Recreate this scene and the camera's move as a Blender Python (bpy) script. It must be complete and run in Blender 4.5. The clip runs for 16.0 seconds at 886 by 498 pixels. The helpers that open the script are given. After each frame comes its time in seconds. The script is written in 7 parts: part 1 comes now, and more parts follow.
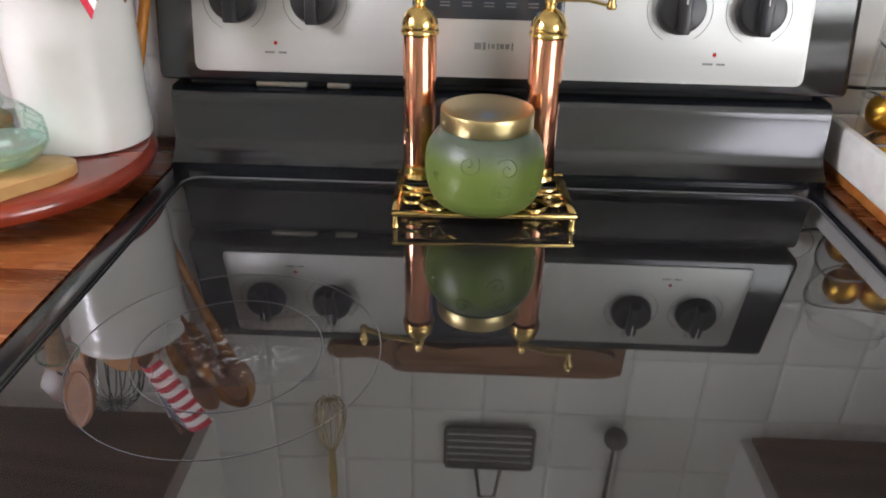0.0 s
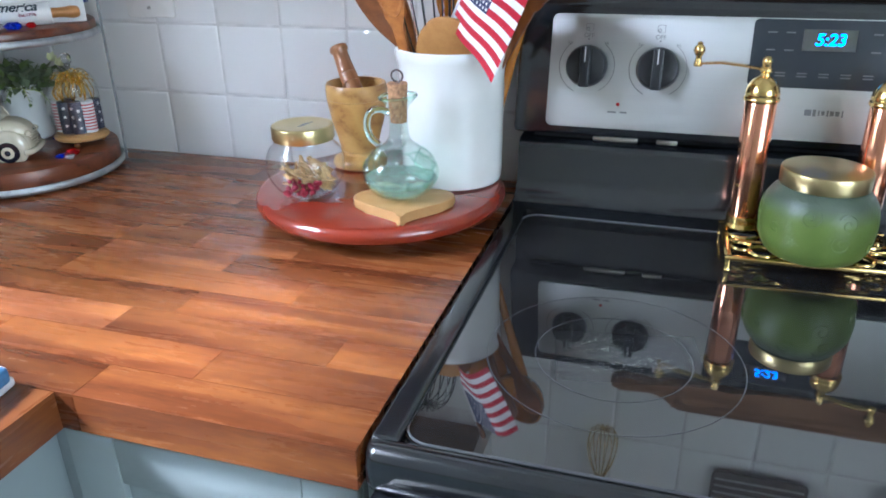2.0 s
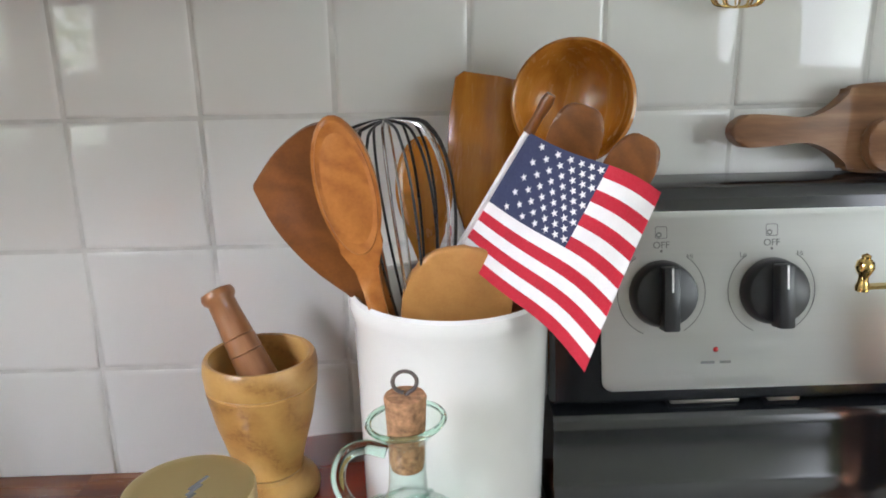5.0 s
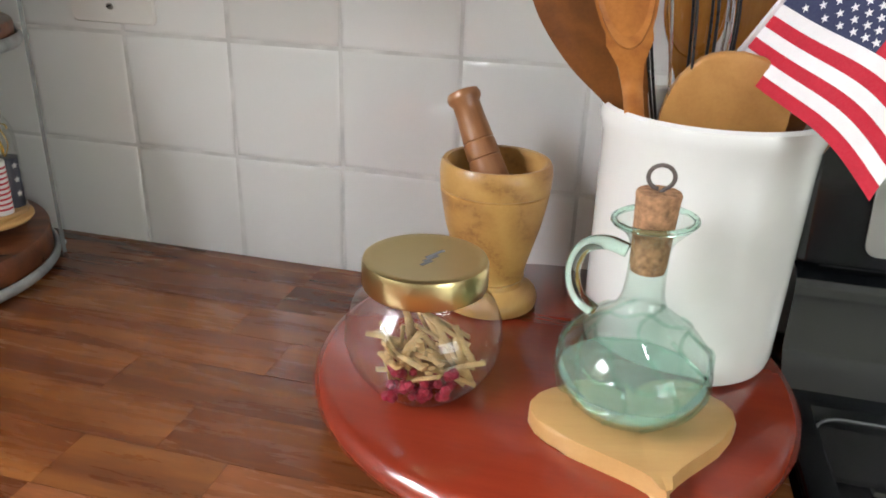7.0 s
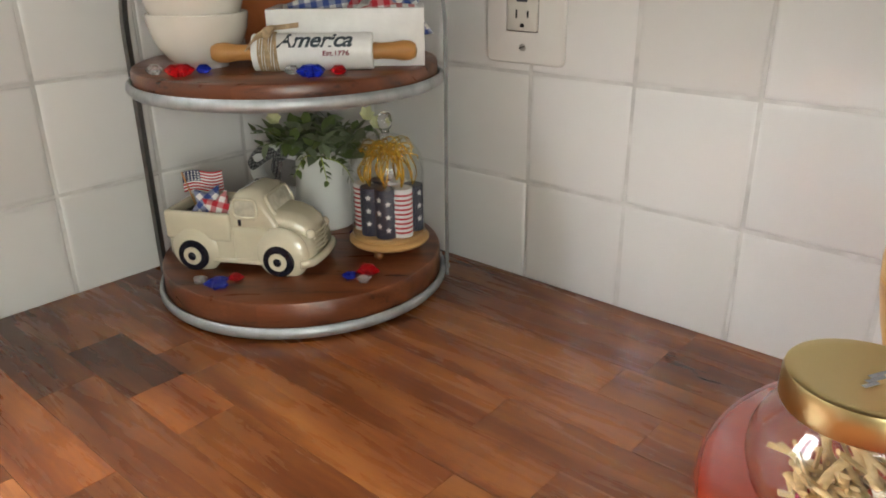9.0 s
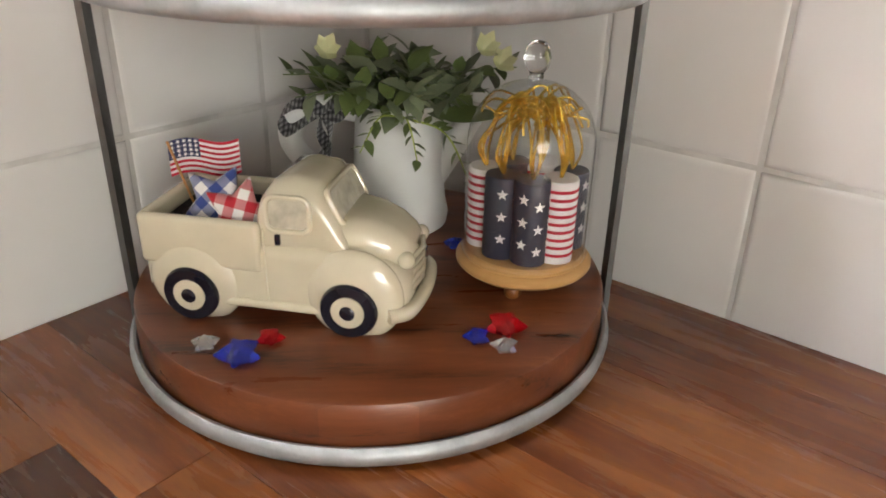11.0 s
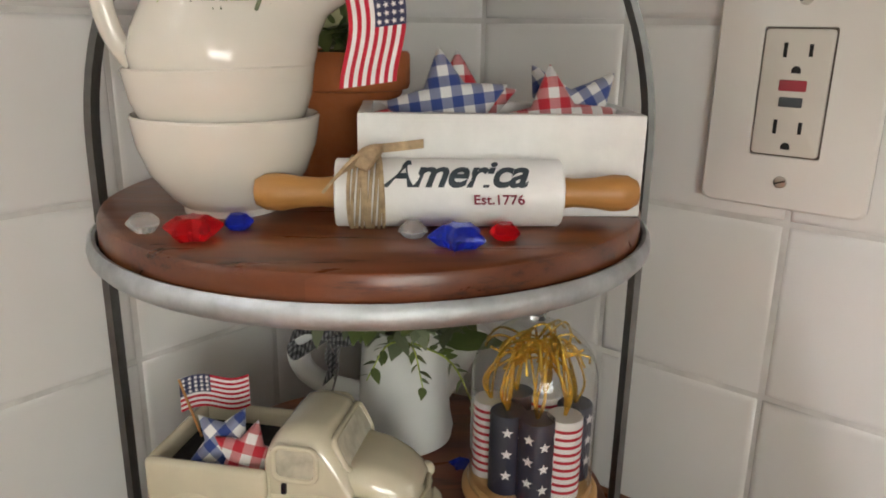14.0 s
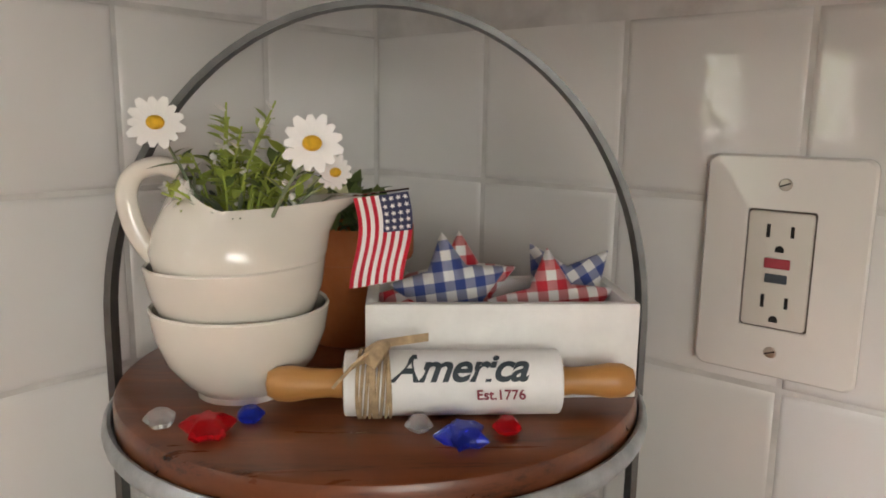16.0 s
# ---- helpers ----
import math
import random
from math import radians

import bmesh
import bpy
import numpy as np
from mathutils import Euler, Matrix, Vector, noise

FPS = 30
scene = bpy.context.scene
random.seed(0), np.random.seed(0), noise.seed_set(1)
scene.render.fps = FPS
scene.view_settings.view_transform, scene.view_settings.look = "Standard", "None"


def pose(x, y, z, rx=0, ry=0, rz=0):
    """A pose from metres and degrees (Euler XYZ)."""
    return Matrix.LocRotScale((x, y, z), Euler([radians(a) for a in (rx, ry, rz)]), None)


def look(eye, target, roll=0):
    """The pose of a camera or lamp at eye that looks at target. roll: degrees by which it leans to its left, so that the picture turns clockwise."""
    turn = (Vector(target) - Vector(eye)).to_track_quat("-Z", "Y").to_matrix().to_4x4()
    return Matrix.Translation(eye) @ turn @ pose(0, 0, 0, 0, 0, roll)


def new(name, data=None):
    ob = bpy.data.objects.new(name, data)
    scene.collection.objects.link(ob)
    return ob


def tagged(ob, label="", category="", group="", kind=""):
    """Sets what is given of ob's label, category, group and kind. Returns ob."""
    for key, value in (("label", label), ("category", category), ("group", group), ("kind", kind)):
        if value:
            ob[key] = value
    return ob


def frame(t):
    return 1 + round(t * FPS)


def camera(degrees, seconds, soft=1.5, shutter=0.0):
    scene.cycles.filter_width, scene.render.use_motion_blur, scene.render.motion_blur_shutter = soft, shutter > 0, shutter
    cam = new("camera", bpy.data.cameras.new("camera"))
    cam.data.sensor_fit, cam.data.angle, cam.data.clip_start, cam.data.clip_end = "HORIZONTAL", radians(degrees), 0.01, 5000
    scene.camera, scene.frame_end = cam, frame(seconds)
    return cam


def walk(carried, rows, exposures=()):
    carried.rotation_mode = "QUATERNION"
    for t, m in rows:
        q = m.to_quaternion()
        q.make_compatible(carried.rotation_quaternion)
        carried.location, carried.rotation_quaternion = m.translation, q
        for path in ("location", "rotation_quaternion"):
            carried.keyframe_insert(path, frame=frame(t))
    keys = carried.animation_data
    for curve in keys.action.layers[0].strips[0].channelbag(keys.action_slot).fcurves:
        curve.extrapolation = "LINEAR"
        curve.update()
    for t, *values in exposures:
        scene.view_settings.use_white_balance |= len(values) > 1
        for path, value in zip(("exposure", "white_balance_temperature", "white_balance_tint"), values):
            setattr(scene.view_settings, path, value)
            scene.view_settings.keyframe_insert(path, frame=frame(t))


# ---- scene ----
cam = camera(61.7, 16.0, soft=1.8)
PATH = [
    (0, (0.356, -0.895, 1.257), (0.305, 0.863, 0.306), 1.2),
    (0.5, (0.404, -0.966, 1.214), (0.212, 0.771, 0.241), 1.1),
    (1, (0.405, -1.019, 1.218), (0.059, 0.682, 0.224), 1.6),
    (1.5, (0.349, -1.038, 1.243), (-0.161, 0.645, 0.291), 0.7),
    (2, (0.209, -1.039, 1.288), (-0.335, 0.702, 0.467), -0.8),
    (2.5, (0.125, -0.998, 1.309), (-0.385, 0.806, 0.612), -1.8),
    (3, (0.062, -0.876, 1.311), (-0.375, 0.982, 0.716), -1.5),
    (3.5, (0.017, -0.747, 1.309), (-0.314, 1.148, 0.761), -0.9),
    (3.7, (-0.012, -0.711, 1.307), (-0.257, 1.199, 0.768), -1.0),
    (5.8, (-0.090, -0.608, 1.306), (-0.005, 1.304, 0.725), -0.8),
    (6, (-0.091, -0.611, 1.297), (-0.067, 1.296, 0.693), -0.3),
    (6.5, (-0.100, -0.613, 1.264), (-0.290, 1.250, 0.562), 1.2),
    (7, (-0.117, -0.625, 1.236), (-0.553, 1.160, 0.446), 2.1),
    (7.5, (-0.138, -0.619, 1.224), (-0.858, 1.044, 0.377), 1.4),
    (8, (-0.156, -0.613, 1.226), (-1.122, 0.905, 0.354), 0.5),
    (8.5, (-0.169, -0.610, 1.237), (-1.292, 0.829, 0.418), -0.2),
    (9, (-0.174, -0.600, 1.250), (-1.398, 0.790, 0.496), -0.6),
    (9.2, (-0.186, -0.586, 1.255), (-1.428, 0.781, 0.490), -0.9),
    (11.3, (-0.484, -0.439, 1.170), (-1.604, 0.967, 0.294), 1.5),
    (11.5, (-0.484, -0.437, 1.175), (-1.613, 0.971, 0.311), 1.5),
    (12, (-0.485, -0.436, 1.185), (-1.632, 0.987, 0.373), 1.5),
    (12.5, (-0.484, -0.438, 1.196), (-1.655, 1.004, 0.453), 1.3),
    (13, (-0.480, -0.440, 1.212), (-1.666, 1.017, 0.525), 1.2),
    (13.5, (-0.481, -0.440, 1.226), (-1.682, 1.030, 0.599), 1.1),
    (14, (-0.481, -0.439, 1.239), (-1.695, 1.046, 0.673), 1.0),
    (14.5, (-0.484, -0.440, 1.251), (-1.708, 1.058, 0.743), 0.9),
    (15, (-0.482, -0.441, 1.265), (-1.717, 1.067, 0.816), 0.8),
    (15.5, (-0.481, -0.445, 1.281), (-1.720, 1.074, 0.882), 0.8),
    (16, (-0.481, -0.445, 1.294), (-1.724, 1.080, 0.936), 0.8),
]
EXPOSURES = [(0.0, 0.5, 6350, 23), (0.5, 0.8, 5850, 13), (1.0, 0.85, 5800, 16), (1.5, 0.72, 5450, 14), (2.0, 0.58, 5150, 13), (2.6, 0.5, 5550, 15), (3.5, 0.42, 5900, 16), (6.0, 0.32, 6150, 14), (9.0, 0.5, 6700, 15), (11.3, 0.95, 6850, 21), (12.5, 0.85, 6800, 20), (14.0, 0.65, 6750, 18), (16.0, 0.52, 6850, 20)]
walk(cam, [(t, look(eye, target, roll)) for t, eye, target, roll in PATH], EXPOSURES)

# ---- plan, in metres ----
COUNTER = 0.923            # worktop height
PITCH = 0.1095             # wall tile pitch
GRID_X, GRID_Z = -0.370, 1.027   # one joint crossing on the back wall
LEFT = -0.915              # face of the left wall
RX0, RX1 = 0.016, 0.764    # range, left and right side
GLASS = 0.929              # cooktop glass, in the range's own heights
GLASS_TOP = 0.922          # the same glass in the room
STAND = (-0.764, -0.147)   # middle of the two-tier stand
STAND_TURN = 43.0

# ---- world and light ----
world = bpy.data.worlds.new("world")
scene.world = world
world.use_nodes = True
wn = world.node_tree
sky = wn.nodes.new("ShaderNodeTexSky")
sky.sky_type = "NISHITA"
sky.sun_disc = False
sky.sun_elevation, sky.sun_rotation = radians(43.8), radians(245)
wn.links.new(sky.outputs[0], wn.nodes["Background"].inputs[0])
wn.nodes["Background"].inputs[1].default_value = 0.1


def area_light(name, eye, target, width, height, watts, color):
    data = bpy.data.lights.new(name, "AREA")
    data.shape, data.size, data.size_y, data.energy, data.color = "RECTANGLE", width, height, watts, color
    ob = new(name, data)
    ob.matrix_world = look(eye, target)
    return ob


area_light("side_window_daylight", (LEFT - 0.62, -1.30, 2.25), (-0.30, -0.55, 0.95), 1.0, 0.9, 105, (0.96, 0.98, 1.0))
# Lamp of an unseen window, assumed from shadows that fall to the left.
area_light("assumed_east_daylight", (2.13, -2.2, 1.55), (0.1, -0.35, 1.05), 1.5, 1.15, 21, (0.93, 0.97, 1.0))
sun = bpy.data.lights.new("sun", "SUN")
sun.energy, sun.angle, sun.color = 6.5, radians(8), (1.0, 0.95, 0.87)
new("sun", sun).matrix_world = look((-0.59, -0.265, 0.62), (0, 0, 0))


# ---- materials ----
def nodes_of(name):
    m = bpy.data.materials.new(name)
    m.use_nodes = True
    t = m.node_tree
    return m, t, t.nodes["Principled BSDF"]


def set_in(b, **kw):
    for k, v in kw.items():
        b.inputs[k.replace("_", " ")].default_value = v


def coords(t, scale=(1, 1, 1), rot=(0, 0, 0), shift=None):
    tc = t.nodes.new("ShaderNodeTexCoord")
    mp = t.nodes.new("ShaderNodeMapping")
    mp.inputs["Scale"].default_value = scale
    mp.inputs["Rotation"].default_value = rot
    t.links.new(tc.outputs["Object"], mp.inputs["Vector"])
    if shift:
        inf = t.nodes.new("ShaderNodeObjectInfo")
        mul = t.nodes.new("ShaderNodeVectorMath")
        mul.operation = "SCALE"
        mul.inputs[0].default_value = shift
        t.links.new(inf.outputs["Random"], mul.inputs["Scale"])
        add = t.nodes.new("ShaderNodeVectorMath")
        t.links.new(tc.outputs["Object"], add.inputs[0])
        t.links.new(mul.outputs[0], add.inputs[1])
        t.links.new(add.outputs[0], mp.inputs["Vector"])
    return mp.outputs["Vector"]


def noise_tex(t, vec, scale, detail=4, rough=0.55, distort=0.0):
    n = t.nodes.new("ShaderNodeTexNoise")
    n.inputs["Scale"].default_value, n.inputs["Detail"].default_value = scale, detail
    n.inputs["Roughness"].default_value, n.inputs["Distortion"].default_value = rough, distort
    t.links.new(vec, n.inputs["Vector"])
    return n.outputs["Fac"]


def ramp(t, fac, stops):
    r = t.nodes.new("ShaderNodeValToRGB")
    e = r.color_ramp.elements
    while len(e) < len(stops):
        e.new(0.5)
    for k, (p, c) in enumerate(stops):
        e[k].position = p
        e[k].color = (*c, 1) if len(c) == 3 else c
    t.links.new(fac, r.inputs["Fac"])
    return r.outputs["Color"]


def mix(t, fac, a, b, mode="MIX"):
    m = t.nodes.new("ShaderNodeMix")
    m.data_type, m.blend_type = "RGBA", mode
    for sock, v in ((m.inputs[0], fac), (m.inputs[6], a), (m.inputs[7], b)):
        if isinstance(v, (int, float)):
            sock.default_value = v
        elif isinstance(v, tuple):
            sock.default_value = (*v, 1)
        else:
            t.links.new(v, sock)
    return m.outputs[2]


def bump(t, b, height, strength, dist=0.001):
    n = t.nodes.new("ShaderNodeBump")
    n.inputs["Strength"].default_value, n.inputs["Distance"].default_value = strength, dist
    t.links.new(height, n.inputs["Height"])
    t.links.new(n.outputs[0], b.inputs["Normal"])


def grey(v):
    return (v, v, v)


def plain(name, color, rough=0.5, metal=0.0, vary=0.12, scale=30.0, bumps=0.0, coat=0.0, bump_scale=None):
    """A painted, ceramic or metal surface with two scales of unevenness."""
    m, t, b = nodes_of(name)
    vec = coords(t)
    big = noise_tex(t, vec, scale)
    fine = noise_tex(t, vec, scale * 9)
    dark = tuple(c * (1 - vary) for c in color)
    light = tuple(min(1, c * (1 + vary * 0.5)) for c in color)
    t.links.new(ramp(t, big, [(0.3, dark), (0.7, light)]), b.inputs["Base Color"])
    dr = 0.04 if metal > 0.95 else 0.15
    r = ramp(t, fine, [(0.3, grey(max(0.02, rough * (1 - dr)))), (0.7, grey(min(1, rough * (1 + dr))))])
    t.links.new(r, b.inputs["Roughness"])
    set_in(b, Metallic=metal, Coat_Weight=coat, Coat_Roughness=0.08)
    if bumps:
        bump(t, b, noise_tex(t, vec, bump_scale or scale * 6), bumps)
    return m


def wood(name, stops, axis=0, scale=1.0, rough=0.4, coat=0.0, vary=0.5, random_tone=False, figure=0.5, stave=0.0):
    """Grain that runs along one axis, with growth-ring figure and pores."""
    m, t, b = nodes_of(name)
    st = [9.0, 9.0, 9.0]
    st[axis] = 1.1
    st = tuple(v * scale for v in st)
    vec = coords(t, st, shift=(7.3, 3.1, 5.7) if random_tone else None)
    warp = noise_tex(t, vec, 0.9, 3, 0.5, 0.6)
    grain = noise_tex(t, vec, 7.0, 6, 0.65, 0.4)
    w = t.nodes.new("ShaderNodeTexWave")
    w.wave_type, w.bands_direction = "BANDS", "DIAGONAL"
    w.inputs["Scale"].default_value, w.inputs["Distortion"].default_value = 1.1, 9.0
    w.inputs["Detail"].default_value, w.inputs["Detail Scale"].default_value = 3.0, 1.4
    t.links.new(vec, w.inputs["Vector"])
    f = mix(t, figure, warp, w.outputs["Fac"])
    fibre = noise_tex(t, coords(t, tuple(v * 5 for v in st), shift=(7.3, 3.1, 5.7) if random_tone else None), 5.0, 4, 0.7)
    f = mix(t, 0.32, f, grain)
    f = mix(t, 0.30, f, fibre)
    col = ramp(t, f, stops)
    if random_tone:
        inf = t.nodes.new("ShaderNodeObjectInfo")
        tone = ramp(t, inf.outputs["Random"], [(0.0, (0.56, 0.51, 0.49)), (0.22, (0.80, 0.78, 0.76)), (0.6, (0.95, 0.94, 0.92)),
                                              (0.9, (1.10, 1.07, 1.0)), (1.0, (1.45, 1.36, 1.2))])
        col = mix(t, 1.0, col, tone, "MULTIPLY")
    if stave:
        sep = t.nodes.new("ShaderNodeSeparateXYZ")
        t.links.new(coords(t, (1 / stave, 1 / stave, 1 / stave)), sep.inputs[0])
        fl_ = t.nodes.new("ShaderNodeMath")
        fl_.operation = "FLOOR"
        t.links.new(sep.outputs[1], fl_.inputs[0])
        wnz = t.nodes.new("ShaderNodeTexWhiteNoise")
        wnz.noise_dimensions = "1D"
        t.links.new(fl_.outputs[0], wnz.inputs["W"])
        col = mix(t, 1.0, col, ramp(t, wnz.outputs["Value"], [(0.0, (0.66, 0.62, 0.60)), (0.5, (1.0, 0.98, 0.95)), (1.0, (1.45, 1.36, 1.25))]), "MULTIPLY")
    t.links.new(col, b.inputs["Base Color"])
    r = ramp(t, grain, [(0.3, grey(rough * 0.8)), (0.75, grey(min(1, rough * 1.25)))])
    t.links.new(r, b.inputs["Roughness"])
    set_in(b, Coat_Weight=coat, Coat_Roughness=0.12)
    bump(t, b, grain, 0.06, 0.0005)
    return m


def thin_glass(name, tint=(0.98, 0.99, 0.99), rough=0.0):
    """Thin clear glass: gloss by angle over a see-through sheet."""
    m, t, b = nodes_of(name)
    t.nodes.remove(b)
    tr = t.nodes.new("ShaderNodeBsdfTransparent")
    tr.inputs[0].default_value = (*tint, 1)
    gl = t.nodes.new("ShaderNodeBsdfGlossy")
    gl.inputs["Roughness"].default_value = rough
    lw = t.nodes.new("ShaderNodeLayerWeight")
    lw.inputs[0].default_value = 0.5
    pw = t.nodes.new("ShaderNodeMath")
    pw.operation, pw.inputs[1].default_value = "POWER", 4.0
    t.links.new(lw.outputs["Facing"], pw.inputs[0])
    fr = t.nodes.new("ShaderNodeMath")
    fr.operation, fr.inputs[1].default_value, fr.inputs[2].default_value = "MULTIPLY_ADD", 0.80, 0.06
    t.links.new(pw.outputs[0], fr.inputs[0])
    mx = t.nodes.new("ShaderNodeMixShader")
    t.links.new(fr.outputs[0], mx.inputs[0])
    t.links.new(tr.outputs[0], mx.inputs[1])
    t.links.new(gl.outputs[0], mx.inputs[2])
    t.links.new(mx.outputs[0], t.nodes["Material Output"].inputs[0])
    return m


def clear(name, color, rough=0.02, ior=1.5, body=1.0):
    m, t, b = nodes_of(name)
    set_in(b, Base_Color=(*color, 1), Roughness=rough, Transmission_Weight=body, IOR=ior)
    return m


def gingham(name, color, check=0.0055, white=(0.78, 0.77, 0.75), axes=(0, 1), turn=0.0):
    """Woven checks: white, half tone and full colour."""
    m, t, b = nodes_of(name)
    vec = coords(t, (1 / check, 1 / check, 1 / check), (0, radians(turn), 0))
    sep = t.nodes.new("ShaderNodeSeparateXYZ")
    t.links.new(vec, sep.inputs[0])
    bands = []
    for a in axes:
        mo = t.nodes.new("ShaderNodeMath")
        mo.operation, mo.inputs[1].default_value = "PINGPONG", 1.0
        t.links.new(sep.outputs[a], mo.inputs[0])
        gt = t.nodes.new("ShaderNodeMath")
        gt.operation, gt.inputs[1].default_value = "GREATER_THAN", 0.5
        t.links.new(mo.outputs[0], gt.inputs[0])
        bands.append(gt.outputs[0])
    add = t.nodes.new("ShaderNodeMath")
    add.operation = "ADD"
    t.links.new(bands[0], add.inputs[0])
    t.links.new(bands[1], add.inputs[1])
    half = t.nodes.new("ShaderNodeMath")
    half.operation, half.inputs[1].default_value = "MULTIPLY", 0.5
    t.links.new(add.outputs[0], half.inputs[0])
    mid = tuple(0.72 * c + 0.25 * w for c, w in zip(color, white))
    r = t.nodes.new("ShaderNodeValToRGB")
    r.color_ramp.interpolation = "CONSTANT"
    e = r.color_ramp.elements
    e.new(0.5)
    for k, (p, c) in enumerate(((0.0, white), (0.3, mid), (0.8, color))):
        e[k].position, e[k].color = p, (*c, 1)
    t.links.new(half.outputs[0], r.inputs[0])
    t.links.new(r.outputs[0], b.inputs["Base Color"])
    set_in(b, Roughness=0.85, Sheen_Weight=0.2)
    bump(t, b, noise_tex(t, vec, 6.0), 0.3, 0.0004)
    return m


def glowing(name, color, strength):
    m, t, b = nodes_of(name)
    set_in(b, Base_Color=(0, 0, 0, 1), Emission_Color=(*color, 1), Emission_Strength=strength)
    return m


def brushed(name, color, axis=0, rough=0.3):
    m, t, b = nodes_of(name)
    st = [400.0, 400.0, 400.0]
    st[axis] = 3.0
    vec = coords(t, tuple(st))
    n = noise_tex(t, vec, 1.0, 3)
    t.links.new(ramp(t, n, [(0.3, tuple(c * 0.93 for c in color)), (0.7, color)]), b.inputs["Base Color"])
    t.links.new(ramp(t, n, [(0.3, grey(rough * 0.85)), (0.7, grey(rough * 1.2))]), b.inputs["Roughness"])
    set_in(b, Metallic=1.0)
    bump(t, b, n, 0.04, 0.0003)
    return m


def tile_glaze():
    m, t, b = nodes_of("white_tile_glaze")
    vec = coords(t, shift=(3.0, 5.0, 7.0))
    inf = t.nodes.new("ShaderNodeObjectInfo")
    tone = ramp(t, inf.outputs["Random"], [(0.0, (0.70, 0.69, 0.665)), (1.0, (0.78, 0.775, 0.755))])
    big = ramp(t, noise_tex(t, vec, 9.0), [(0.3, grey(0.965)), (0.7, grey(1.0))])
    t.links.new(mix(t, 1.0, tone, big, "MULTIPLY"), b.inputs["Base Color"])
    set_in(b, Roughness=0.05, Specular_IOR_Level=0.6)
    bump(t, b, noise_tex(t, vec, 14.0, 2), 0.11, 0.0009)
    return m


def frosted_wax():
    """Green wax behind frosted glass; the empty shoulder above the wax stays grey."""
    m, t, b = nodes_of("green_frosted_glass")
    vec = coords(t)
    sep = t.nodes.new("ShaderNodeSeparateXYZ")
    t.links.new(vec, sep.inputs[0])
    hgt = t.nodes.new("ShaderNodeMapRange")
    hgt.inputs["From Min"].default_value, hgt.inputs["From Max"].default_value = 0.052, 0.070
    t.links.new(sep.outputs[2], hgt.inputs["Value"])
    wax = ramp(t, noise_tex(t, vec, 25.0), [(0.3, (0.110, 0.160, 0.030)), (0.7, (0.140, 0.195, 0.040))])
    t.links.new(mix(t, hgt.outputs[0], wax, (0.085, 0.110, 0.075)), b.inputs["Base Color"])
    set_in(b, Roughness=0.36)
    bump(t, b, noise_tex(t, vec, 90.0, 2, 0.5, 2.5), 0.3, 0.0016)
    return m


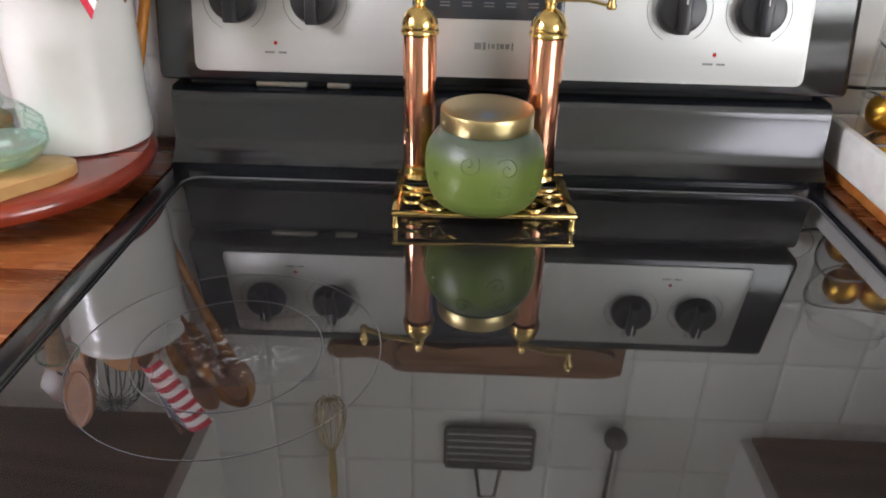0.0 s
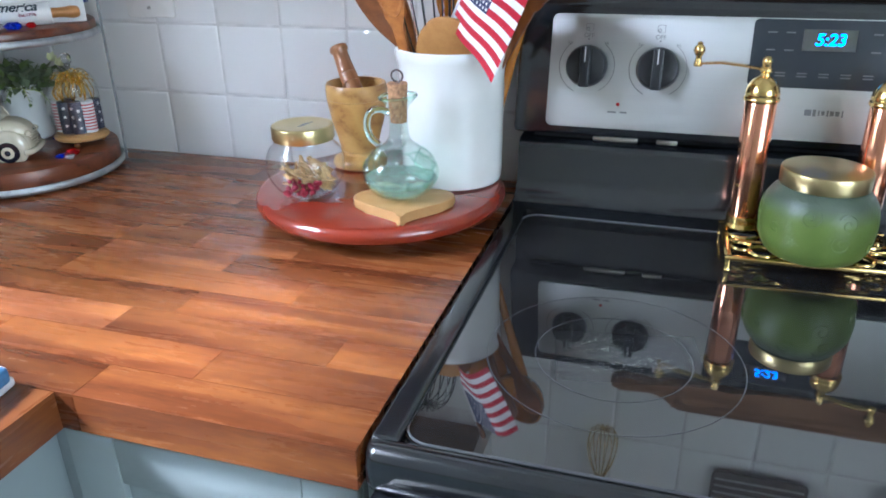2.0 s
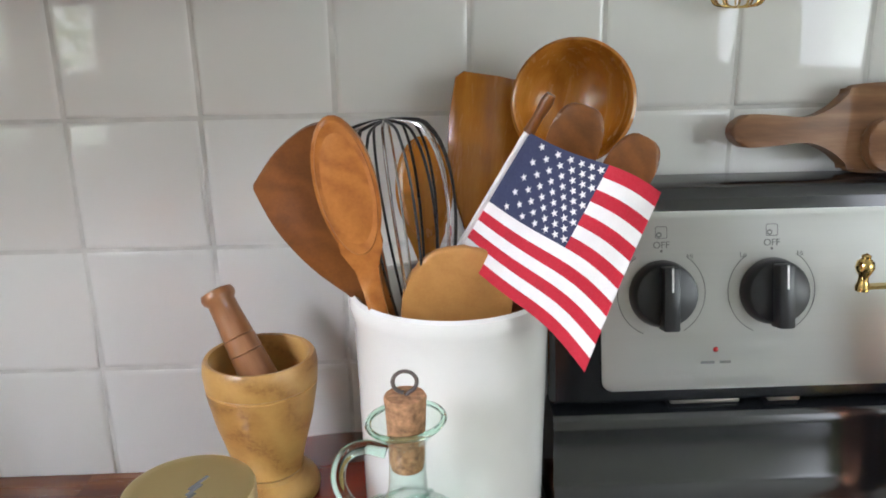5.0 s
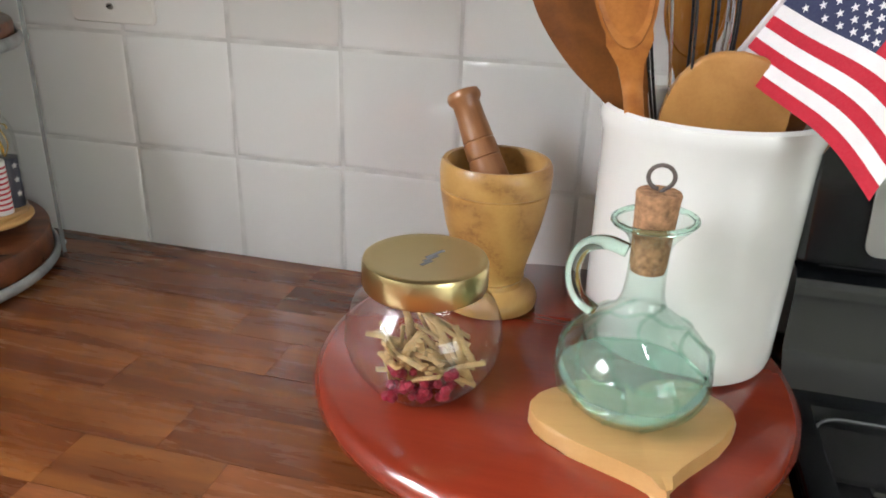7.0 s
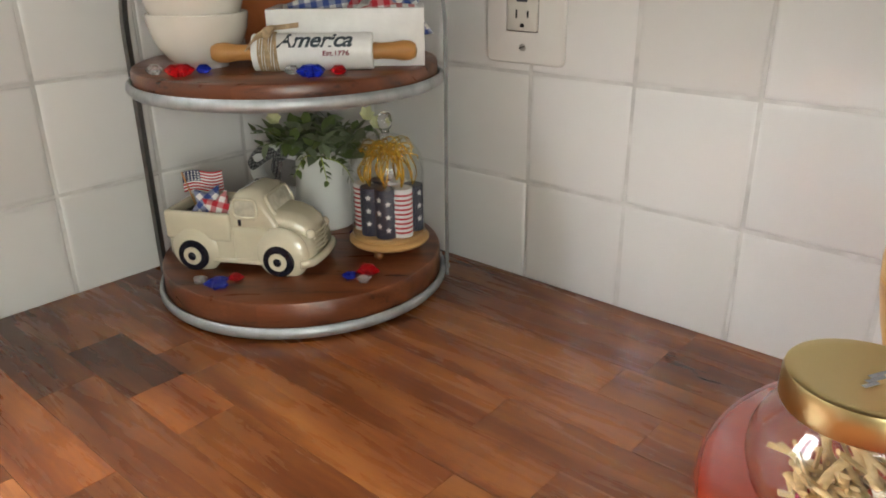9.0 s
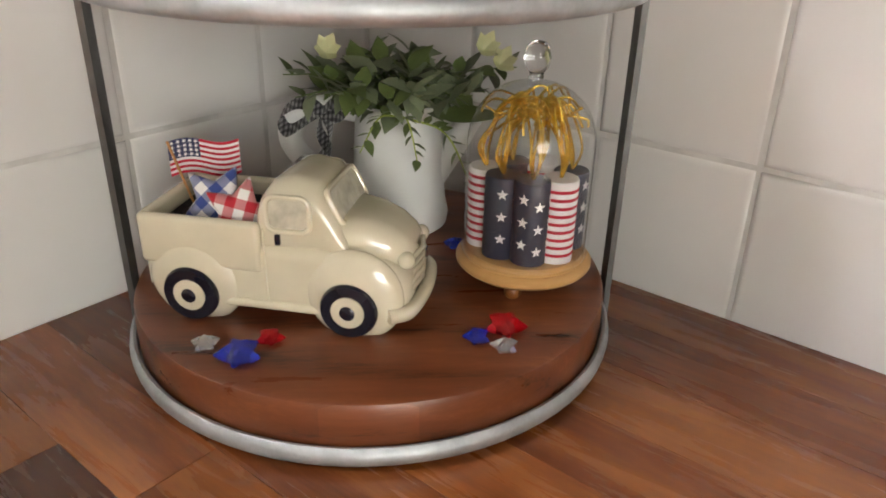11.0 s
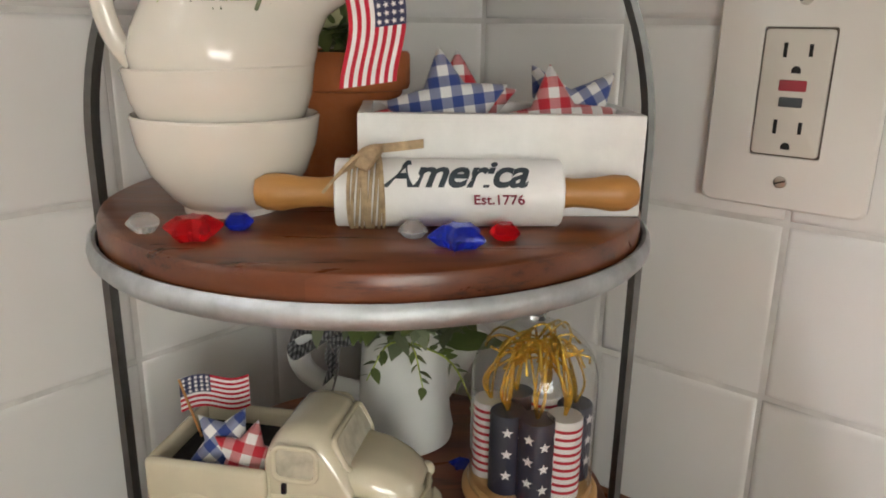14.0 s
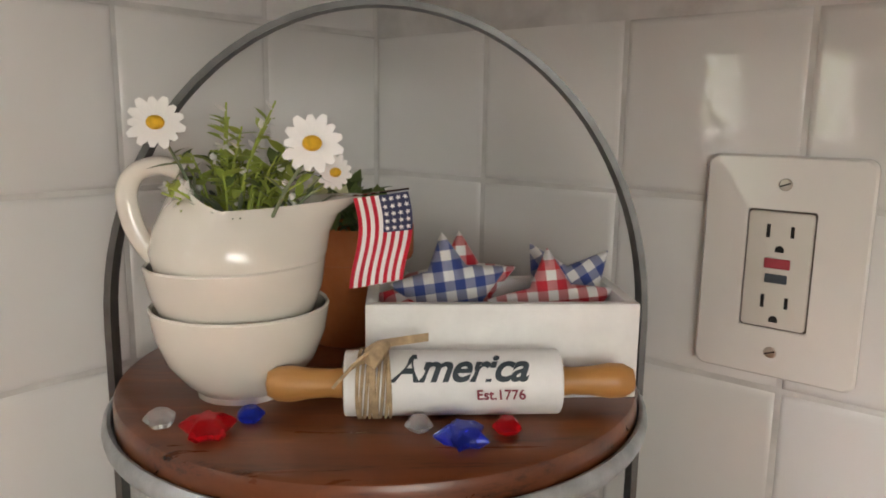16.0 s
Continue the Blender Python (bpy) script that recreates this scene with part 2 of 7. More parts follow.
WALNUT = [(0.25, (0.060, 0.016, 0.006)), (0.45, (0.165, 0.048, 0.015)), (0.60, (0.27, 0.092, 0.024)), (0.85, (0.45, 0.185, 0.052))]
BLACK_GLASS = plain("black_ceramic_glass", (0.016, 0.0155, 0.016), 0.025, vary=0.15, scale=20)
BLACK_GLASS.node_tree.nodes["Principled BSDF"].inputs["IOR"].default_value = 2.55
ENAMEL = plain("black_enamel", (0.010, 0.011, 0.013), 0.16, vary=0.2, scale=20)
ENAMEL.node_tree.nodes["Principled BSDF"].inputs["IOR"].default_value = 1.8
M = {
    "tile": tile_glaze(),
    "grout": plain("tile_grout", (0.62, 0.61, 0.585), 0.9, vary=0.2, bumps=0.4),
    "wall": plain("painted_plaster", (0.72, 0.70, 0.66), 0.8, vary=0.06, scale=4, bumps=0.15),
    "ceiling": plain("ceiling_paint", (0.82, 0.81, 0.79), 0.9, vary=0.05, scale=3),
    "floor": wood("floor_boards", [(0.3, (0.10, 0.06, 0.035)), (0.7, (0.22, 0.14, 0.08))], 0, 1.0, 0.4),
    "block_pale": wood("pale_sapwood_block", [(c0, tuple(min(1.0, v * f) for v, f in zip(c1, (1.75, 1.95, 2.1)))) for c0, c1 in WALNUT], 0, 0.8, 0.27, 0.22, figure=0.45),
    "block_dark": wood("dark_heartwood_block", [(c0, tuple(v * 0.5 for v in c1)) for c0, c1 in WALNUT], 0, 0.8, 0.27, 0.22, figure=0.35),
    "block": wood("oiled_butcher_block", WALNUT, 0, 0.8, 0.27, 0.22, random_tone=True, figure=0.30),
    "cabinet": plain("grey_green_cabinet_paint", (0.30, 0.345, 0.345), 0.42, vary=0.06, scale=12, bumps=0.05),
    "cabinet_white": plain("white_cabinet_paint", (0.75, 0.74, 0.71), 0.45, vary=0.05, scale=10),
    "cabinet_under": wood("cabinet_underside", [(0.3, (0.12, 0.06, 0.03)), (0.7, (0.24, 0.13, 0.06))], 0, 1.0, 0.5),
    "enamel": ENAMEL,
    "black_glass": BLACK_GLASS,
    # Near-black put in for the shade inside slots, holes and hollows.
    "slot": plain("slot_black", (0.002, 0.002, 0.002), 0.7),
    "steel": brushed("brushed_steel", (0.60, 0.605, 0.59), 0, 0.48),
    "steel_edge": plain("polished_steel_edge", (0.7, 0.7, 0.69), 0.15, 1.0),
    "knob": plain("black_knob_plastic", (0.018, 0.018, 0.02), 0.32, vary=0.2, scale=60),
    "print": plain("grey_print", (0.20, 0.20, 0.20), 0.6),
    "burner": plain("burner_print", (0.11, 0.11, 0.115), 0.35),
    "faint": plain("faint_burner_print", (0.018, 0.0175, 0.018), 0.05),
    "panel_grey": plain("charcoal_display_panel", (0.030, 0.034, 0.040), 0.18),
    "digit": glowing("clock_digits", (0.02, 0.22, 1.0), 6.0),
    "red": plain("red_indicator", (0.45, 0.02, 0.02), 0.2),
    "brass": plain("polished_brass", (0.78, 0.55, 0.20), 0.16, 1.0, 0.1, 40),
    "brass_dull": plain("brushed_brass_lid", (0.66, 0.53, 0.26), 0.3, 1.0, 0.02, 20),
    "copper": plain("polished_copper", (0.80, 0.36, 0.22), 0.14, 1.0, 0.14, 25),
    "nickel": plain("satin_nickel", (0.55, 0.52, 0.47), 0.3, 1.0),
    "zinc": plain("galvanised_zinc", (0.47, 0.50, 0.51), 0.52, 0.75, 0.25, 55, 0.15),
    "dark_iron": plain("dark_grey_iron", (0.13, 0.13, 0.125), 0.42, 0.6, 0.2, 80),
    "white_ceramic": plain("white_glazed_stoneware", (0.80, 0.79, 0.76), 0.16, vary=0.05, scale=18, coat=0.3, bumps=0.03),
    "cream_ceramic": plain("ivory_glazed_ceramic", (0.76, 0.72, 0.64), 0.12, vary=0.04, scale=25, coat=0.4),
    # Pearl glaze with recess shade put into its colour, for raised window panels.
    "recess_pearl": plain("darkened_pearl_glaze", (0.56, 0.53, 0.42), 0.04, vary=0.25, scale=120, coat=1.0, bumps=0.25),
    "pearl": plain("cream_pearl_glaze", (0.66, 0.605, 0.45), 0.10, vary=0.07, scale=40, coat=1.0),
    "tyre": plain("black_glaze", (0.012, 0.013, 0.022), 0.1, vary=0.2),
    "matte_white": plain("matte_white_ceramic", (0.72, 0.735, 0.71), 0.5, vary=0.05, scale=30),
    "white_paint": plain("white_wood_paint", (0.80, 0.79, 0.76), 0.55, vary=0.08, scale=60, bumps=0.2),
    "susan": wood("red_mahogany_lacquer", [(0.2, (0.19, 0.020, 0.009)), (0.8, (0.29, 0.036, 0.014))], 0, 1.2, 0.20, 0.8, figure=0.3),
    "stand_wood": wood("stand_acacia", [(0.33, (0.055, 0.016, 0.007)), (0.40, (0.16, 0.047, 0.017)), (0.58, (0.22, 0.068, 0.025)), (0.70, (0.33, 0.115, 0.042))], 0, 1.5, 0.32, 0.12, figure=0.42, stave=0.047),
    "olive_wood": wood("olive_wood", [(0.26, (0.24, 0.10, 0.028)), (0.40, (0.45, 0.24, 0.068)), (0.6, (0.54, 0.31, 0.095)), (0.8, (0.60, 0.36, 0.12))], 1, 1.2, 0.36, 0.15, figure=0.6),
    "pestle_wood": wood("pestle_wood", [(0.25, (0.22, 0.085, 0.032)), (0.75, (0.40, 0.18, 0.075))], 2, 2.0, 0.35, 0.2),
    "bamboo": wood("bamboo_board", [(0.2, (0.50, 0.27, 0.09)), (0.8, (0.64, 0.38, 0.15))], 0, 2.2, 0.42, 0.1, figure=0.25),
    "light_wood": wood("beech_wood", [(0.25, (0.38, 0.17, 0.045)), (0.75, (0.54, 0.275, 0.085))], 2, 2.0, 0.45, figure=0.25),
    "orange_wood": wood("varnished_orange_wood", [(0.2, (0.27, 0.085, 0.010)), (0.5, (0.44, 0.165, 0.020)), (0.8, (0.58, 0.25, 0.040))], 1, 2.6, 0.25, 0.4, figure=0.35),
    "brown_wood": wood("brown_spoon_wood", [(0.25, (0.11, 0.032, 0.006)), (0.75, (0.26, 0.092, 0.017))], 2, 2.0, 0.38, 0.2, figure=0.3),
    "red_wood": wood("cherry_spoon_wood", [(0.25, (0.22, 0.065, 0.012)), (0.5, (0.38, 0.135, 0.026)), (0.75, (0.50, 0.20, 0.045))], 2, 2.0, 0.36, 0.2, figure=0.35),
    "acacia": wood("acacia_board", [(0.25, (0.10, 0.042, 0.017)), (0.5, (0.21, 0.098, 0.042)), (0.75, (0.33, 0.18, 0.088))], 0, 1.6, 0.45, figure=0.45),
    "cork": plain("cork", (0.50, 0.27, 0.14), 0.9, vary=0.5, scale=260, bumps=0.8),
    "terracotta": plain("terracotta", (0.44, 0.13, 0.035), 0.7, vary=0.15, scale=30, bumps=0.2),
    "jute": plain("jute_twine", (0.50, 0.36, 0.21), 0.95, vary=0.35, scale=200, bumps=0.9),
    "black_wire": plain("black_silicone_wire", (0.012, 0.012, 0.012), 0.3),
    "white_wire": plain("steel_wire", (0.72, 0.72, 0.71), 0.22, 1.0),
    "flag_white": plain("flag_white_cotton", (0.82, 0.80, 0.79), 0.85, vary=0.05, scale=80, bumps=0.2, bump_scale=900),
    "flag_red": plain("flag_red_cotton", (0.52, 0.014, 0.035), 0.8, vary=0.10, scale=80, bumps=0.2, bump_scale=900),
    "flag_blue": plain("flag_blue_cotton", (0.035, 0.042, 0.10), 0.8, vary=0.10, scale=80, bumps=0.2, bump_scale=900),
    "blue_check": gingham("blue_gingham", (0.030, 0.060, 0.24)),
    "red_check": gingham("red_gingham", (0.50, 0.016, 0.030)),
    "black_check": gingham("black_gingham", (0.012, 0.012, 0.015), 0.0013, (0.30, 0.30, 0.30), (0, 2)),
    "leaf": plain("green_leaf", (0.13, 0.185, 0.055), 0.45, vary=0.4, scale=45),
    "leaf_grey": plain("grey_green_leaf", (0.19, 0.235, 0.135), 0.5, vary=0.35, scale=45),
    "leaf_bright": plain("bright_green_stem", (0.38, 0.47, 0.09), 0.5, vary=0.3, scale=60),
    "petal": plain("white_petal", (0.82, 0.81, 0.78), 0.6, vary=0.06, scale=90),
    "pale_petal": plain("pale_green_petal", (0.62, 0.64, 0.38), 0.6, vary=0.15, scale=60),
    "yellow": plain("yellow_flower_heart", (0.80, 0.46, 0.02), 0.7, vary=0.2, scale=300, bumps=0.6),
    "soil": plain("dark_filling", (0.03, 0.03, 0.025), 0.9),
    "clear_glass": thin_glass("clear_thin_glass"),
    "bottle_glass": clear("green_bottle_glass", (0.72, 0.97, 0.86), 0.02, 1.42),
    "green_glass": thin_glass("pale_green_thin_glass", (0.91, 0.987, 0.955)),
    "green_liquid": clear("pale_green_oil", (0.80, 0.98, 0.90), 0.04, 1.1, 0.8),
    "candle": frosted_wax(),
    "gem_red": clear("red_acrylic", (0.90, 0.02, 0.03), 0.02, 1.3, 0.8),
    "gem_blue": clear("blue_acrylic", (0.03, 0.07, 0.80), 0.02, 1.3, 0.8),
    "gem_clear": clear("clear_acrylic", (0.96, 0.96, 0.96), 0.02, 1.3, 0.85),
    "gold_cord": plain("gold_metallic_cord", (0.95, 0.60, 0.11), 0.24, 1.0, 0.35, 700, 0.3),
    "navy": plain("navy_paint", (0.020, 0.024, 0.050), 0.5, vary=0.12, scale=40),
    "outlet": plain("white_outlet_plastic", (0.76, 0.74, 0.70), 0.09, vary=0.03, scale=20),
    "outlet_almond": plain("almond_outlet_plastic", (0.66, 0.63, 0.57), 0.35, vary=0.03, scale=20),
    "outlet_line": plain("outlet_shadow_line", (0.10, 0.08, 0.06), 0.6),
    "outlet_dark": plain("dark_button", (0.05, 0.065, 0.08), 0.4),
    "outlet_red": plain("red_button", (0.38, 0.04, 0.06), 0.4),
    "script": plain("dark_slate_lettering", (0.030, 0.045, 0.055), 0.6),
    "maroon": plain("maroon_lettering", (0.22, 0.012, 0.03), 0.6),
    "bread": plain("dried_orange_peel", (0.62, 0.42, 0.19), 0.7, vary=0.35, scale=120, bumps=0.4),
    "berry": plain("dried_red_berries", (0.30, 0.010, 0.035), 0.5, vary=0.4, scale=200, bumps=0.5),
    "gold_fruit": plain("gold_foil", (0.75, 0.40, 0.05), 0.3, 1.0, 0.3, 60, 0.3),
    "towel": plain("white_terry_cloth", (0.75, 0.76, 0.78), 0.95, vary=0.1, scale=90, bumps=0.8),
    "towel_blue": plain("blue_woven_edge", (0.10, 0.25, 0.50), 0.95, vary=0.3, scale=200, bumps=0.6),
    "vent_lip": plain("satin_black_lip", (0.035, 0.038, 0.042), 0.25, vary=0.1),
    "knob_glass": clear("clear_glass_knob", (0.97, 0.98, 0.98), 0.0, 1.45),
    "brown_hanging": plain("dark_brown_iron", (0.12, 0.095, 0.085), 0.5, 0.3),
}


# ---- mesh helpers ----
def make_mesh(name, bm, mats, smooth=True, angle=40):
    if not isinstance(mats, (list, tuple)):
        mats = [mats]
    me = bpy.data.meshes.new(name)
    bmesh.ops.recalc_face_normals(bm, faces=bm.faces)
    bm.to_mesh(me)
    bm.free()
    for m in mats:
        me.materials.append(m)
    if smooth:
        me.polygons.foreach_set("use_smooth", [True] * len(me.polygons))
        me.set_sharp_from_angle(angle=radians(angle))
    return me


def part(name, bm, mats, parent, label="", m=None, smooth=True, angle=40):
    ob = new(name, make_mesh(name, bm, mats, smooth, angle))
    ob.parent = parent
    if m is not None:
        ob.matrix_basis = m
    if label:
        ob["label"] = label
    return ob


def thing(name, m, label, category, group="", kind=""):
    ob = new(name)
    ob.empty_display_size = 0.02
    ob.matrix_basis = m
    return tagged(ob, label, category, group, kind)


def solo(name, bm, mats, m, label, category, group="", kind="", smooth=True, angle=40):
    ob = new(name, make_mesh(name, bm, mats, smooth, angle))
    ob.matrix_basis = m
    return tagged(ob, label, category, group, kind)


def add_box(bm, x0, x1, y0, y1, z0, z1, bev=0.0, seg=2):
    r = bmesh.ops.create_cube(bm, size=1.0)
    for v in r["verts"]:
        v.co = Vector((x0 + (v.co.x + 0.5) * (x1 - x0), y0 + (v.co.y + 0.5) * (y1 - y0), z0 + (v.co.z + 0.5) * (z1 - z0)))
    if bev:
        edges = list({e for v in r["verts"] for e in v.link_edges})
        bmesh.ops.bevel(bm, geom=edges, offset=bev, segments=seg, affect="EDGES", profile=0.5)
    return bm


def box(x0, x1, y0, y1, z0, z1, bev=0.0, seg=2):
    return add_box(bmesh.new(), x0, x1, y0, y1, z0, z1, bev, seg)


def lathe(profile, seg=48, bm=None, m=None):
    """Turns a list of (radius, height) about z."""
    bm = bm or bmesh.new()
    rings = []
    for r, z in profile:
        if r < 1e-6:
            rings.append([bm.verts.new((0, 0, z))])
        else:
            rings.append([bm.verts.new((r * math.cos(2 * math.pi * k / seg), r * math.sin(2 * math.pi * k / seg), z)) for k in range(seg)])
    for a, b in zip(rings, rings[1:]):
        if len(a) == 1 and len(b) == 1:
            continue
        for k in range(seg):
            n = (k + 1) % seg
            if len(a) == 1:
                bm.faces.new((a[0], b[k], b[n]))
            elif len(b) == 1:
                bm.faces.new((a[k], a[n], b[0]))
            else:
                bm.faces.new((a[k], a[n], b[n], b[k]))
    if m is not None:
        for ring in rings:
            for v in ring:
                v.co = m @ v.co
    return bm


def smooth_curve(pts, n=6):
    """Catmull-Rom through points of any dimension."""
    p = [np.array(q, float) for q in pts]
    p = [2 * p[0] - p[1]] + p + [2 * p[-1] - p[-2]]
    out = []
    for a, b, c, d in zip(p, p[1:], p[2:], p[3:]):
        for k in range(n):
            u = k / n
            out.append(0.5 * (2 * b + (c - a) * u + (2 * a - 5 * b + 4 * c - d) * u * u + (3 * b - a - 3 * c + d) * u ** 3))
    out.append(p[-2])
    return [tuple(float(v) for v in q) for q in out]


def tube(pts, radius, seg=10, bm=None, flat=1.0, up=None, caps=True):
    """A round or flattened bar along points; radius one number or one per point."""
    bm = bm or bmesh.new()
    pts = [Vector(p) for p in pts]
    rad = radius if isinstance(radius, (list, tuple)) else [radius] * len(pts)
    rings = []
    side = None
    for k, p in enumerate(pts):
        d = (pts[min(k + 1, len(pts) - 1)] - pts[max(k - 1, 0)]).normalized()
        if up is not None:
            s = d.cross(Vector(up)).normalized()
        elif side is None:
            s = d.cross(Vector((0, 0, 1)) if abs(d.z) < 0.9 else Vector((1, 0, 0))).normalized()
        else:
            s = (side - d * side.dot(d)).normalized()
        side = s
        w = s.cross(d).normalized()
        rings.append([bm.verts.new(p + rad[k] * (math.cos(a) * s + flat * math.sin(a) * w)) for a in (2 * math.pi * i / seg for i in range(seg))])
    for a, b in zip(rings, rings[1:]):
        for i in range(seg):
            n = (i + 1) % seg
            bm.faces.new((a[i], a[n], b[n], b[i]))
    if caps:
        bm.faces.new(rings[0])
        bm.faces.new(rings[-1])
    return bm


def bar(pts, w, h, up, bm=None):
    """A flat bar of width w (across) and thickness h."""
    bm = bm or bmesh.new()
    pts = [Vector(p) for p in pts]
    rings = []
    for k, p in enumerate(pts):
        d = (pts[min(k + 1, len(pts) - 1)] - pts[max(k - 1, 0)]).normalized()
        s = Vector(up).normalized()
        n = d.cross(s).normalized()
        rings.append([bm.verts.new(p + a * s * w / 2 + b * n * h / 2) for a, b in ((-1, -1), (1, -1), (1, 1), (-1, 1))])
    for a, b in zip(rings, rings[1:]):
        for i in range(4):
            n = (i + 1) % 4
            bm.faces.new((a[i], a[n], b[n], b[i]))
    bm.faces.new(rings[0])
    bm.faces.new(rings[-1])
    return bm


def prism(outline, z0, z1, bev=0.0, bm=None, seg=2, m=None):
    """A plate of the given outline between two heights, with rounded rims."""
    bm = bm or bmesh.new()
    lo = [bm.verts.new((x, y, z0)) for x, y in outline]
    hi = [bm.verts.new((x, y, z1)) for x, y in outline]
    a, b = bm.faces.new(lo[::-1]), bm.faces.new(hi)
    n = len(outline)
    for k in range(n):
        bm.faces.new((lo[k], lo[(k + 1) % n], hi[(k + 1) % n], hi[k]))
    made = lo + hi
    if bev:
        rims = list(a.edges) + list(b.edges)
        r = bmesh.ops.bevel(bm, geom=rims, offset=bev, segments=seg, affect="EDGES", profile=0.5)
        made = [v for v in made if v.is_valid] + list(r["verts"])
    if m is not None:
        for v in {v for v in made if v.is_valid}:
            v.co = m @ v.co
    return bm


def round_rect(w, h, r, n=6):
    out = []
    for cx, cy, a0 in ((w / 2 - r, h / 2 - r, 0), (-w / 2 + r, h / 2 - r, 90), (-w / 2 + r, -h / 2 + r, 180), (w / 2 - r, -h / 2 + r, 270)):
        for k in range(n + 1):
            a = radians(a0 + 90 * k / n)
            out.append((cx + r * math.cos(a), cy + r * math.sin(a)))
    return out


def star_points(r0, r1=None, n=5, turn=90.0):
    r1 = r1 or r0 * 0.42
    return [((r0 if k % 2 == 0 else r1) * math.cos(radians(turn + 180 * k / n)), (r0 if k % 2 == 0 else r1) * math.sin(radians(turn + 180 * k / n))) for k in range(2 * n)]


def text_mesh(name, body, size, mat, parent, m, shear=0.0, depth=0.0002, bend=None, space=1.0, offset=0.0):
    """Lettering in the built-in font, turned into a mesh; bend: radius of a drum it lies on."""
    cu = bpy.data.curves.new(name, "FONT")
    cu.body, cu.size, cu.shear, cu.extrude, cu.space_character, cu.offset = body, size, shear, depth, space, offset
    cu.align_x, cu.align_y = "CENTER", "CENTER"
    tmp = new("tmp", cu)
    me = bpy.data.meshes.new_from_object(tmp.evaluated_get(bpy.context.evaluated_depsgraph_get()))
    bpy.data.objects.remove(tmp)
    bpy.data.curves.remove(cu)
    if bend:
        for v in me.vertices:
            a, r = v.co.y / bend, bend + v.co.z
            v.co = Vector((v.co.x, r * math.sin(a), r * math.cos(a) - bend))
    me.materials.clear()
    me.materials.append(mat)
    ob = new(name, me)
    ob.parent = parent
    ob.matrix_basis = m
    return ob


def face_y(x, y, z, tilt=0.0):
    """Places a drawing in x-y so that it faces -y."""
    return pose(x, y, z, 90 + tilt, 0, 0)


def stand_pose(u, v, z, turn=0.0):
    """A place on the stand: u to the right, v towards the corner."""
    return pose(STAND[0], STAND[1], 0, 0, 0, STAND_TURN) @ pose(u, v, z, 0, 0, turn)


# ---- the room ----
def structure(name, bm, mat, label, category, smooth=False):
    return solo(name, bm, mat, pose(0, 0, 0), label, category, kind="structure", smooth=smooth)


RIGHT, REAR, TOP = 2.1, -3.2, 2.45
structure("floor", box(LEFT - 0.15, RIGHT + 0.15, REAR - 0.15, 0.15, -0.05, 0.0), M["floor"], "brown wooden kitchen floor boards", "floor")
structure("ceiling", box(LEFT - 0.15, RIGHT + 0.15, REAR - 0.15, 0.15, TOP, TOP + 0.05), M["ceiling"], "plain white painted kitchen ceiling", "ceiling")
wall_north = structure("wall_north", box(LEFT - 0.15, RIGHT + 0.15, 0.0022, 0.15, 0.0, TOP), M["grout"], "kitchen wall with square white glazed tiles", "wall")
# Unseen wall, added with an opening for light from the right.
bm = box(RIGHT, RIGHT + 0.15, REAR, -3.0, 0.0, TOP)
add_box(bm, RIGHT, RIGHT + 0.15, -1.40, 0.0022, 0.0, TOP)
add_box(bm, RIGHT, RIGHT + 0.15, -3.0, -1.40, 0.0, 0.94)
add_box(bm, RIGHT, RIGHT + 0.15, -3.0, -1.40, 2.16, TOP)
structure("wall_east", bm, M["wall"], "unseen painted side wall with an assumed wide window", "wall")
WIN_Y0, WIN_Y1, WIN_Z0, WIN_Z1 = -1.32, -0.66, 1.17, 1.95
bm = box(LEFT - 0.065, LEFT - 0.0022, REAR, WIN_Y0, 0.0, TOP)
add_box(bm, LEFT - 0.065, LEFT - 0.0022, WIN_Y1, 0.0022, 0.0, TOP)
add_box(bm, LEFT - 0.065, LEFT - 0.0022, WIN_Y0, WIN_Y1, 0.0, WIN_Z0)
add_box(bm, LEFT - 0.065, LEFT - 0.0022, WIN_Y0, WIN_Y1, WIN_Z1, TOP)
wall_west = structure("wall_west", bm, M["grout"], "tiled kitchen side wall with a window", "wall")
structure("wall_south", box(LEFT, RIGHT, REAR - 0.15, REAR, 0.0, TOP), M["wall"], "plain painted far kitchen wall", "wall")


def window(name, w, h, m, label):
    """A white sash window in its opening, facing -y, middle at the pose."""
    win = thing(name, m, label, "window", kind="structure")
    t = 0.045
    fr = box(-w / 2, -w / 2 + t, -0.03, 0.03, -h / 2, h / 2, 0.004)
    add_box(fr, w / 2 - t, w / 2, -0.03, 0.03, -h / 2, h / 2, 0.004)
    add_box(fr, -w / 2 + t, w / 2 - t, -0.03, 0.03, h / 2 - t, h / 2, 0.004)
    add_box(fr, -w / 2 + t, w / 2 - t, -0.03, 0.03, -h / 2, -h / 2 + t, 0.004)
    part("window_frame", fr, M["white_paint"], win)
    part("meeting_rail", box(-w / 2 + t, w / 2 - t, -0.022, 0.022, -0.018, 0.018, 0.003), M["white_paint"], win)
    part("window_sill", box(-w / 2 - 0.02, w / 2 + 0.02, -0.07, 0.0, -h / 2 - 0.022, -h / 2 - 0.001, 0.004), M["white_paint"], win)
    for z0, z1 in ((-h / 2 + t, -0.019), (0.019, h / 2 - t)):
        pane = part("pane", box(-w / 2 + t, w / 2 - t, -0.002, 0.002, z0, z1), M["clear_glass"], win)
        pane.visible_shadow = False
    return win


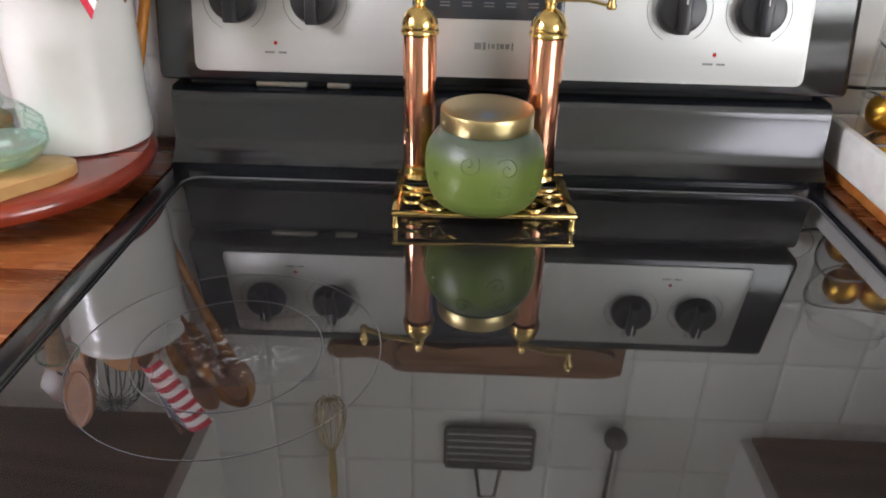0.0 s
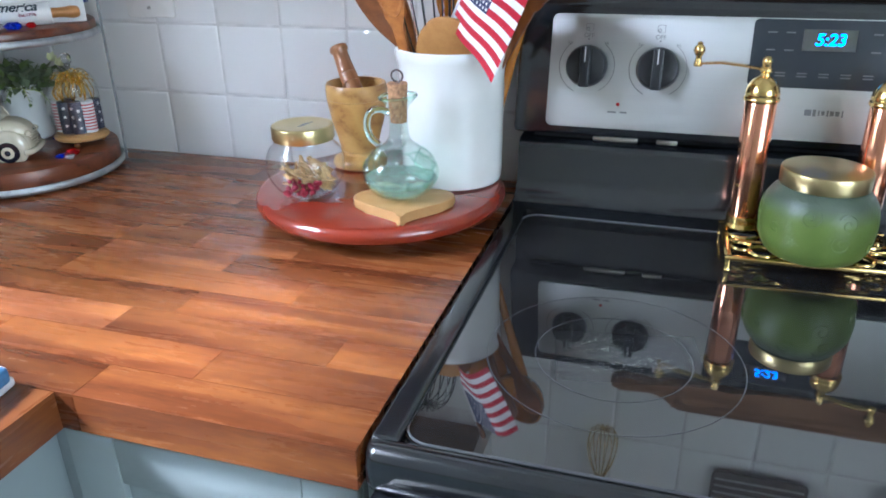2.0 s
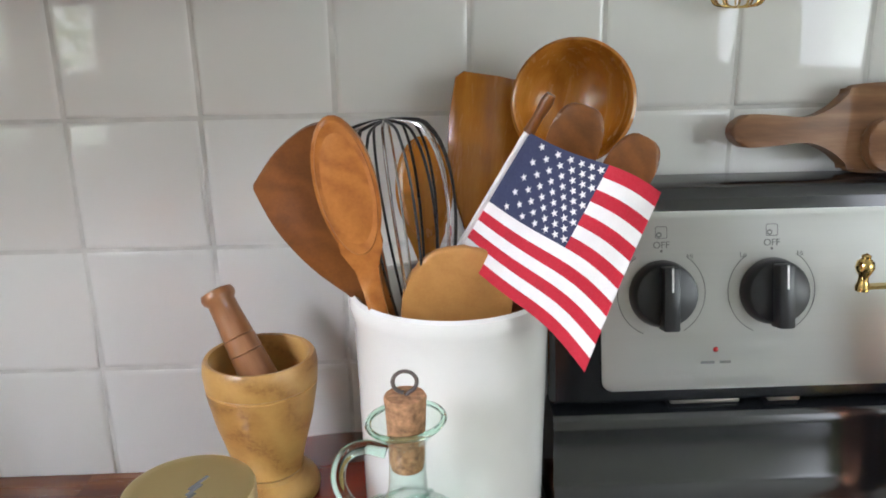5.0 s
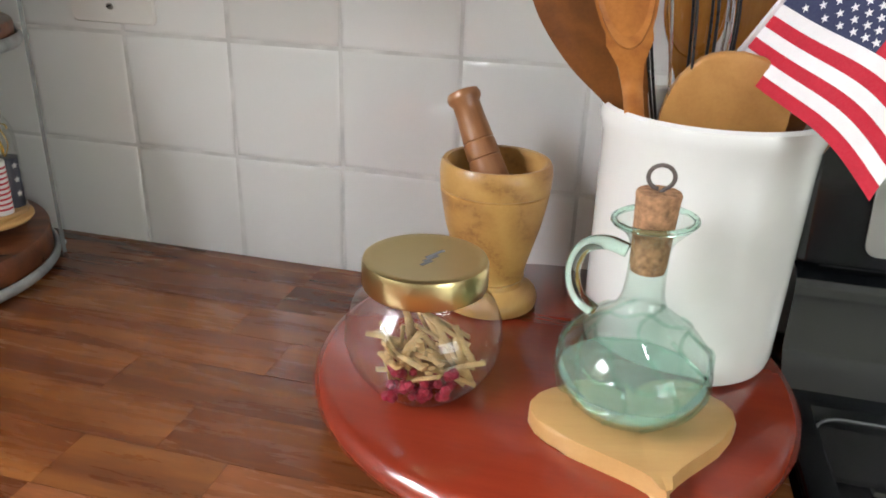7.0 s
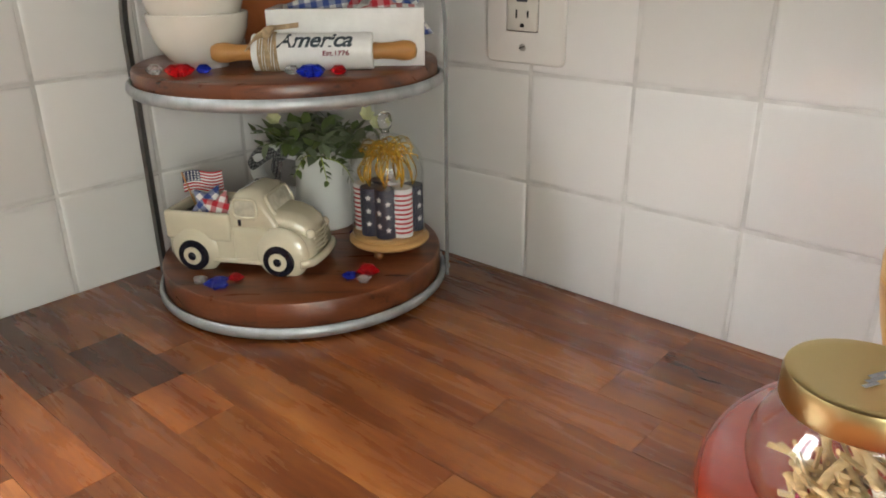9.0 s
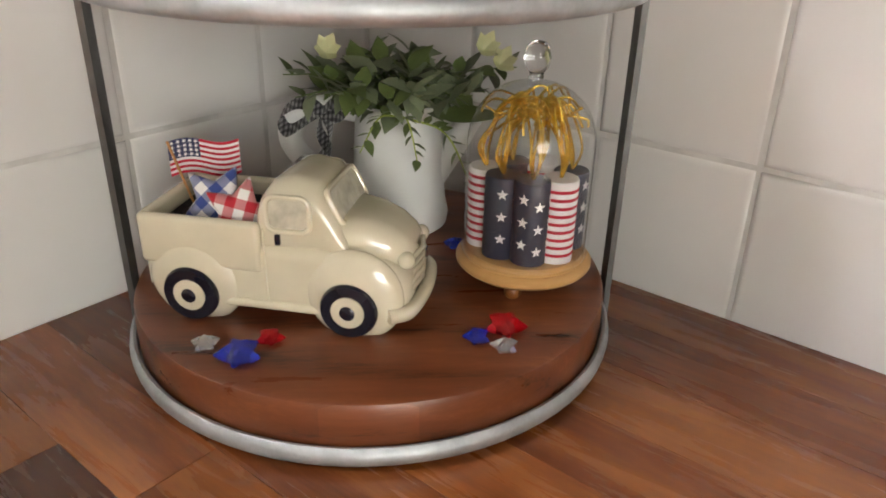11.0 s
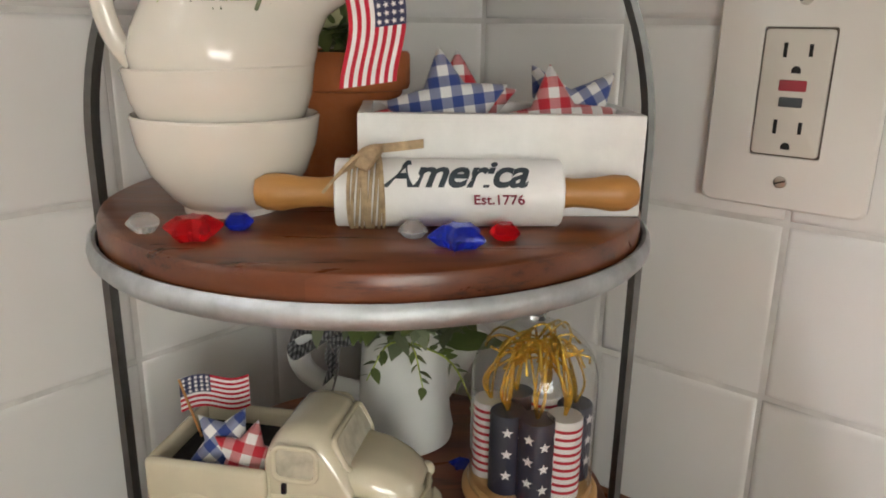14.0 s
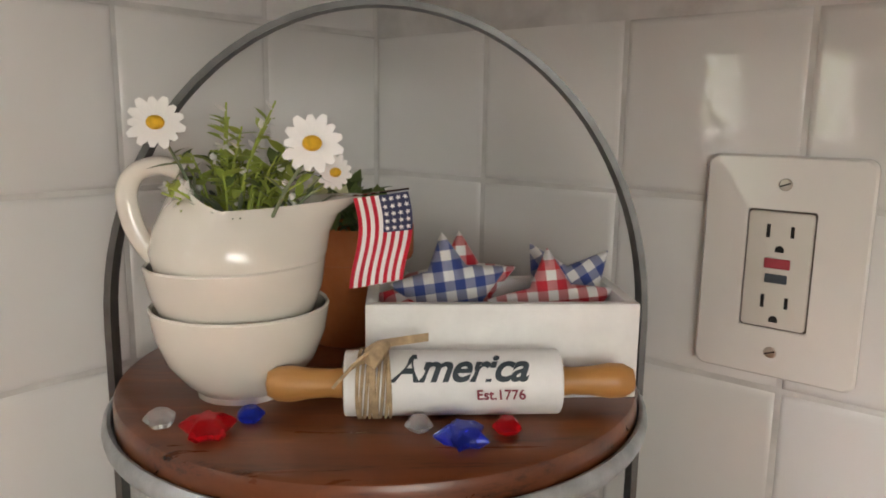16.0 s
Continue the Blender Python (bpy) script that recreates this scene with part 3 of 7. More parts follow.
window("window_1", WIN_Y1 - WIN_Y0, WIN_Z1 - WIN_Z0, pose(LEFT - 0.034, (WIN_Y0 + WIN_Y1) / 2, (WIN_Z0 + WIN_Z1) / 2, 0, 0, 90), "white sash window with green leaves outside")
# Unseen window, added where light from the right is assumed.
window("assumed_window", 1.6, 1.22, pose(RIGHT + 0.10, -2.2, 1.55, 0, 0, -90), "assumed wide white window on the unseen side wall")


def garden():
    m, t, b = nodes_of("garden_daylight")
    vec = coords(t)
    n = noise_tex(t, vec, 5.0, 5, 0.6, 0.8)
    col = ramp(t, n, [(0.36, (0.03, 0.06, 0.02)), (0.47, (0.20, 0.28, 0.08)), (0.53, (0.75, 0.82, 0.70)), (0.62, (1.0, 1.0, 1.0))])
    t.links.new(col, b.inputs["Emission Color"])
    set_in(b, Emission_Strength=6.0, Base_Color=(0, 0, 0, 1))
    return m


GARDEN = garden()
structure("backdrop", box(LEFT - 1.31, LEFT - 1.30, -8.0, 1.0, 0.0, 2.2), GARDEN, "sunlit garden leaves outside the window", "backdrop")
# Unseen garden, added as a glowing sheet outside the assumed window.
structure("assumed_backdrop", box(RIGHT + 1.30, RIGHT + 1.31, -5.0, 1.5, -0.5, 3.4), GARDEN, "added bright garden beyond the assumed window", "backdrop")


# ---- base cabinets and worktop ----
def knob_part(parent, x, y, z):
    k = lathe([(0, 0), (0.0085, 0), (0.009, 0.002), (0.005, 0.004), (0.0045, 0.013), (0.009, 0.016), (0.0155, 0.019), (0.0165, 0.022), (0.014, 0.025), (0.007, 0.027), (0, 0.0275)], 28)
    return part("knob", k, M["nickel"], parent, "satin nickel knob", pose(x, y, z, 90, 0, 0))


def shaker_door(parent, x0, x1, y, z0, z1, knob_at=None):
    """A door that faces -y, with a raised frame round a sunk panel."""
    rail = 0.052
    bm = box(x0, x1, y - 0.010, y, z0, z1)
    d = part("door", bm, M["cabinet"], parent)
    for nm, a in (("stile", (x0, x0 + rail, z0, z1)), ("stile", (x1 - rail, x1, z0, z1)), ("rail", (x0 + rail, x1 - rail, z1 - rail, z1)), ("rail", (x0 + rail, x1 - rail, z0, z0 + rail))):
        part(nm, box(a[0], a[1], y - 0.019, y - 0.0098, a[2], a[3], 0.0025), M["cabinet"], d)
    part("panel", box(x0 + rail + 0.018, x1 - rail - 0.018, y - 0.015, y - 0.0098, z0 + rail + 0.018, z1 - rail - 0.018, 0.0045), M["cabinet"], d)
    if knob_at:
        knob_part(d, knob_at[0], y - 0.019, knob_at[1])
    return d


FRONT = -0.635                       # front edge of the worktop beside the range
INNER = -0.265                       # front edge of the worktop along the left wall
cab = thing("base_cabinet", pose(0, 0, 0), "grey painted base cabinet under the worktop", "cabinet")
part("body", box(LEFT, 0.010, -0.599, 0.006, 0.10, 0.883), M["cabinet"], cab)
part("toe_kick", box(INNER, 0.010, -0.554, -0.539, 0.0, 0.10), M["slot"], cab)
shaker_door(cab, -0.285, 0.004, -0.600, 0.12, 0.868, (-0.026, 0.842))
cab = thing("base_cabinet", pose(0, 0, 0), "grey painted base cabinet along the side wall", "cabinet")
part("body", box(LEFT, -0.317, -2.0, -0.601, 0.10, 0.883), M["cabinet"], cab)
d = shaker_door(cab, -0.25, 0.25, 0, 0.12, 0.868, (0.2, 0.80))
d.matrix_basis = pose(-0.317, -0.95, 0, 0, 0, 90)
cab = thing("base_cabinet", pose(0, 0, 0), "grey painted base cabinet beside the range", "cabinet")
part("body", box(0.786, 1.80, -0.599, 0.006, 0.10, 0.883), M["cabinet"], cab)
shaker_door(cab, 0.79, 1.25, -0.600, 0.12, 0.868, (0.84, 0.806))

# upper cabinets either side of the range
for x0, x1 in ((LEFT, -0.03), (0.80, 1.80)):
    up = thing("wall_cabinet", pose(0, 0, 0), "white painted wall cabinet with a brown wooden underside", "cabinet")
    part("body", box(x0, x1, -0.315, 0.006, 1.392, 2.15, 0.002), M["cabinet_white"], up)
    part("underside", box(x0 + 0.018, x1 - 0.018, -0.300, 0.004, 1.386, 1.3915), M["cabinet_under"], up, "brown wooden underside")
    part("door", box(x0 + 0.003, x1 - 0.003, -0.336, -0.316, 1.388, 2.148, 0.003), M["cabinet_white"], up)


# ---- range ----
rng = thing("kitchen_range", pose(0.001, 0.009, -0.007), "black and stainless steel electric range with a glass cooktop", "range")
part("body", box(RX0 + 0.004, RX1 - 0.004, -0.606, -0.012, 0.02, 0.886, 0.003), M["enamel"], rng)
# cooktop: frame with a bullnose front and a raised lip round the glass
prof = [(-0.606, 0.885), (-0.630, 0.886), (-0.6405, 0.891), (-0.6455, 0.901), (-0.6460, 0.919), (-0.6435, 0.9275), (-0.638, 0.9325), (-0.6315, 0.9335), (-0.6265, 0.932), (-0.6240, 0.9275),
        (-0.131, 0.9275), (-0.125, 0.9325), (-0.117, 0.9335), (-0.108, 0.931), (-0.100, 0.9275), (-0.08, 0.888)]
bm = bmesh.new()
secs = []
for x, inset in ((RX0, 0.006), (RX0 + 0.003, 0.002), (RX0 + 0.009, 0.0), (RX1 - 0.009, 0.0), (RX1 - 0.003, 0.002), (RX1, 0.006)):
    secs.append([bm.verts.new((x, y + (inset if y < -0.6 else 0), z - (inset if z > 0.9 else 0) * 0.6)) for y, z in prof])
for a, b in zip(secs, secs[1:]):
    for k in range(len(prof) - 1):
        bm.faces.new((a[k], a[k + 1], b[k + 1], b[k]))
for s in (secs[0], secs[-1]):
    bm.faces.new(s)
part("cooktop_frame", bm, M["enamel"], rng, "rounded black enamel cooktop rim", angle=60)
for x0, x1 in ((RX0 + 0.0005, RX0 + 0.023), (RX1 - 0.023, RX1 - 0.0005)):
    part("side_lip", box(x0, x1, -0.628, -0.112, 0.9265, 0.9338, 0.003, 3), M["enamel"], rng)
glass_w, glass_d = 0.704, 0.493
part("glass", prism(round_rect(glass_w, glass_d, 0.022), 0.9278, GLASS, 0.0), M["black_glass"], rng, "glossy black ceramic glass", pose(0.388, -0.3770, 0))
edge = [(x, y, GLASS + 0.0004) for x, y in round_rect(glass_w - 0.004, glass_d - 0.004, 0.022)]
part("glass_trim", tube(edge + edge[:1], 0.0011, 6), M["burner"], rng, "", pose(0.388, -0.3770, 0))


def ring_mark(x, y, r, mat, w=0.0007):
    bm = bmesh.new()
    n = 72
    a = [bm.verts.new((r * math.cos(2 * math.pi * k / n), r * math.sin(2 * math.pi * k / n), 0)) for k in range(n)]
    b = [bm.verts.new(((r - w) * math.cos(2 * math.pi * k / n), (r - w) * math.sin(2 * math.pi * k / n), 0)) for k in range(n)]
    for k in range(n):
        bm.faces.new((a[k], a[(k + 1) % n], b[(k + 1) % n], b[k]))
    part("burner_ring", bm, mat, rng, "thin grey burner ring", pose(x, y, GLASS + 0.0003))


for x, y, r, k in ((0.183, -0.457, 0.070, "burner"), (0.183, -0.457, 0.114, "burner"), (0.160, -0.215, 0.075, "faint"), (0.632, -0.215, 0.075, "faint")):
    ring_mark(x, y, r, M[k])


def smudge():
    """Dried white scouring marks on the glass."""
    m, t, b = nodes_of("white_cleaning_residue")
    vec = coords(t)
    n = noise_tex(t, vec, 75.0, 6, 0.75, 1.6)
    big = noise_tex(t, vec, 18.0, 2)
    ln = t.nodes.new("ShaderNodeVectorMath")
    ln.operation = "LENGTH"
    t.links.new(coords(t, (16, 25, 1)), ln.inputs[0])
    fall = ramp(t, ln.outputs["Value"], [(0.1, grey(1.0)), (1.0, grey(0.0))])
    f = mix(t, 1.0, ramp(t, n, [(0.54, grey(0.0)), (0.72, grey(0.7))]), ramp(t, big, [(0.35, grey(0.1)), (0.6, grey(1.0))]), "MULTIPLY")
    f = mix(t, 1.0, f, fall, "MULTIPLY")
    set_in(b, Base_Color=(0.75, 0.76, 0.78, 1), Roughness=0.8)
    t.links.new(f, b.inputs["Alpha"])
    return m


part("residue", box(-0.065, 0.065, -0.042, 0.042, 0, 0.0002), smudge(), rng, "white scouring residue on the glass", pose(0.196, -0.455, GLASS + 0.0003, 0, 0, 10))

# backguard: low riser, gap with its shade painted near-black, then the sloped control box
bm = bmesh.new()
riser = [(-0.100, 0.9275), (-0.118, 0.9335), (-0.119, 0.941), (-0.107, 0.9485), (-0.095, 0.962), (-0.091, 1.004), (-0.089, 1.014), (-0.082, 1.020), (-0.050, 1.022), (-0.03, 1.022), (-0.03, 0.9275)]
a = [bm.verts.new((RX0 + 0.002, y, z)) for y, z in riser]
b = [bm.verts.new((RX1 - 0.002, y, z)) for y, z in riser]
n = len(riser)
for k in range(n):
    bm.faces.new((a[k], a[(k + 1) % n], b[(k + 1) % n], b[k]))
bm.faces.new(a)
bm.faces.new(b)
part("riser", bm, M["enamel"], rng, "glossy black riser with a ledge", angle=60)
part("gap_shade", box(RX0 + 0.02, RX1 - 0.02, -0.07, -0.02, 1.020, 1.040), M["slot"], rng)
for x0, x1 in ((0.115, 0.172), (0.196, 0.222)):
    part("vent_clip", box(x0, x1, -0.083, -0.070, 1.0215, 1.0275, 0.0015), M["nickel"], rng)
# control box section in y and z; its face leans back
FACE0, FACE1 = (-0.0985, 1.0365), (-0.0660, 1.1880)      # lower and upper edge of the face
LEAN = math.degrees(math.atan2(FACE1[0] - FACE0[0], FACE1[1] - FACE0[1]))
bm = bmesh.new()
sec = [(-0.018, 1.030), (-0.090, 1.030), (-0.0965, 1.0325), FACE0, FACE1, (-0.064, 1.1950), (-0.058, 1.1985), (-0.050, 1.1995), (-0.018, 1.1995)]
rows = []
for x, g in ((RX0 - 0.004, 0.004), (RX0 - 0.002, 0.0012), (RX0 + 0.003, 0.0), (RX1 - 0.003, 0.0), (RX1 + 0.002, 0.0012), (RX1 + 0.004, 0.004)):
    rows.append([bm.verts.new((x, y + (g if y < -0.03 else 0), z + (g if z < 1.04 else -g if z > 1.18 else 0) * 0.8)) for y, z in sec])
for p, q in zip(rows, rows[1:]):
    for k in range(len(sec)):
        bm.faces.new((p[k], p[(k + 1) % len(sec)], q[(k + 1) % len(sec)], q[k]))
bm.faces.new(rows[0])
bm.faces.new(rows[-1])
part("control_box", bm, M["enamel"], rng, "black control box", angle=60)


def on_panel(x, h, out=0.0):
    """A pose on the sloped face: x along, h up the face from its lower edge, out of it along its local z."""
    m = pose(x, FACE0[0], FACE0[1], 90 - LEAN, 0, 0)
    return m @ pose(0, h, out)


PANEL_W, PANEL_H = 0.663, 0.140
panel = part("steel_panel", prism(round_rect(PANEL_W, PANEL_H, 0.008), 0.0, 0.0022, 0.0008), M["steel"], rng, "brushed stainless control panel", on_panel(0.3855, 0.0765))


def control_knob(x):
    k = part("control_knob", lathe([(0, 0.0), (0.0255, 0.0), (0.0262, 0.002), (0.0245, 0.012), (0.0232, 0.0145), (0.020, 0.0155), (0, 0.0155)], 48), M["knob"], rng, "round black control knob", on_panel(x, 0.083, 0.0026))
    part("grip", box(-0.0062, 0.0062, -0.0262, 0.0225, 0.010, 0.0265, 0.002, 2), M["knob"], k)
    part("pointer", box(-0.0007, 0.0007, 0.004, 0.0222, 0.0265, 0.0268), M["flag_white"], k)
    # printed dial arc, tick and words round it
    for a0, a1 in ((-60, 55), (125, 245)):
        pts = [(0.0345 * math.cos(radians(a)), 0.0345 * math.sin(radians(a)), 0.0) for a in np.linspace(a0, a1, 24)]
        part("dial_arc", tube(pts, 0.00035, 4), M["print"], rng, "", on_panel(x, 0.083, 0.0024))
    part("dial_tick", lathe([(0, 0), (0.0011, 0), (0.0011, 0.0002), (0, 0.0002)], 12), M["print"], rng, "", on_panel(x, 0.083 + 0.033, 0.0024))
    text_mesh("dial_word", "OFF", 0.0075, M["print"], rng, on_panel(x, 0.083 + 0.0375, 0.0024))
    text_mesh("dial_word", "Lo", 0.0055, M["print"], rng, on_panel(x - 0.0225, 0.083 + 0.0285, 0.0024))
    text_mesh("dial_word", "Hi", 0.0055, M["print"], rng, on_panel(x + 0.0225, 0.083 + 0.0285, 0.0024))
    sq = [(p[0], p[1], 0) for p in round_rect(0.009, 0.009, 0.0012, 2)]
    part("burner_icon", tube(sq + sq[:1], 0.0003, 4), M["print"], rng, "", on_panel(x, 0.083 + 0.0475, 0.0024))
    part("burner_icon", lathe([(0.0012, 0), (0.0022, 0), (0.0022, 0.0002), (0.0012, 0.0002)], 14), M["print"], rng, "", on_panel(x - 0.0018, 0.083 + 0.0457, 0.0024))


for kx in (0.101, 0.188, 0.577, 0.660):
    control_knob(kx)
for lx in (0.144, 0.619):
    part("indicator_light", lathe([(0, 0.0016), (0.0017, 0.001), (0.0022, 0), (0, 0)], 16), M["red"], rng, "small red indicator", on_panel(lx, 0.0375, 0.0022))
    for k in range(2):
        part("caption_bar", box(-0.012 + 0.015 * k, -0.001 + 0.013 * k, -0.0011, 0.0011, 0, 0.0002), M["print"], rng, "", on_panel(lx, 0.0275, 0.0023))
disp = part("display_panel", prism(round_rect(0.162, 0.078, 0.006), 0.0, 0.0026, 0.0006), M["panel_grey"], rng, "charcoal display panel", on_panel(0.374, 0.1065, 0.0006))
part("clock_window", box(-0.0285, 0.0285, -0.012, 0.012, 0, 0.0002), M["black_glass"], disp, "", pose(0.002, 0.016, 0.0028))
text_mesh("clock_digits", "5:23", 0.019, M["digit"], disp, pose(0.003, 0.016, 0.0033), shear=0.15, offset=0.0003)
for k in range(5):
    for r in range(2):
        part("key_caption", box(-0.0055, 0.0055, -0.0008, 0.0008, 0, 0.0002), M["burner"], disp, "", pose(-0.056 + 0.0235 * k + 0.01, -0.022 - 0.0035 * r, 0.0028))
for sx in (-0.060, -0.040, 0.052, 0.068):
    for sy in (0.024, 0.004):
        part("key_caption", box(-0.005, 0.005, -0.0008, 0.0008, 0, 0.0002), M["burner"], disp, "", pose(sx, sy, 0.0028))
# maker's mark as plain strokes
for k, (bx, bw, bh) in enumerate(((-0.0195, 0.0075, 0.007), (-0.0125, 0.0035, 0.008), (-0.0075, 0.0018, 0.006), (-0.003, 0.0035, 0.005), (0.002, 0.0022, 0.007), (0.0065, 0.0045, 0.0055), (0.0125, 0.0045, 0.0055), (0.0178, 0.0018, 0.008))):
    part("mark_stroke", box(bx - bw / 2, bx + bw / 2, -bh / 2, bh / 2, 0, 0.0002), M["print"], rng, "", on_panel(0.384, 0.0400, 0.0023))

# front: vent strip, bowed handle, oven door
part("vent_strip", box(RX0 + 0.004, RX1 - 0.004, -0.655, -0.600, 0.846, 0.889, 0.003), M["enamel"], rng, "black vent strip with slots")
for g, (x0, count) in enumerate(((0.154, 6), (0.261, 12), (0.418, 12), (0.572, 6))):
    for k in range(count):
        x = x0 + 0.0113 * k
        short = (g == 0 and 0 < k < 4) or (g == 3 and 1 < k < 5)
        # The slot is a solid pad; shade of the opening is its colour.
        part("vent_slot", prism(round_rect(0.0052, 0.009 if short else 0.019, 0.0024, 3), 0, 0.0012), M["slot"], rng, "", face_y(x, -0.6548, 0.8705 + (0.005 if short else 0)))
        ring = [(px, py, 0.0006) for px, py in round_rect(0.0064, 0.0102 if short else 0.0202, 0.003, 2)]
        part("slot_lip", tube(ring + ring[:1], 0.0008, 4), M["vent_lip"], rng, "", face_y(x, -0.6550, 0.8705 + (0.005 if short else 0)))
door = part("oven_door", box(RX0 + 0.006, RX1 - 0.006, -0.652, -0.606, 0.24, 0.8445, 0.004), M["steel"], rng, "brushed stainless oven door")
part("door_window", prism(round_rect(0.50, 0.30, 0.02), 0, 0.0025), M["black_glass"], door, "dark oven window", face_y(0.396, -0.6515, 0.60))
wf = [(x, y, 0.001) for x, y in round_rect(0.515, 0.315, 0.026)]
part("window_trim", tube(wf + wf[:1], 0.006, 8), M["steel"], door, "", face_y(0.396, -0.652, 0.60))
hp = []
for k in range(25):
    u = k / 24
    hp.append((RX0 + 0.008 + u * (RX1 - RX0 - 0.016), -0.664 - 0.034 * math.sin(math.pi * u) ** 0.8, 0.869))
part("door_handle", bar(hp, 0.036, 0.013, (0, 0, 1)), M["steel"], door, "bowed stainless handle", angle=30)
for x in (RX0 + 0.016, RX1 - 0.016):
    part("handle_mount", box(x - 0.010, x + 0.010, -0.660, -0.6545, 0.854, 0.884, 0.002), M["steel"], door)
part("drawer", box(RX0 + 0.006, RX1 - 0.006, -0.650, -0.606, 0.06, 0.235, 0.004), M["steel"], rng, "stainless storage drawer")

# ---- turntable and what stands on it ----
SUSAN = (-0.148, -0.167)
SUSAN_TOP = 0.963
sus = thing("lazy_susan", pose(SUSAN[0], SUSAN[1], COUNTER), "round red mahogany turntable on the worktop", "turntable")
h = SUSAN_TOP - COUNTER
part("top", lathe([(0, h), (0.156, h), (0.161, h - 0.002), (0.1645, h - 0.007), (0.165, h - 0.011), (0.162, h - 0.018), (0.156, h - 0.0225), (0.144, h - 0.024), (0, h - 0.024)], 72), M["susan"], sus)
part("base", lathe([(0, 0.019), (0.105, 0.019), (0.105, 0.002), (0.103, 0.0), (0, 0)], 48), M["susan"], sus)

CROCK = (-0.064, -0.1185)
crock = thing("utensil_crock", pose(CROCK[0], CROCK[1], SUSAN_TOP) @ Matrix.Diagonal((1.04, 1.04, 1.065, 1)), "tall white stoneware crock with wooden utensils and a flag", "crock")
part("body", lathe([(0, 0.001), (0.058, 0.001), (0.0625, 0.003), (0.0638, 0.008), (0.0640, 0.020), (0.0648, 0.080), (0.0655, 0.130), (0.0662, 0.146), (0.0682, 0.152), (0.0690, 0.157), (0.0680, 0.162), (0.0655, 0.164),
                    (0.0628, 0.162), (0.0612, 0.155), (0.0600, 0.020), (0.056, 0.010), (0, 0.010)], 72), M["white_ceramic"], crock)

MORTAR = (-0.207, -0.097)
mortar = thing("mortar", pose(MORTAR[0], MORTAR[1], SUSAN_TOP) @ Matrix.Diagonal((1.03, 1.03, 1.03, 1)), "turned olive wood mortar with a grooved rim", "mortar")
part("bowl", lathe([(0, 0), (0.033, 0), (0.0365, 0.002), (0.0375, 0.007), (0.0355, 0.012), (0.0300, 0.0155), (0.0255, 0.0185), (0.0245, 0.022), (0.0262, 0.0245), (0.0255, 0.0275), (0.0290, 0.042), (0.0352, 0.064), (0.0393, 0.085), (0.0403, 0.0925), (0.0392, 0.0936), (0.0405, 0.0948),
                    (0.0413, 0.105), (0.0405, 0.112), (0.0388, 0.1145), (0.0362, 0.1140), (0.0345, 0.110), (0.0320, 0.085), (0.024, 0.060), (0.010, 0.050), (0, 0.048)], 64), M["olive_wood"], mortar)
pe = lathe([(0, -0.040), (0.011, -0.039), (0.0145, -0.030), (0.0145, -0.010), (0.0135, 0.012), (0.0128, 0.0225), (0.0118, 0.0232), (0.0128, 0.024), (0.0122, 0.036), (0.0112, 0.0368), (0.0120, 0.0376), (0.0108, 0.055), (0.0105, 0.066), (0.0128, 0.069), (0.0132, 0.072), (0.0118, 0.0755), (0.006, 0.077), (0, 0.0772)], 40)
solo("pestle", pe, M["pestle_wood"], look((MORTAR[0] - 0.001, MORTAR[1] - 0.0, SUSAN_TOP + 0.096), (-0.2440, -0.074, 1.131)) @ pose(0, 0, 0, 180, 0, 0), "brown turned wooden pestle leaning in the mortar", "pestle")

JAR = (-0.224, -0.230)
jar = thing("glass_jar", pose(JAR[0], JAR[1], SUSAN_TOP) @ Matrix.Diagonal((1.05, 1.05, 1.11, 1)), "round clear glass jar of dried peel with a gold lid", "jar")
part("jar_body", lathe([(0, 0.001), (0.022, 0.001), (0.028, 0.003), (0.036, 0.010), (0.0440, 0.021), (0.0475, 0.034), (0.0465, 0.046), (0.0420, 0.056), (0.0350, 0.062), (0.0335, 0.066), (0.0338, 0.078)], 56), M["clear_glass"], jar, "clear bulbous glass")
part("lid", lathe([(0.0352, 0.0675), (0.0362, 0.0665), (0.0368, 0.068), (0.0368, 0.0800), (0.0360, 0.0822), (0.0340, 0.0830), (0.0300, 0.0822), (0.0, 0.0822)], 64), M["brass_dull"], jar, "brushed gold metal lid")
for k in range(3):
    part("lid_print", box(-0.0075, 0.0075 - 0.003 * k, -0.0012, 0.0012, 0, 0.0002), M["print"], jar, "", pose(0.004, 0.006 - 0.0055 * k, 0.0823, 0, 0, 62))
rng_j = random.Random(5)
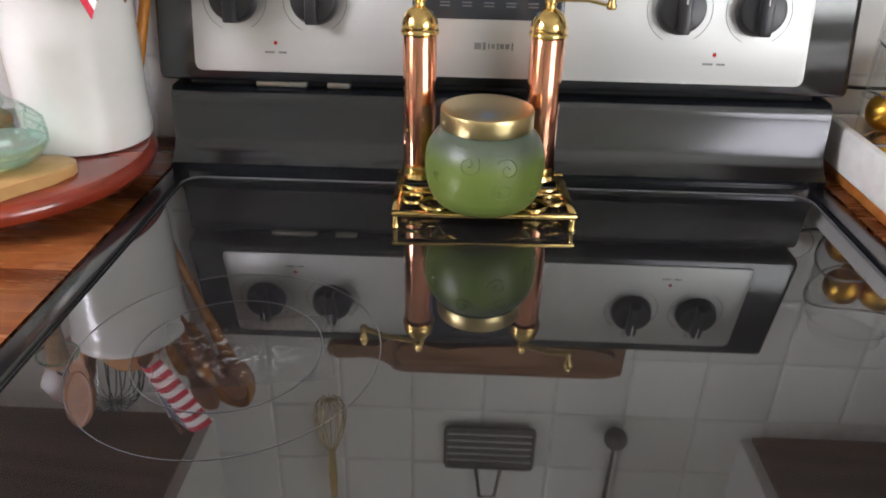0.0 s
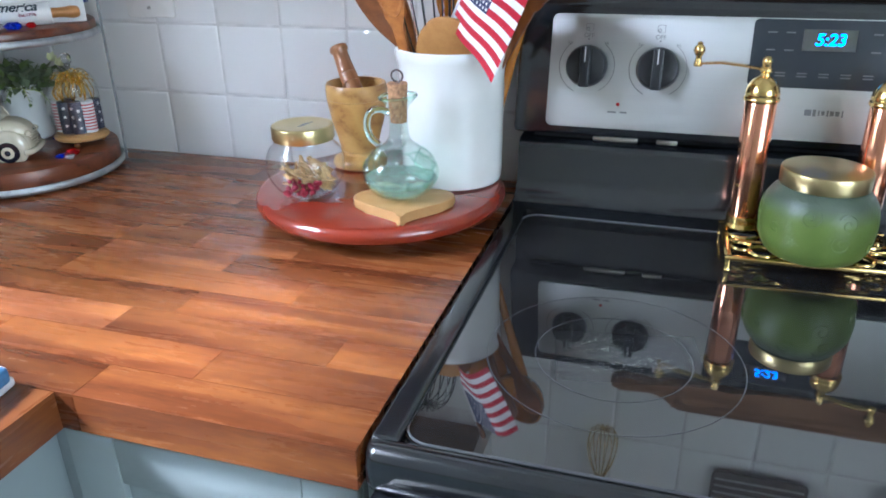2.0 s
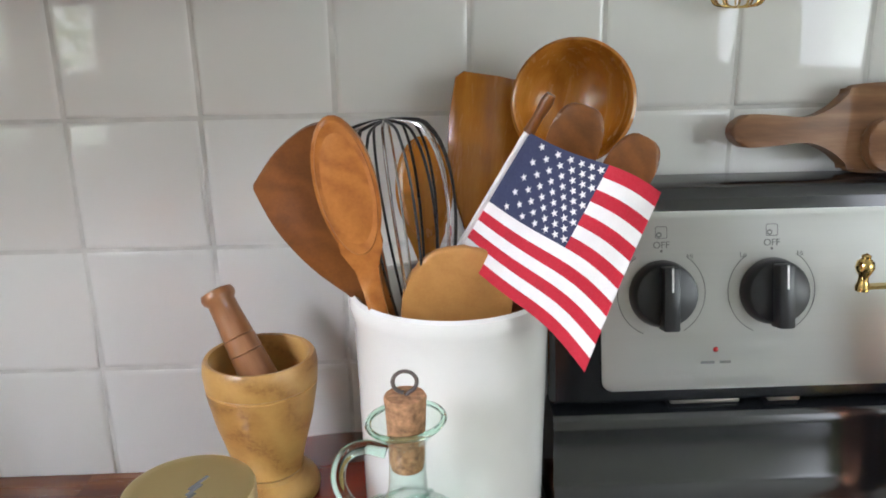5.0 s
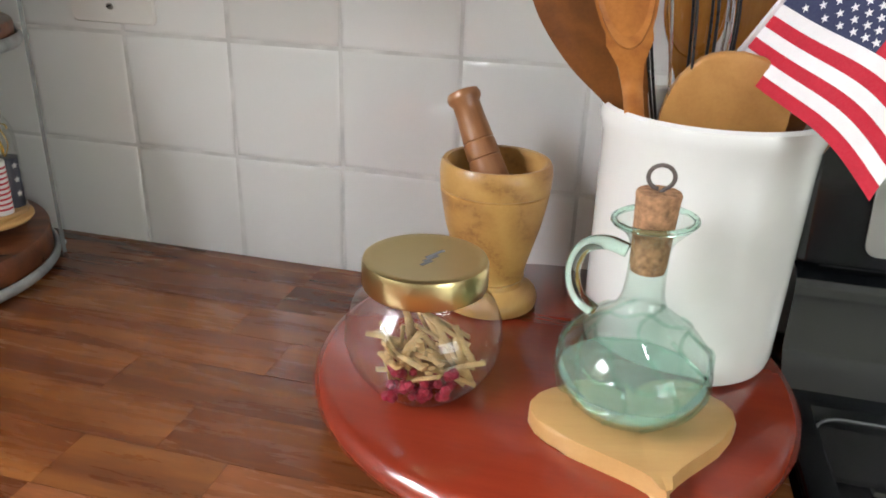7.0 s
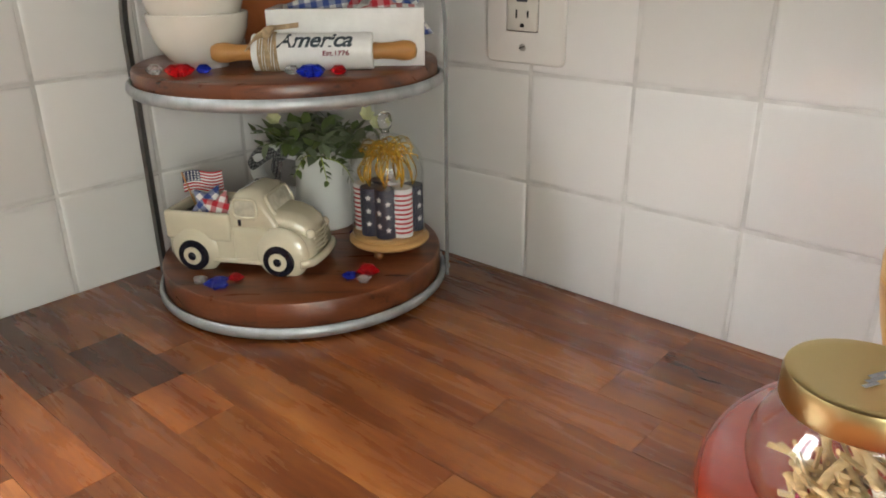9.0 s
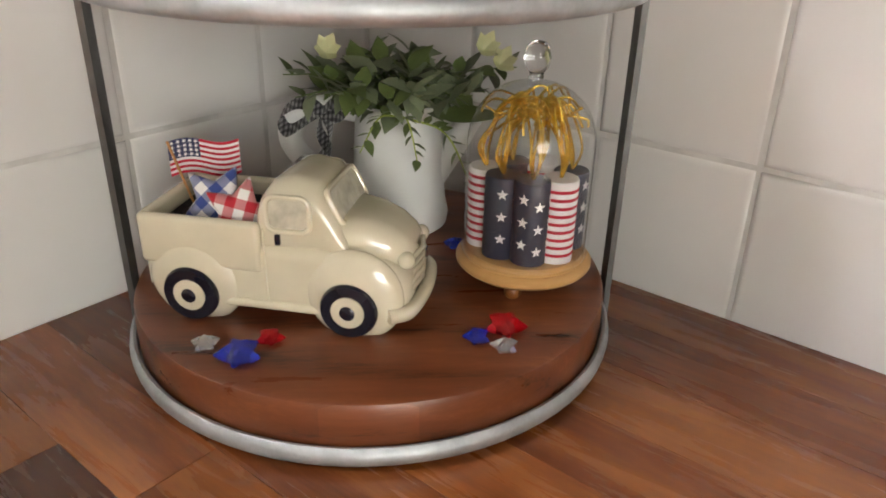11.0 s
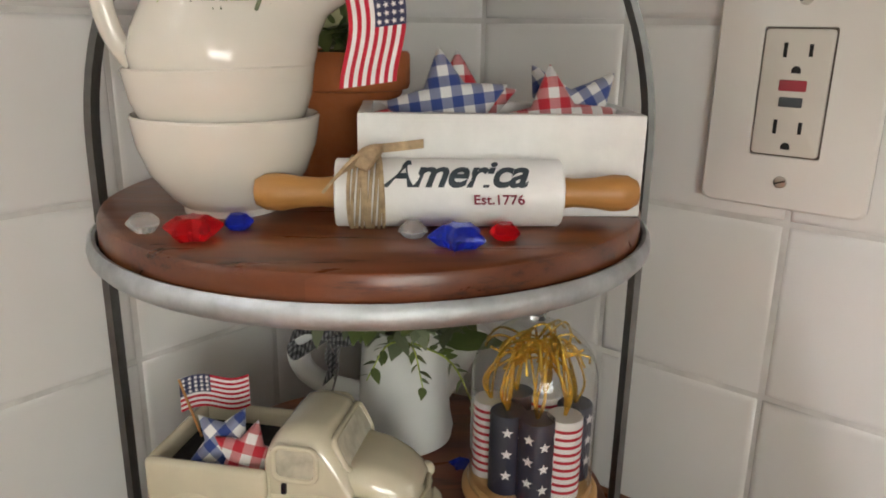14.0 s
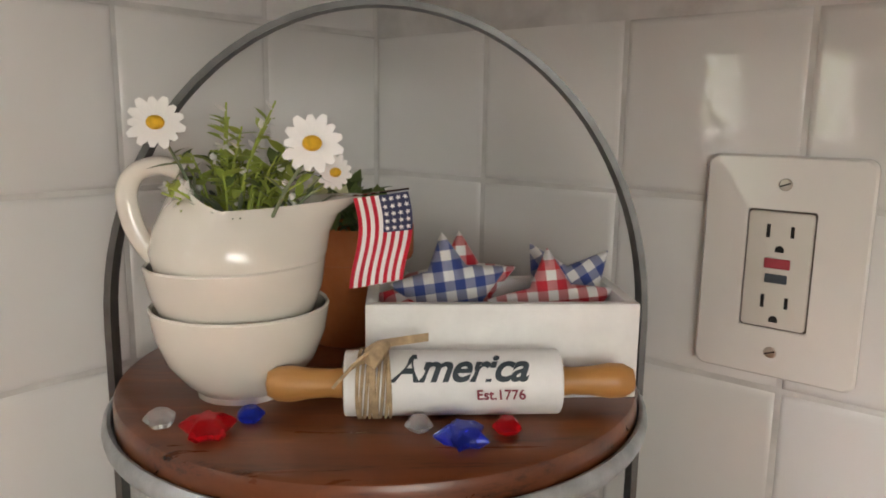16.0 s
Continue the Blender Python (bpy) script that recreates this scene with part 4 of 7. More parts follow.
for k in range(96):
    a, r = rng_j.uniform(0, 6.28), 0.036 * math.sqrt(rng_j.random())
    z = 0.010 + rng_j.random() * 0.022
    L = rng_j.uniform(0.020, 0.036)
    base = Vector((r * math.cos(a) * 0.75, r * math.sin(a) * 0.75, z))
    d = Vector((-0.5 + rng_j.uniform(-0.6, 0.6), rng_j.uniform(-0.7, 0.7), rng_j.uniform(-0.2, 0.9))).normalized()
    if k < 58:
        pts = [base - d * L * 0.5, base + Vector((0, 0, 0.001)), base + d * L * 0.5 + Vector((0.002, 0.001, 0))]
        pts = [Vector((p.x, p.y, max(0.005, min(p.z, 0.045)))) for p in pts]
        pts = [Vector((p.x * min(1, 0.039 / max(1e-6, math.hypot(p.x, p.y))), p.y * min(1, 0.039 / max(1e-6, math.hypot(p.x, p.y))), p.z)) for p in pts]
        part("peel_strip", tube(pts, 0.0026, 6, flat=0.45), M["bread"], jar)
    else:
        bm = bmesh.new()
        bmesh.ops.create_icosphere(bm, subdivisions=1, radius=rng_j.uniform(0.0026, 0.0042))
        part("berry", bm, M["berry"], jar, "", pose(rng_j.uniform(-0.014, 0.024), -0.022 + rng_j.uniform(-0.011, 0.012), 0.008 + rng_j.random() * 0.016, 30 * k, 20 * k, 0))

# heart board with the bottle
def heart_outline(w, n=40):
    out = []
    for k in range(n):
        t = 2 * math.pi * k / n
        x = 16 * math.sin(t) ** 3
        y = 13 * math.cos(t) - 5 * math.cos(2 * t) - 2 * math.cos(3 * t) - math.cos(4 * t)
        out.append((x * w / 32, 0.86 * y * w / 32))
    return out[::-1]


HEART_TOP = SUSAN_TOP + 0.012
solo("heart_board", prism(heart_outline(0.125), 0.0, 0.012, 0.0025), M["bamboo"], pose(-0.0880, -0.2470, SUSAN_TOP, 0, 0, 16), "small heart-shaped bamboo board under the bottle", "board")
BOTTLE = (-0.0955, -0.2330)
bot = thing("oil_bottle", pose(BOTTLE[0], BOTTLE[1], HEART_TOP) @ Matrix.Diagonal((1.10, 1.10, 1.06, 1)), "pale green embossed glass bottle with a cork stopper", "bottle")
bp = [(0.018, 0.001), (0.024, 0.002), (0.031, 0.007), (0.0375, 0.016), (0.0410, 0.026), (0.0400, 0.036), (0.0340, 0.047), (0.0240, 0.056), (0.0150, 0.063), (0.0112, 0.070), (0.0100, 0.080), (0.0098, 0.094), (0.0108, 0.102), (0.0150, 0.108), (0.0192, 0.1125), (0.0200, 0.1145)]
inner = [(r - 0.0022, z + 0.0004) for r, z in bp[::-1]]
part("bottle_body", lathe([(0, 0.001)] + smooth_curve(bp, 3), 56), M["green_glass"], bot, "pale green embossed glass")
# pressed lattice on the belly
for k in range(10):
    a = 2 * math.pi * k / 10
    pts = [((r + 0.0002) * math.cos(a + 0.25 * math.sin((z - 0.01) * 90)), (r + 0.0002) * math.sin(a + 0.25 * math.sin((z - 0.01) * 90)), z) for r, z in smooth_curve(bp[2:8], 3)]
    part("raised_rib", tube(pts, 0.0012, 6), M["green_glass"], bot)
for zz, rr in ((0.020, 0.0398), (0.038, 0.0395)):
    pts = [((rr + 0.0005 * math.sin(9 * a)) * math.cos(a), (rr + 0.0005 * math.sin(9 * a)) * math.sin(a), zz + 0.002 * math.sin(10 * a)) for a in np.linspace(0, 2 * math.pi, 73)]
    part("raised_band", tube(pts, 0.0012, 6), M["green_glass"], bot)
part("oil", lathe([(0, 0.003), (0.023, 0.004), (0.030, 0.009), (0.0358, 0.016), (0.0388, 0.0225), (0.0, 0.0226)], 48), M["green_liquid"], bot, "pale green oil")
lip = [(0.0198 * math.cos(a), 0.0198 * math.sin(a), 0.1145 + 0.0015 * math.cos(a)) for a in np.linspace(0, 2 * math.pi, 41)]
part("lip", tube(lip, 0.0017, 8), M["bottle_glass"], bot, "thick green rolled lip")
hd = smooth_curve([(-0.011, 0, 0.096), (-0.022, 0, 0.099), (-0.033, 0, 0.094), (-0.037, 0, 0.080), (-0.033, 0, 0.066), (-0.024, 0, 0.058)], 6)
part("handle", tube(hd, 0.0040, 12), M["bottle_glass"], bot, "curled glass handle")
part("cork", lathe([(0, 0.086), (0.0085, 0.086), (0.0092, 0.090), (0.0108, 0.125), (0.0112, 0.128), (0.0105, 0.1295), (0, 0.1295)], 32), M["cork"], bot, "brown cork stopper")
rg = [(0.0062 * math.cos(a), 0, 0.137 + 0.0062 * math.sin(a)) for a in np.linspace(-1.4, 4.6, 25)]
part("ring", tube([(0, 0, 0.1285)] + rg[1:], 0.0011, 8), M["brown_hanging"], bot, "rusty wire ring")

# ---- utensils in the crock ----
def aim(base, top, face=(0, -1, 0), spin=0.0):
    """A pose with local y from base to top and local z towards face."""
    b, t = Vector(base), Vector(top)
    y = (t - b).normalized()
    z = Vector(face)
    z = (z - y * z.dot(y)).normalized()
    x = y.cross(z)
    m = Matrix((x, y, z)).transposed().to_4x4()
    return Matrix.Translation(b) @ m @ pose(0, 0, 0, 0, spin, 0)


def paddle_outline(length, handle_w, head_w, head_l, n=14, point=1.0):
    """Half by half: a handle that swells into a rounded head at the top."""
    right = [(handle_w / 2, 0.0), (handle_w / 2, length - head_l * 1.25), (handle_w * 0.62, length - head_l * 1.08)]
    for k in range(1, n):
        a = radians(-68 + 158 * k / n)
        right.append((head_w / 2 * max(0.0, math.cos(a)) ** point, length - head_l / 2 + head_l / 2 * math.sin(a)))
    return right + [(0, length)] + [(-x, y) for x, y in right[::-1]]


def wooden_spoon(name, base, top, handle_w, head_w, head_l, mat, label, thick=0.006, dish=0.0, spin=0.0, category="spoon", point=1.0):
    L = (Vector(top) - Vector(base)).length
    bm = prism(paddle_outline(L, handle_w, head_w, head_l, point=point), -thick / 2, thick / 2, thick * 0.42, seg=3)
    sp = thing(name, aim(base, top, spin=spin), label, category, "utensils in the crock")
    part("blade", bm, mat, sp, angle=70)
    if dish:
        bowl = lathe([(0, -0.002), (0.55, -0.0012), (0.85, 0.0), (1.0, 0.0016), (1.03, 0.0), (0.95, -0.004), (0.5, -0.0085), (0, -0.0095)], 32)
        for v in bowl.verts:
            v.co = Vector((v.co.x * head_w * 0.44, v.co.y * head_l * 0.46, v.co.z * dish))
        part("bowl", bowl, mat, sp, "", pose(0, L - head_l / 2, thick / 2))
    return sp


wooden_spoon("wooden_spoon", (-0.092, -0.145, 1.02), (-0.1370, -0.169, 1.263), 0.012, 0.038, 0.092, M["red_wood"], "long reddish cherry wood spoon", 0.008, 0.6)
wooden_spoon("wooden_spatula", (-0.078, -0.128, 1.00), (-0.056, -0.157, 1.177), 0.016, 0.074, 0.088, M["light_wood"], "pale beech wood spatula with a rounded end", 0.006, spin=6, category="spatula", point=0.75)
wooden_spoon("wooden_spoon", (-0.078, -0.100, 1.00), (-0.081, -0.045, 1.234), 0.011, 0.044, 0.080, M["orange_wood"], "dark orange varnished wooden spoon", 0.007, 1.0)
# wide curved scraper that leans out to the side
sc = thing("wooden_scraper", aim((-0.094, -0.120, 1.062), (-0.150, -0.150, 1.275)), "broad brown wooden scraper with a curved blade", "scraper", "utensils in the crock")
out = smooth_curve([(-0.007, 0.0), (-0.008, 0.060), (-0.018, 0.082), (-0.036, 0.110), (-0.049, 0.142), (-0.054, 0.174)], 5) + smooth_curve([(-0.0530, 0.177), (-0.034, 0.192), (-0.012, 0.202), (0.004, 0.203)], 5) + smooth_curve([(0.008, 0.196), (0.012, 0.150), (0.012, 0.110), (0.008, 0.070), (0.007, 0.0)], 5)
part("blade", prism(out[::-1], -0.003, 0.003, 0.0014, seg=2), M["brown_wood"], sc, angle=70)
# square turner with slots of grain
tn = thing("wooden_turner", aim((-0.045, -0.090, 1.035), (-0.022, -0.030, 1.287)), "orange striped wooden turner with a square end", "turner", "utensils in the crock")
out = [(-0.006, 0.0), (0.006, 0.0), (0.008, 0.12), (0.016, 0.145), (0.024, 0.172), (0.0275, 0.205), (0.0275, 0.236), (0.022, 0.246), (0.0, 0.249), (-0.022, 0.251), (-0.0275, 0.246), (-0.030, 0.215), (-0.029, 0.180), (-0.022, 0.150), (-0.009, 0.12)]
part("blade", prism([(1.15 * x, y) for x, y in out], -0.0035, 0.0035, 0.0016), M["orange_wood"], tn, angle=70)
# deep ladle, its bowl open towards the room
ld = thing("wooden_ladle", aim((-0.022, -0.092, 1.02), (0.031, -0.066, 1.258), (-0.42, -1.0, 0.10)), "large varnished orange wooden ladle", "ladle", "utensils in the crock")
Ll = (Vector((0.031, -0.066, 1.258)) - Vector((-0.022, -0.092, 1.02))).length
part("bowl", lathe([(0, -0.026), (0.018, -0.0245), (0.033, -0.017), (0.042, -0.004), (0.0455, 0.008), (0.0455, 0.011), (0.0435, 0.0125), (0.0415, 0.011), (0.038, -0.001), (0.029, -0.0125), (0.016, -0.0190), (0, -0.0205)], 48), M["orange_wood"], ld, "", pose(0, Ll, 0))
part("handle", tube([(0, 0, -0.012), (0, 0.10, -0.013), (0, Ll - 0.030, -0.017)], [0.006, 0.006, 0.009], 12), M["orange_wood"], ld)
for bx, tx, tz, w in ((-0.012, 0.026, 1.262, 0.036), (0.000, 0.068, 1.240, 0.034)):
    wooden_spoon("salad_server", (-0.042, -0.120, 1.04), (tx, -0.126, tz), 0.012, w, 0.052, M["brown_wood"], "flat dark brown wooden salad server", 0.006, spin=-14, category="server", point=0.6)

# balloon whisk with black loops
wk = thing("balloon_whisk", aim((-0.080, -0.122, 1.03), (-0.1060, -0.128, 1.255)), "balloon whisk with black and steel wire loops", "whisk", "utensils in the crock")
Lw = (Vector((-0.1060, -0.128, 1.255)) - Vector((-0.080, -0.122, 1.03))).length


def whisk_loops(parent, L, r, n, start, mats, wire=0.0011):
    for k in range(n):
        a = math.pi * k / n + 0.2
        pts = []
        for q in np.linspace(-1, 1, 25):
            s = abs(q)
            rad = r * math.sin(math.pi * min(1.0, (1 - s) * 0.5 + 0.0) ** 0.78) if s < 1 else 0.0
            hh = L - (L - start) * s ** 1.7
            rad = r * (1 - (1 - s) ** 2.0) ** 0.5 * (1 - s ** 3.2) + 0.004
            pts.append((math.copysign(rad, q) * math.cos(a) if abs(q) > 1e-6 else 0.0, hh, math.copysign(rad, q) * math.sin(a) if abs(q) > 1e-6 else 0.0))
        part("wire_loop", tube(smooth_curve(pts, 2), wire, 6), mats[k % len(mats)], parent)


whisk_loops(wk, Lw, 0.046, 9, 0.045, [M["black_wire"], M["white_wire"], M["black_wire"]], 0.0010)
part("handle", tube([(0, 0, 0), (0, 0.05, 0)], 0.008, 14), M["white_wire"], wk)

# ---- flags ----
def flag_cloth(parent, P, canton_cols, cols, stars, star_size, canton_side=-1.0):
    """Thirteen stripes and a canton on the sheet P(s along the fly, t down the hoist)."""
    def normal(s, t):
        a = Vector(P(min(1, s + 0.01), t)) - Vector(P(max(0, s - 0.01), t))
        b = Vector(P(s, min(1, t + 0.01))) - Vector(P(s, max(0, t - 0.01)))
        return a.cross(b).normalized()
    bm = bmesh.new()
    for side in (1, -1):
        grid = [[bm.verts.new(Vector(P(c / cols, r / 26)) + normal(c / cols, r / 26) * 0.00025 * side) for c in range(cols + 1)] for r in range(27)]
        for r in range(26):
            for c in range(cols):
                f = bm.faces.new((grid[r][c], grid[r][c + 1], grid[r + 1][c + 1], grid[r + 1][c]))
                f.material_index = 2 if (r < 14 and c < canton_cols) else (0 if (r // 2) % 2 == 0 else 1)
    part("cloth", bm, [M["flag_red"], M["flag_white"], M["flag_blue"]], parent, "red and white stripes with a navy canton", angle=80)
    bm = bmesh.new()
    sw = canton_cols / cols
    for s, t in stars:
        s0, t0 = s * sw, t * 7 / 13
        n = normal(s0, t0)
        c = Vector(P(s0, t0)) + n * 0.0006 * canton_side
        du = (Vector(P(s0 + 0.02, t0)) - Vector(P(s0, t0))).normalized()
        dv = n.cross(du)
        c0 = bm.verts.new(c)
        ring = [bm.verts.new(c + du * x + dv * y) for x, y in star_points(star_size)]
        for k in range(len(ring)):
            bm.faces.new((c0, ring[k], ring[(k + 1) % len(ring)]))
    ob = part("star_print", bm, M["flag_white"], parent, "rows of small white stars", smooth=False)
    ob["kind"] = "stuff"


STARS50 = [((2 * c + 1 + (r % 2)) / 12, (r + 0.75) / 9.5) for r in range(9) for c in range(6 - r % 2)]
STARS20 = [((c + 0.6) / 5.2, (r + 0.6) / 4.2) for r in range(4) for c in range(5)]
fA, fB, fC, fD = (Vector(p) for p in ((-0.016, -0.160, 1.249), (-0.060, -0.134, 1.165), (0.0545, -0.203, 1.218), (0.0110, -0.214, 1.113)))


def big_flag(s, t):
    g = s ** 0.62
    p = fA.lerp(fB, t).lerp(fC.lerp(fD, t), g)
    p.y += 0.005 * math.sin(7 * g + 2.2 * t) * g - 0.013 * math.sin(math.pi * g)
    p.z += 0.008 * math.sin(math.pi * g) * (0.3 + 0.7 * t) - 0.002 * math.sin(2 * math.pi * g)
    return p


fl = thing("stick_flag", pose(0, 0, 0), "small striped cotton flag on a wooden stick in the crock", "flag", "small flags")
flag_cloth(fl, big_flag, 8, 20, STARS50, 0.0026)
d = (fB - fA).normalized()
part("stick", tube([fA - d * 0.026 + Vector((0, 0.003, 0)), fA + Vector((0, 0.003, 0)), fB + Vector((0, 0.004, 0)), fB + d * 0.075 + Vector((0, 0.030, 0))], 0.0022, 10), M["light_wood"], fl)
part("finial", tube([fA - d * 0.027 + Vector((0, 0.003, 0)), fA - d * 0.022 + Vector((0, 0.003, 0)), fA - d * 0.010 + Vector((0, 0.003, 0)), fA + Vector((0, 0.003, 0))], [0.0030, 0.0042, 0.0032, 0.0040], 12), M["brown_wood"], fl)
part("sleeve", tube([fA + Vector((-0.001, 0.002, 0)), fB + Vector((-0.001, 0.002, 0))], 0.0032, 10, flat=0.7), M["flag_white"], fl, "white hoist sleeve")

# ---- boards on top of the backguard, tools on the wall ----
bd = thing("cutting_board", pose(0.166, -0.020, 1.2285, 90 - 7, 0, 0), "brown acacia board with a rounded handle on the range", "board")
out = smooth_curve([(0.0, 0.002), (0.010, 0.0125), (0.030, 0.013), (0.062, 0.0105), (0.082, 0.018), (0.097, 0.030), (0.116, 0.0365), (0.26, 0.0365), (0.40, 0.036), (0.428, 0.026)], 5)
part("slab", prism([(x, -y * 0.97) for x, y in out] + [(x, y) for x, y in out[::-1]], -0.008, 0.008, 0.003), M["acacia"], bd, angle=70)
bd2 = thing("cutting_board", pose(0.268, -0.040, 1.2180, 90 - 9, 0, 0), "pale oval wooden board leaning on a larger one", "board")
out = smooth_curve([(0.0, 0.0), (0.004, 0.014), (0.020, 0.022), (0.045, 0.020), (0.070, 0.014), (0.10, 0.019), (0.16, 0.0245), (0.25, 0.0245), (0.30, 0.016), (0.31, 0.0)], 5)
part("slab", prism([(x, -y) for x, y in out[:-1]] + [(x, y) for x, y in out[::-1][:-1]], -0.006, 0.006, 0.0025), M["acacia"], bd2, angle=70)

hw = thing("hanging_whisk", aim((0.163, -0.030, 1.52), (0.163, -0.024, 1.3235)), "small gold wire whisk hanging on the tiles", "whisk")
whisk_loops(hw, 0.196, 0.026, 6, 0.095, [M["brass"]], 0.0009)
part("handle", tube([(0, 0.0, 0), (0, 0.04, 0), (0, 0.095, 0)], [0.005, 0.007, 0.005], 12), M["brass"], hw)
hg = thing("hanging_grater", pose(0.410, -0.012, 1.42, 90, 0, 0), "dark slotted iron grater hanging on the tiles", "grater")
fr_ = [(x, y, 0) for x, y in round_rect(0.138, 0.082, 0.006, 2)]
part("frame", tube(fr_ + fr_[:1], 0.003, 8), M["brown_hanging"], hg)
for k in range(6):
    part("slat", box(-0.068, 0.068, -0.034 + 0.0135 * k - 0.004, -0.034 + 0.0135 * k + 0.004, -0.001, 0.001), M["brown_hanging"], hg)
part("handle", tube([(-0.02, 0.04, 0), (-0.012, 0.10, 0.004), (0.012, 0.10, 0.004), (0.02, 0.04, 0)], 0.003, 8), M["brown_hanging"], hg)
hl = thing("hanging_ladle", pose(0.602, -0.022, 1.380, 0, 0, 0), "small dark iron ladle hanging on the tiles", "ladle")
bm = bmesh.new()
bmesh.ops.create_uvsphere(bm, u_segments=24, v_segments=14, radius=0.018)
part("bowl", bm, M["brown_hanging"], hl)
part("handle", tube([(0, 0.004, 0.014), (0.002, 0.012, 0.06), (0, 0.013, 0.16)], [0.004, 0.0045, 0.006], 10, flat=0.6), M["brown_hanging"], hl)

# ---- pepper mills and candle on their brass trivet ----
TRI = GLASS_TOP + 0.0185
tv = thing("brass_trivet", pose(0.375, -0.178, GLASS_TOP, 0, 0, 2), "openwork polished brass trivet on the glass cooktop", "trivet")
TW, TD = 0.184, 0.114
for y in (-TD / 2 + 0.004, TD / 2 - 0.004):
    part("rail", box(-TW / 2, TW / 2, y - 0.004, y + 0.004, 0.0135, 0.0180, 0.0012), M["brass"], tv)
for x in (-TW / 2 + 0.004, TW / 2 - 0.004):
    part("rail", box(x - 0.004, x + 0.004, -TD / 2 + 0.008, TD / 2 - 0.008, 0.0135, 0.0180, 0.0012), M["brass"], tv)
for sx in (-1, 1):
    for sy in (-1, 1):
        part("foot", lathe([(0, 0), (0.0035, 0), (0.0042, 0.002), (0.003, 0.005), (0.0032, 0.0140), (0, 0.0140)], 16), M["brass"], tv, "", pose(sx * (TW / 2 - 0.004), sy * (TD / 2 - 0.004), 0))
    ring = [(sx * 0.066 + 0.0195 * math.cos(a), 0.026 + 0.0195 * math.sin(a), 0.0160) for a in np.linspace(0, 2 * math.pi, 33)]
    part("scroll", tube(ring, 0.0026, 8), M["brass"], tv)
    for k, (cx, cy, r) in enumerate(((0.050, -0.030, 0.014), (0.072, -0.018, 0.011), (0.028, 0.018, 0.013), (0.030, -0.016, 0.010))):
        ring = [(sx * cx + r * math.cos(a), cy + r * math.sin(a), 0.0160) for a in np.linspace(0, 2 * math.pi, 25)]
        part("scroll", tube(ring, 0.0023, 8), M["brass"], tv)
part("cross_bar", box(-TW / 2 + 0.008, TW / 2 - 0.008, -0.004, 0.002, 0.0140, 0.0175, 0.001), M["brass"], tv)
part("plate", prism(round_rect(0.088, 0.090, 0.03), 0.0138, 0.0172, 0.0008), M["brass"], tv, "", pose(0, -0.004, 0))


def pepper_mill(x, y, arm_to, label):
    """A tall copper tube with brass foot, dome and crank."""
    ml = thing("pepper_mill", pose(x, y, TRI - 0.0005), label, "mill", "pepper mills")
    part("foot", lathe([(0, 0), (0.0185, 0), (0.0200, 0.0025), (0.0190, 0.006), (0.0182, 0.008), (0.0190, 0.011), (0.0180, 0.016), (0, 0.016)], 40), M["brass"], ml, "brass foot")
    part("tube", lathe([(0, 0.016), (0.0170, 0.016), (0.0174, 0.018), (0.0172, 0.152), (0.0165, 0.153), (0, 0.153)], 48), M["copper"], ml, "polished copper tube")
    part("dome", lathe([(0, 0.153), (0.0190, 0.153), (0.0198, 0.155), (0.0190, 0.1575), (0.0180, 0.159), (0.0188, 0.1605), (0.0182, 0.164), (0.0165, 0.170), (0.0130, 0.1755), (0.0080, 0.179), (0.0055, 0.1805), (0.0052, 0.184), (0.0068, 0.186), (0.0066, 0.189),
                        (0.0045, 0.1905), (0.0048, 0.193), (0.0056, 0.196), (0.0050, 0.199), (0.0030, 0.2015), (0, 0.2025)], 40), M["brass"], ml, "domed brass lid with a finial")
    ax, ay = arm_to
    mid = Vector((ax, ay, 0)) * 0.5
    cr = part("crank", bar([(0, 0, 0.1875), (mid.x * 0.6, mid.y * 0.6, 0.1895), (mid.x * 1.3, mid.y * 1.3, 0.1905), (ax, ay, 0.187)], 0.0075, 0.0024, (-ay, ax, 0.0001)), M["brass"], ml, "flat brass crank arm")
    part("crank_knob", lathe([(0, -0.005), (0.0045, -0.005), (0.0050, -0.002), (0.0036, 0.002), (0.0034, 0.006), (0.0052, 0.009), (0.0066, 0.0125), (0.0058, 0.017), (0.0030, 0.0195), (0.0034, 0.0215), (0, 0.0235)], 24), M["brass"], cr, "", pose(ax, ay, 0.189))
    part("rivet", lathe([(0, 0.0015), (0.0016, 0.001), (0.002, 0), (0, 0)], 10), M["brass"], ml, "", pose(-0.0125, -0.0122, 0.055, 90, 0, -45))


pepper_mill(0.3065, -0.140, (-0.072, 0.024), "tall copper pepper mill with a brass crank")
pepper_mill(0.4350, -0.137, (0.056, -0.018), "tall copper salt mill with a brass crank")

CANDLE = (0.3760, -0.200)
cd = thing("candle_jar", pose(CANDLE[0], CANDLE[1], TRI - 0.001), "squat green frosted glass candle with a gold lid", "candle")
cp = [(0.036, 0.0), (0.044, 0.0015), (0.0500, 0.006), (0.0560, 0.017), (0.0588, 0.032), (0.0592, 0.046), (0.0572, 0.060), (0.0510, 0.072), (0.0445, 0.0785), (0.0425, 0.081), (0.0425, 0.088)]
body_p = smooth_curve(cp, 3)
part("jar", lathe([(0, 0)] + body_p + [(0, 0.088)], 64), M["candle"], cd, "green frosted embossed glass")
rc = random.Random(8)


def on_jar(a, h):
    for (r0, z0), (r1, z1) in zip(body_p, body_p[1:]):
        if z0 <= h <= z1 and z1 > z0:
            return (r0 + (r1 - r0) * (h - z0) / (z1 - z0))
    return 0.055


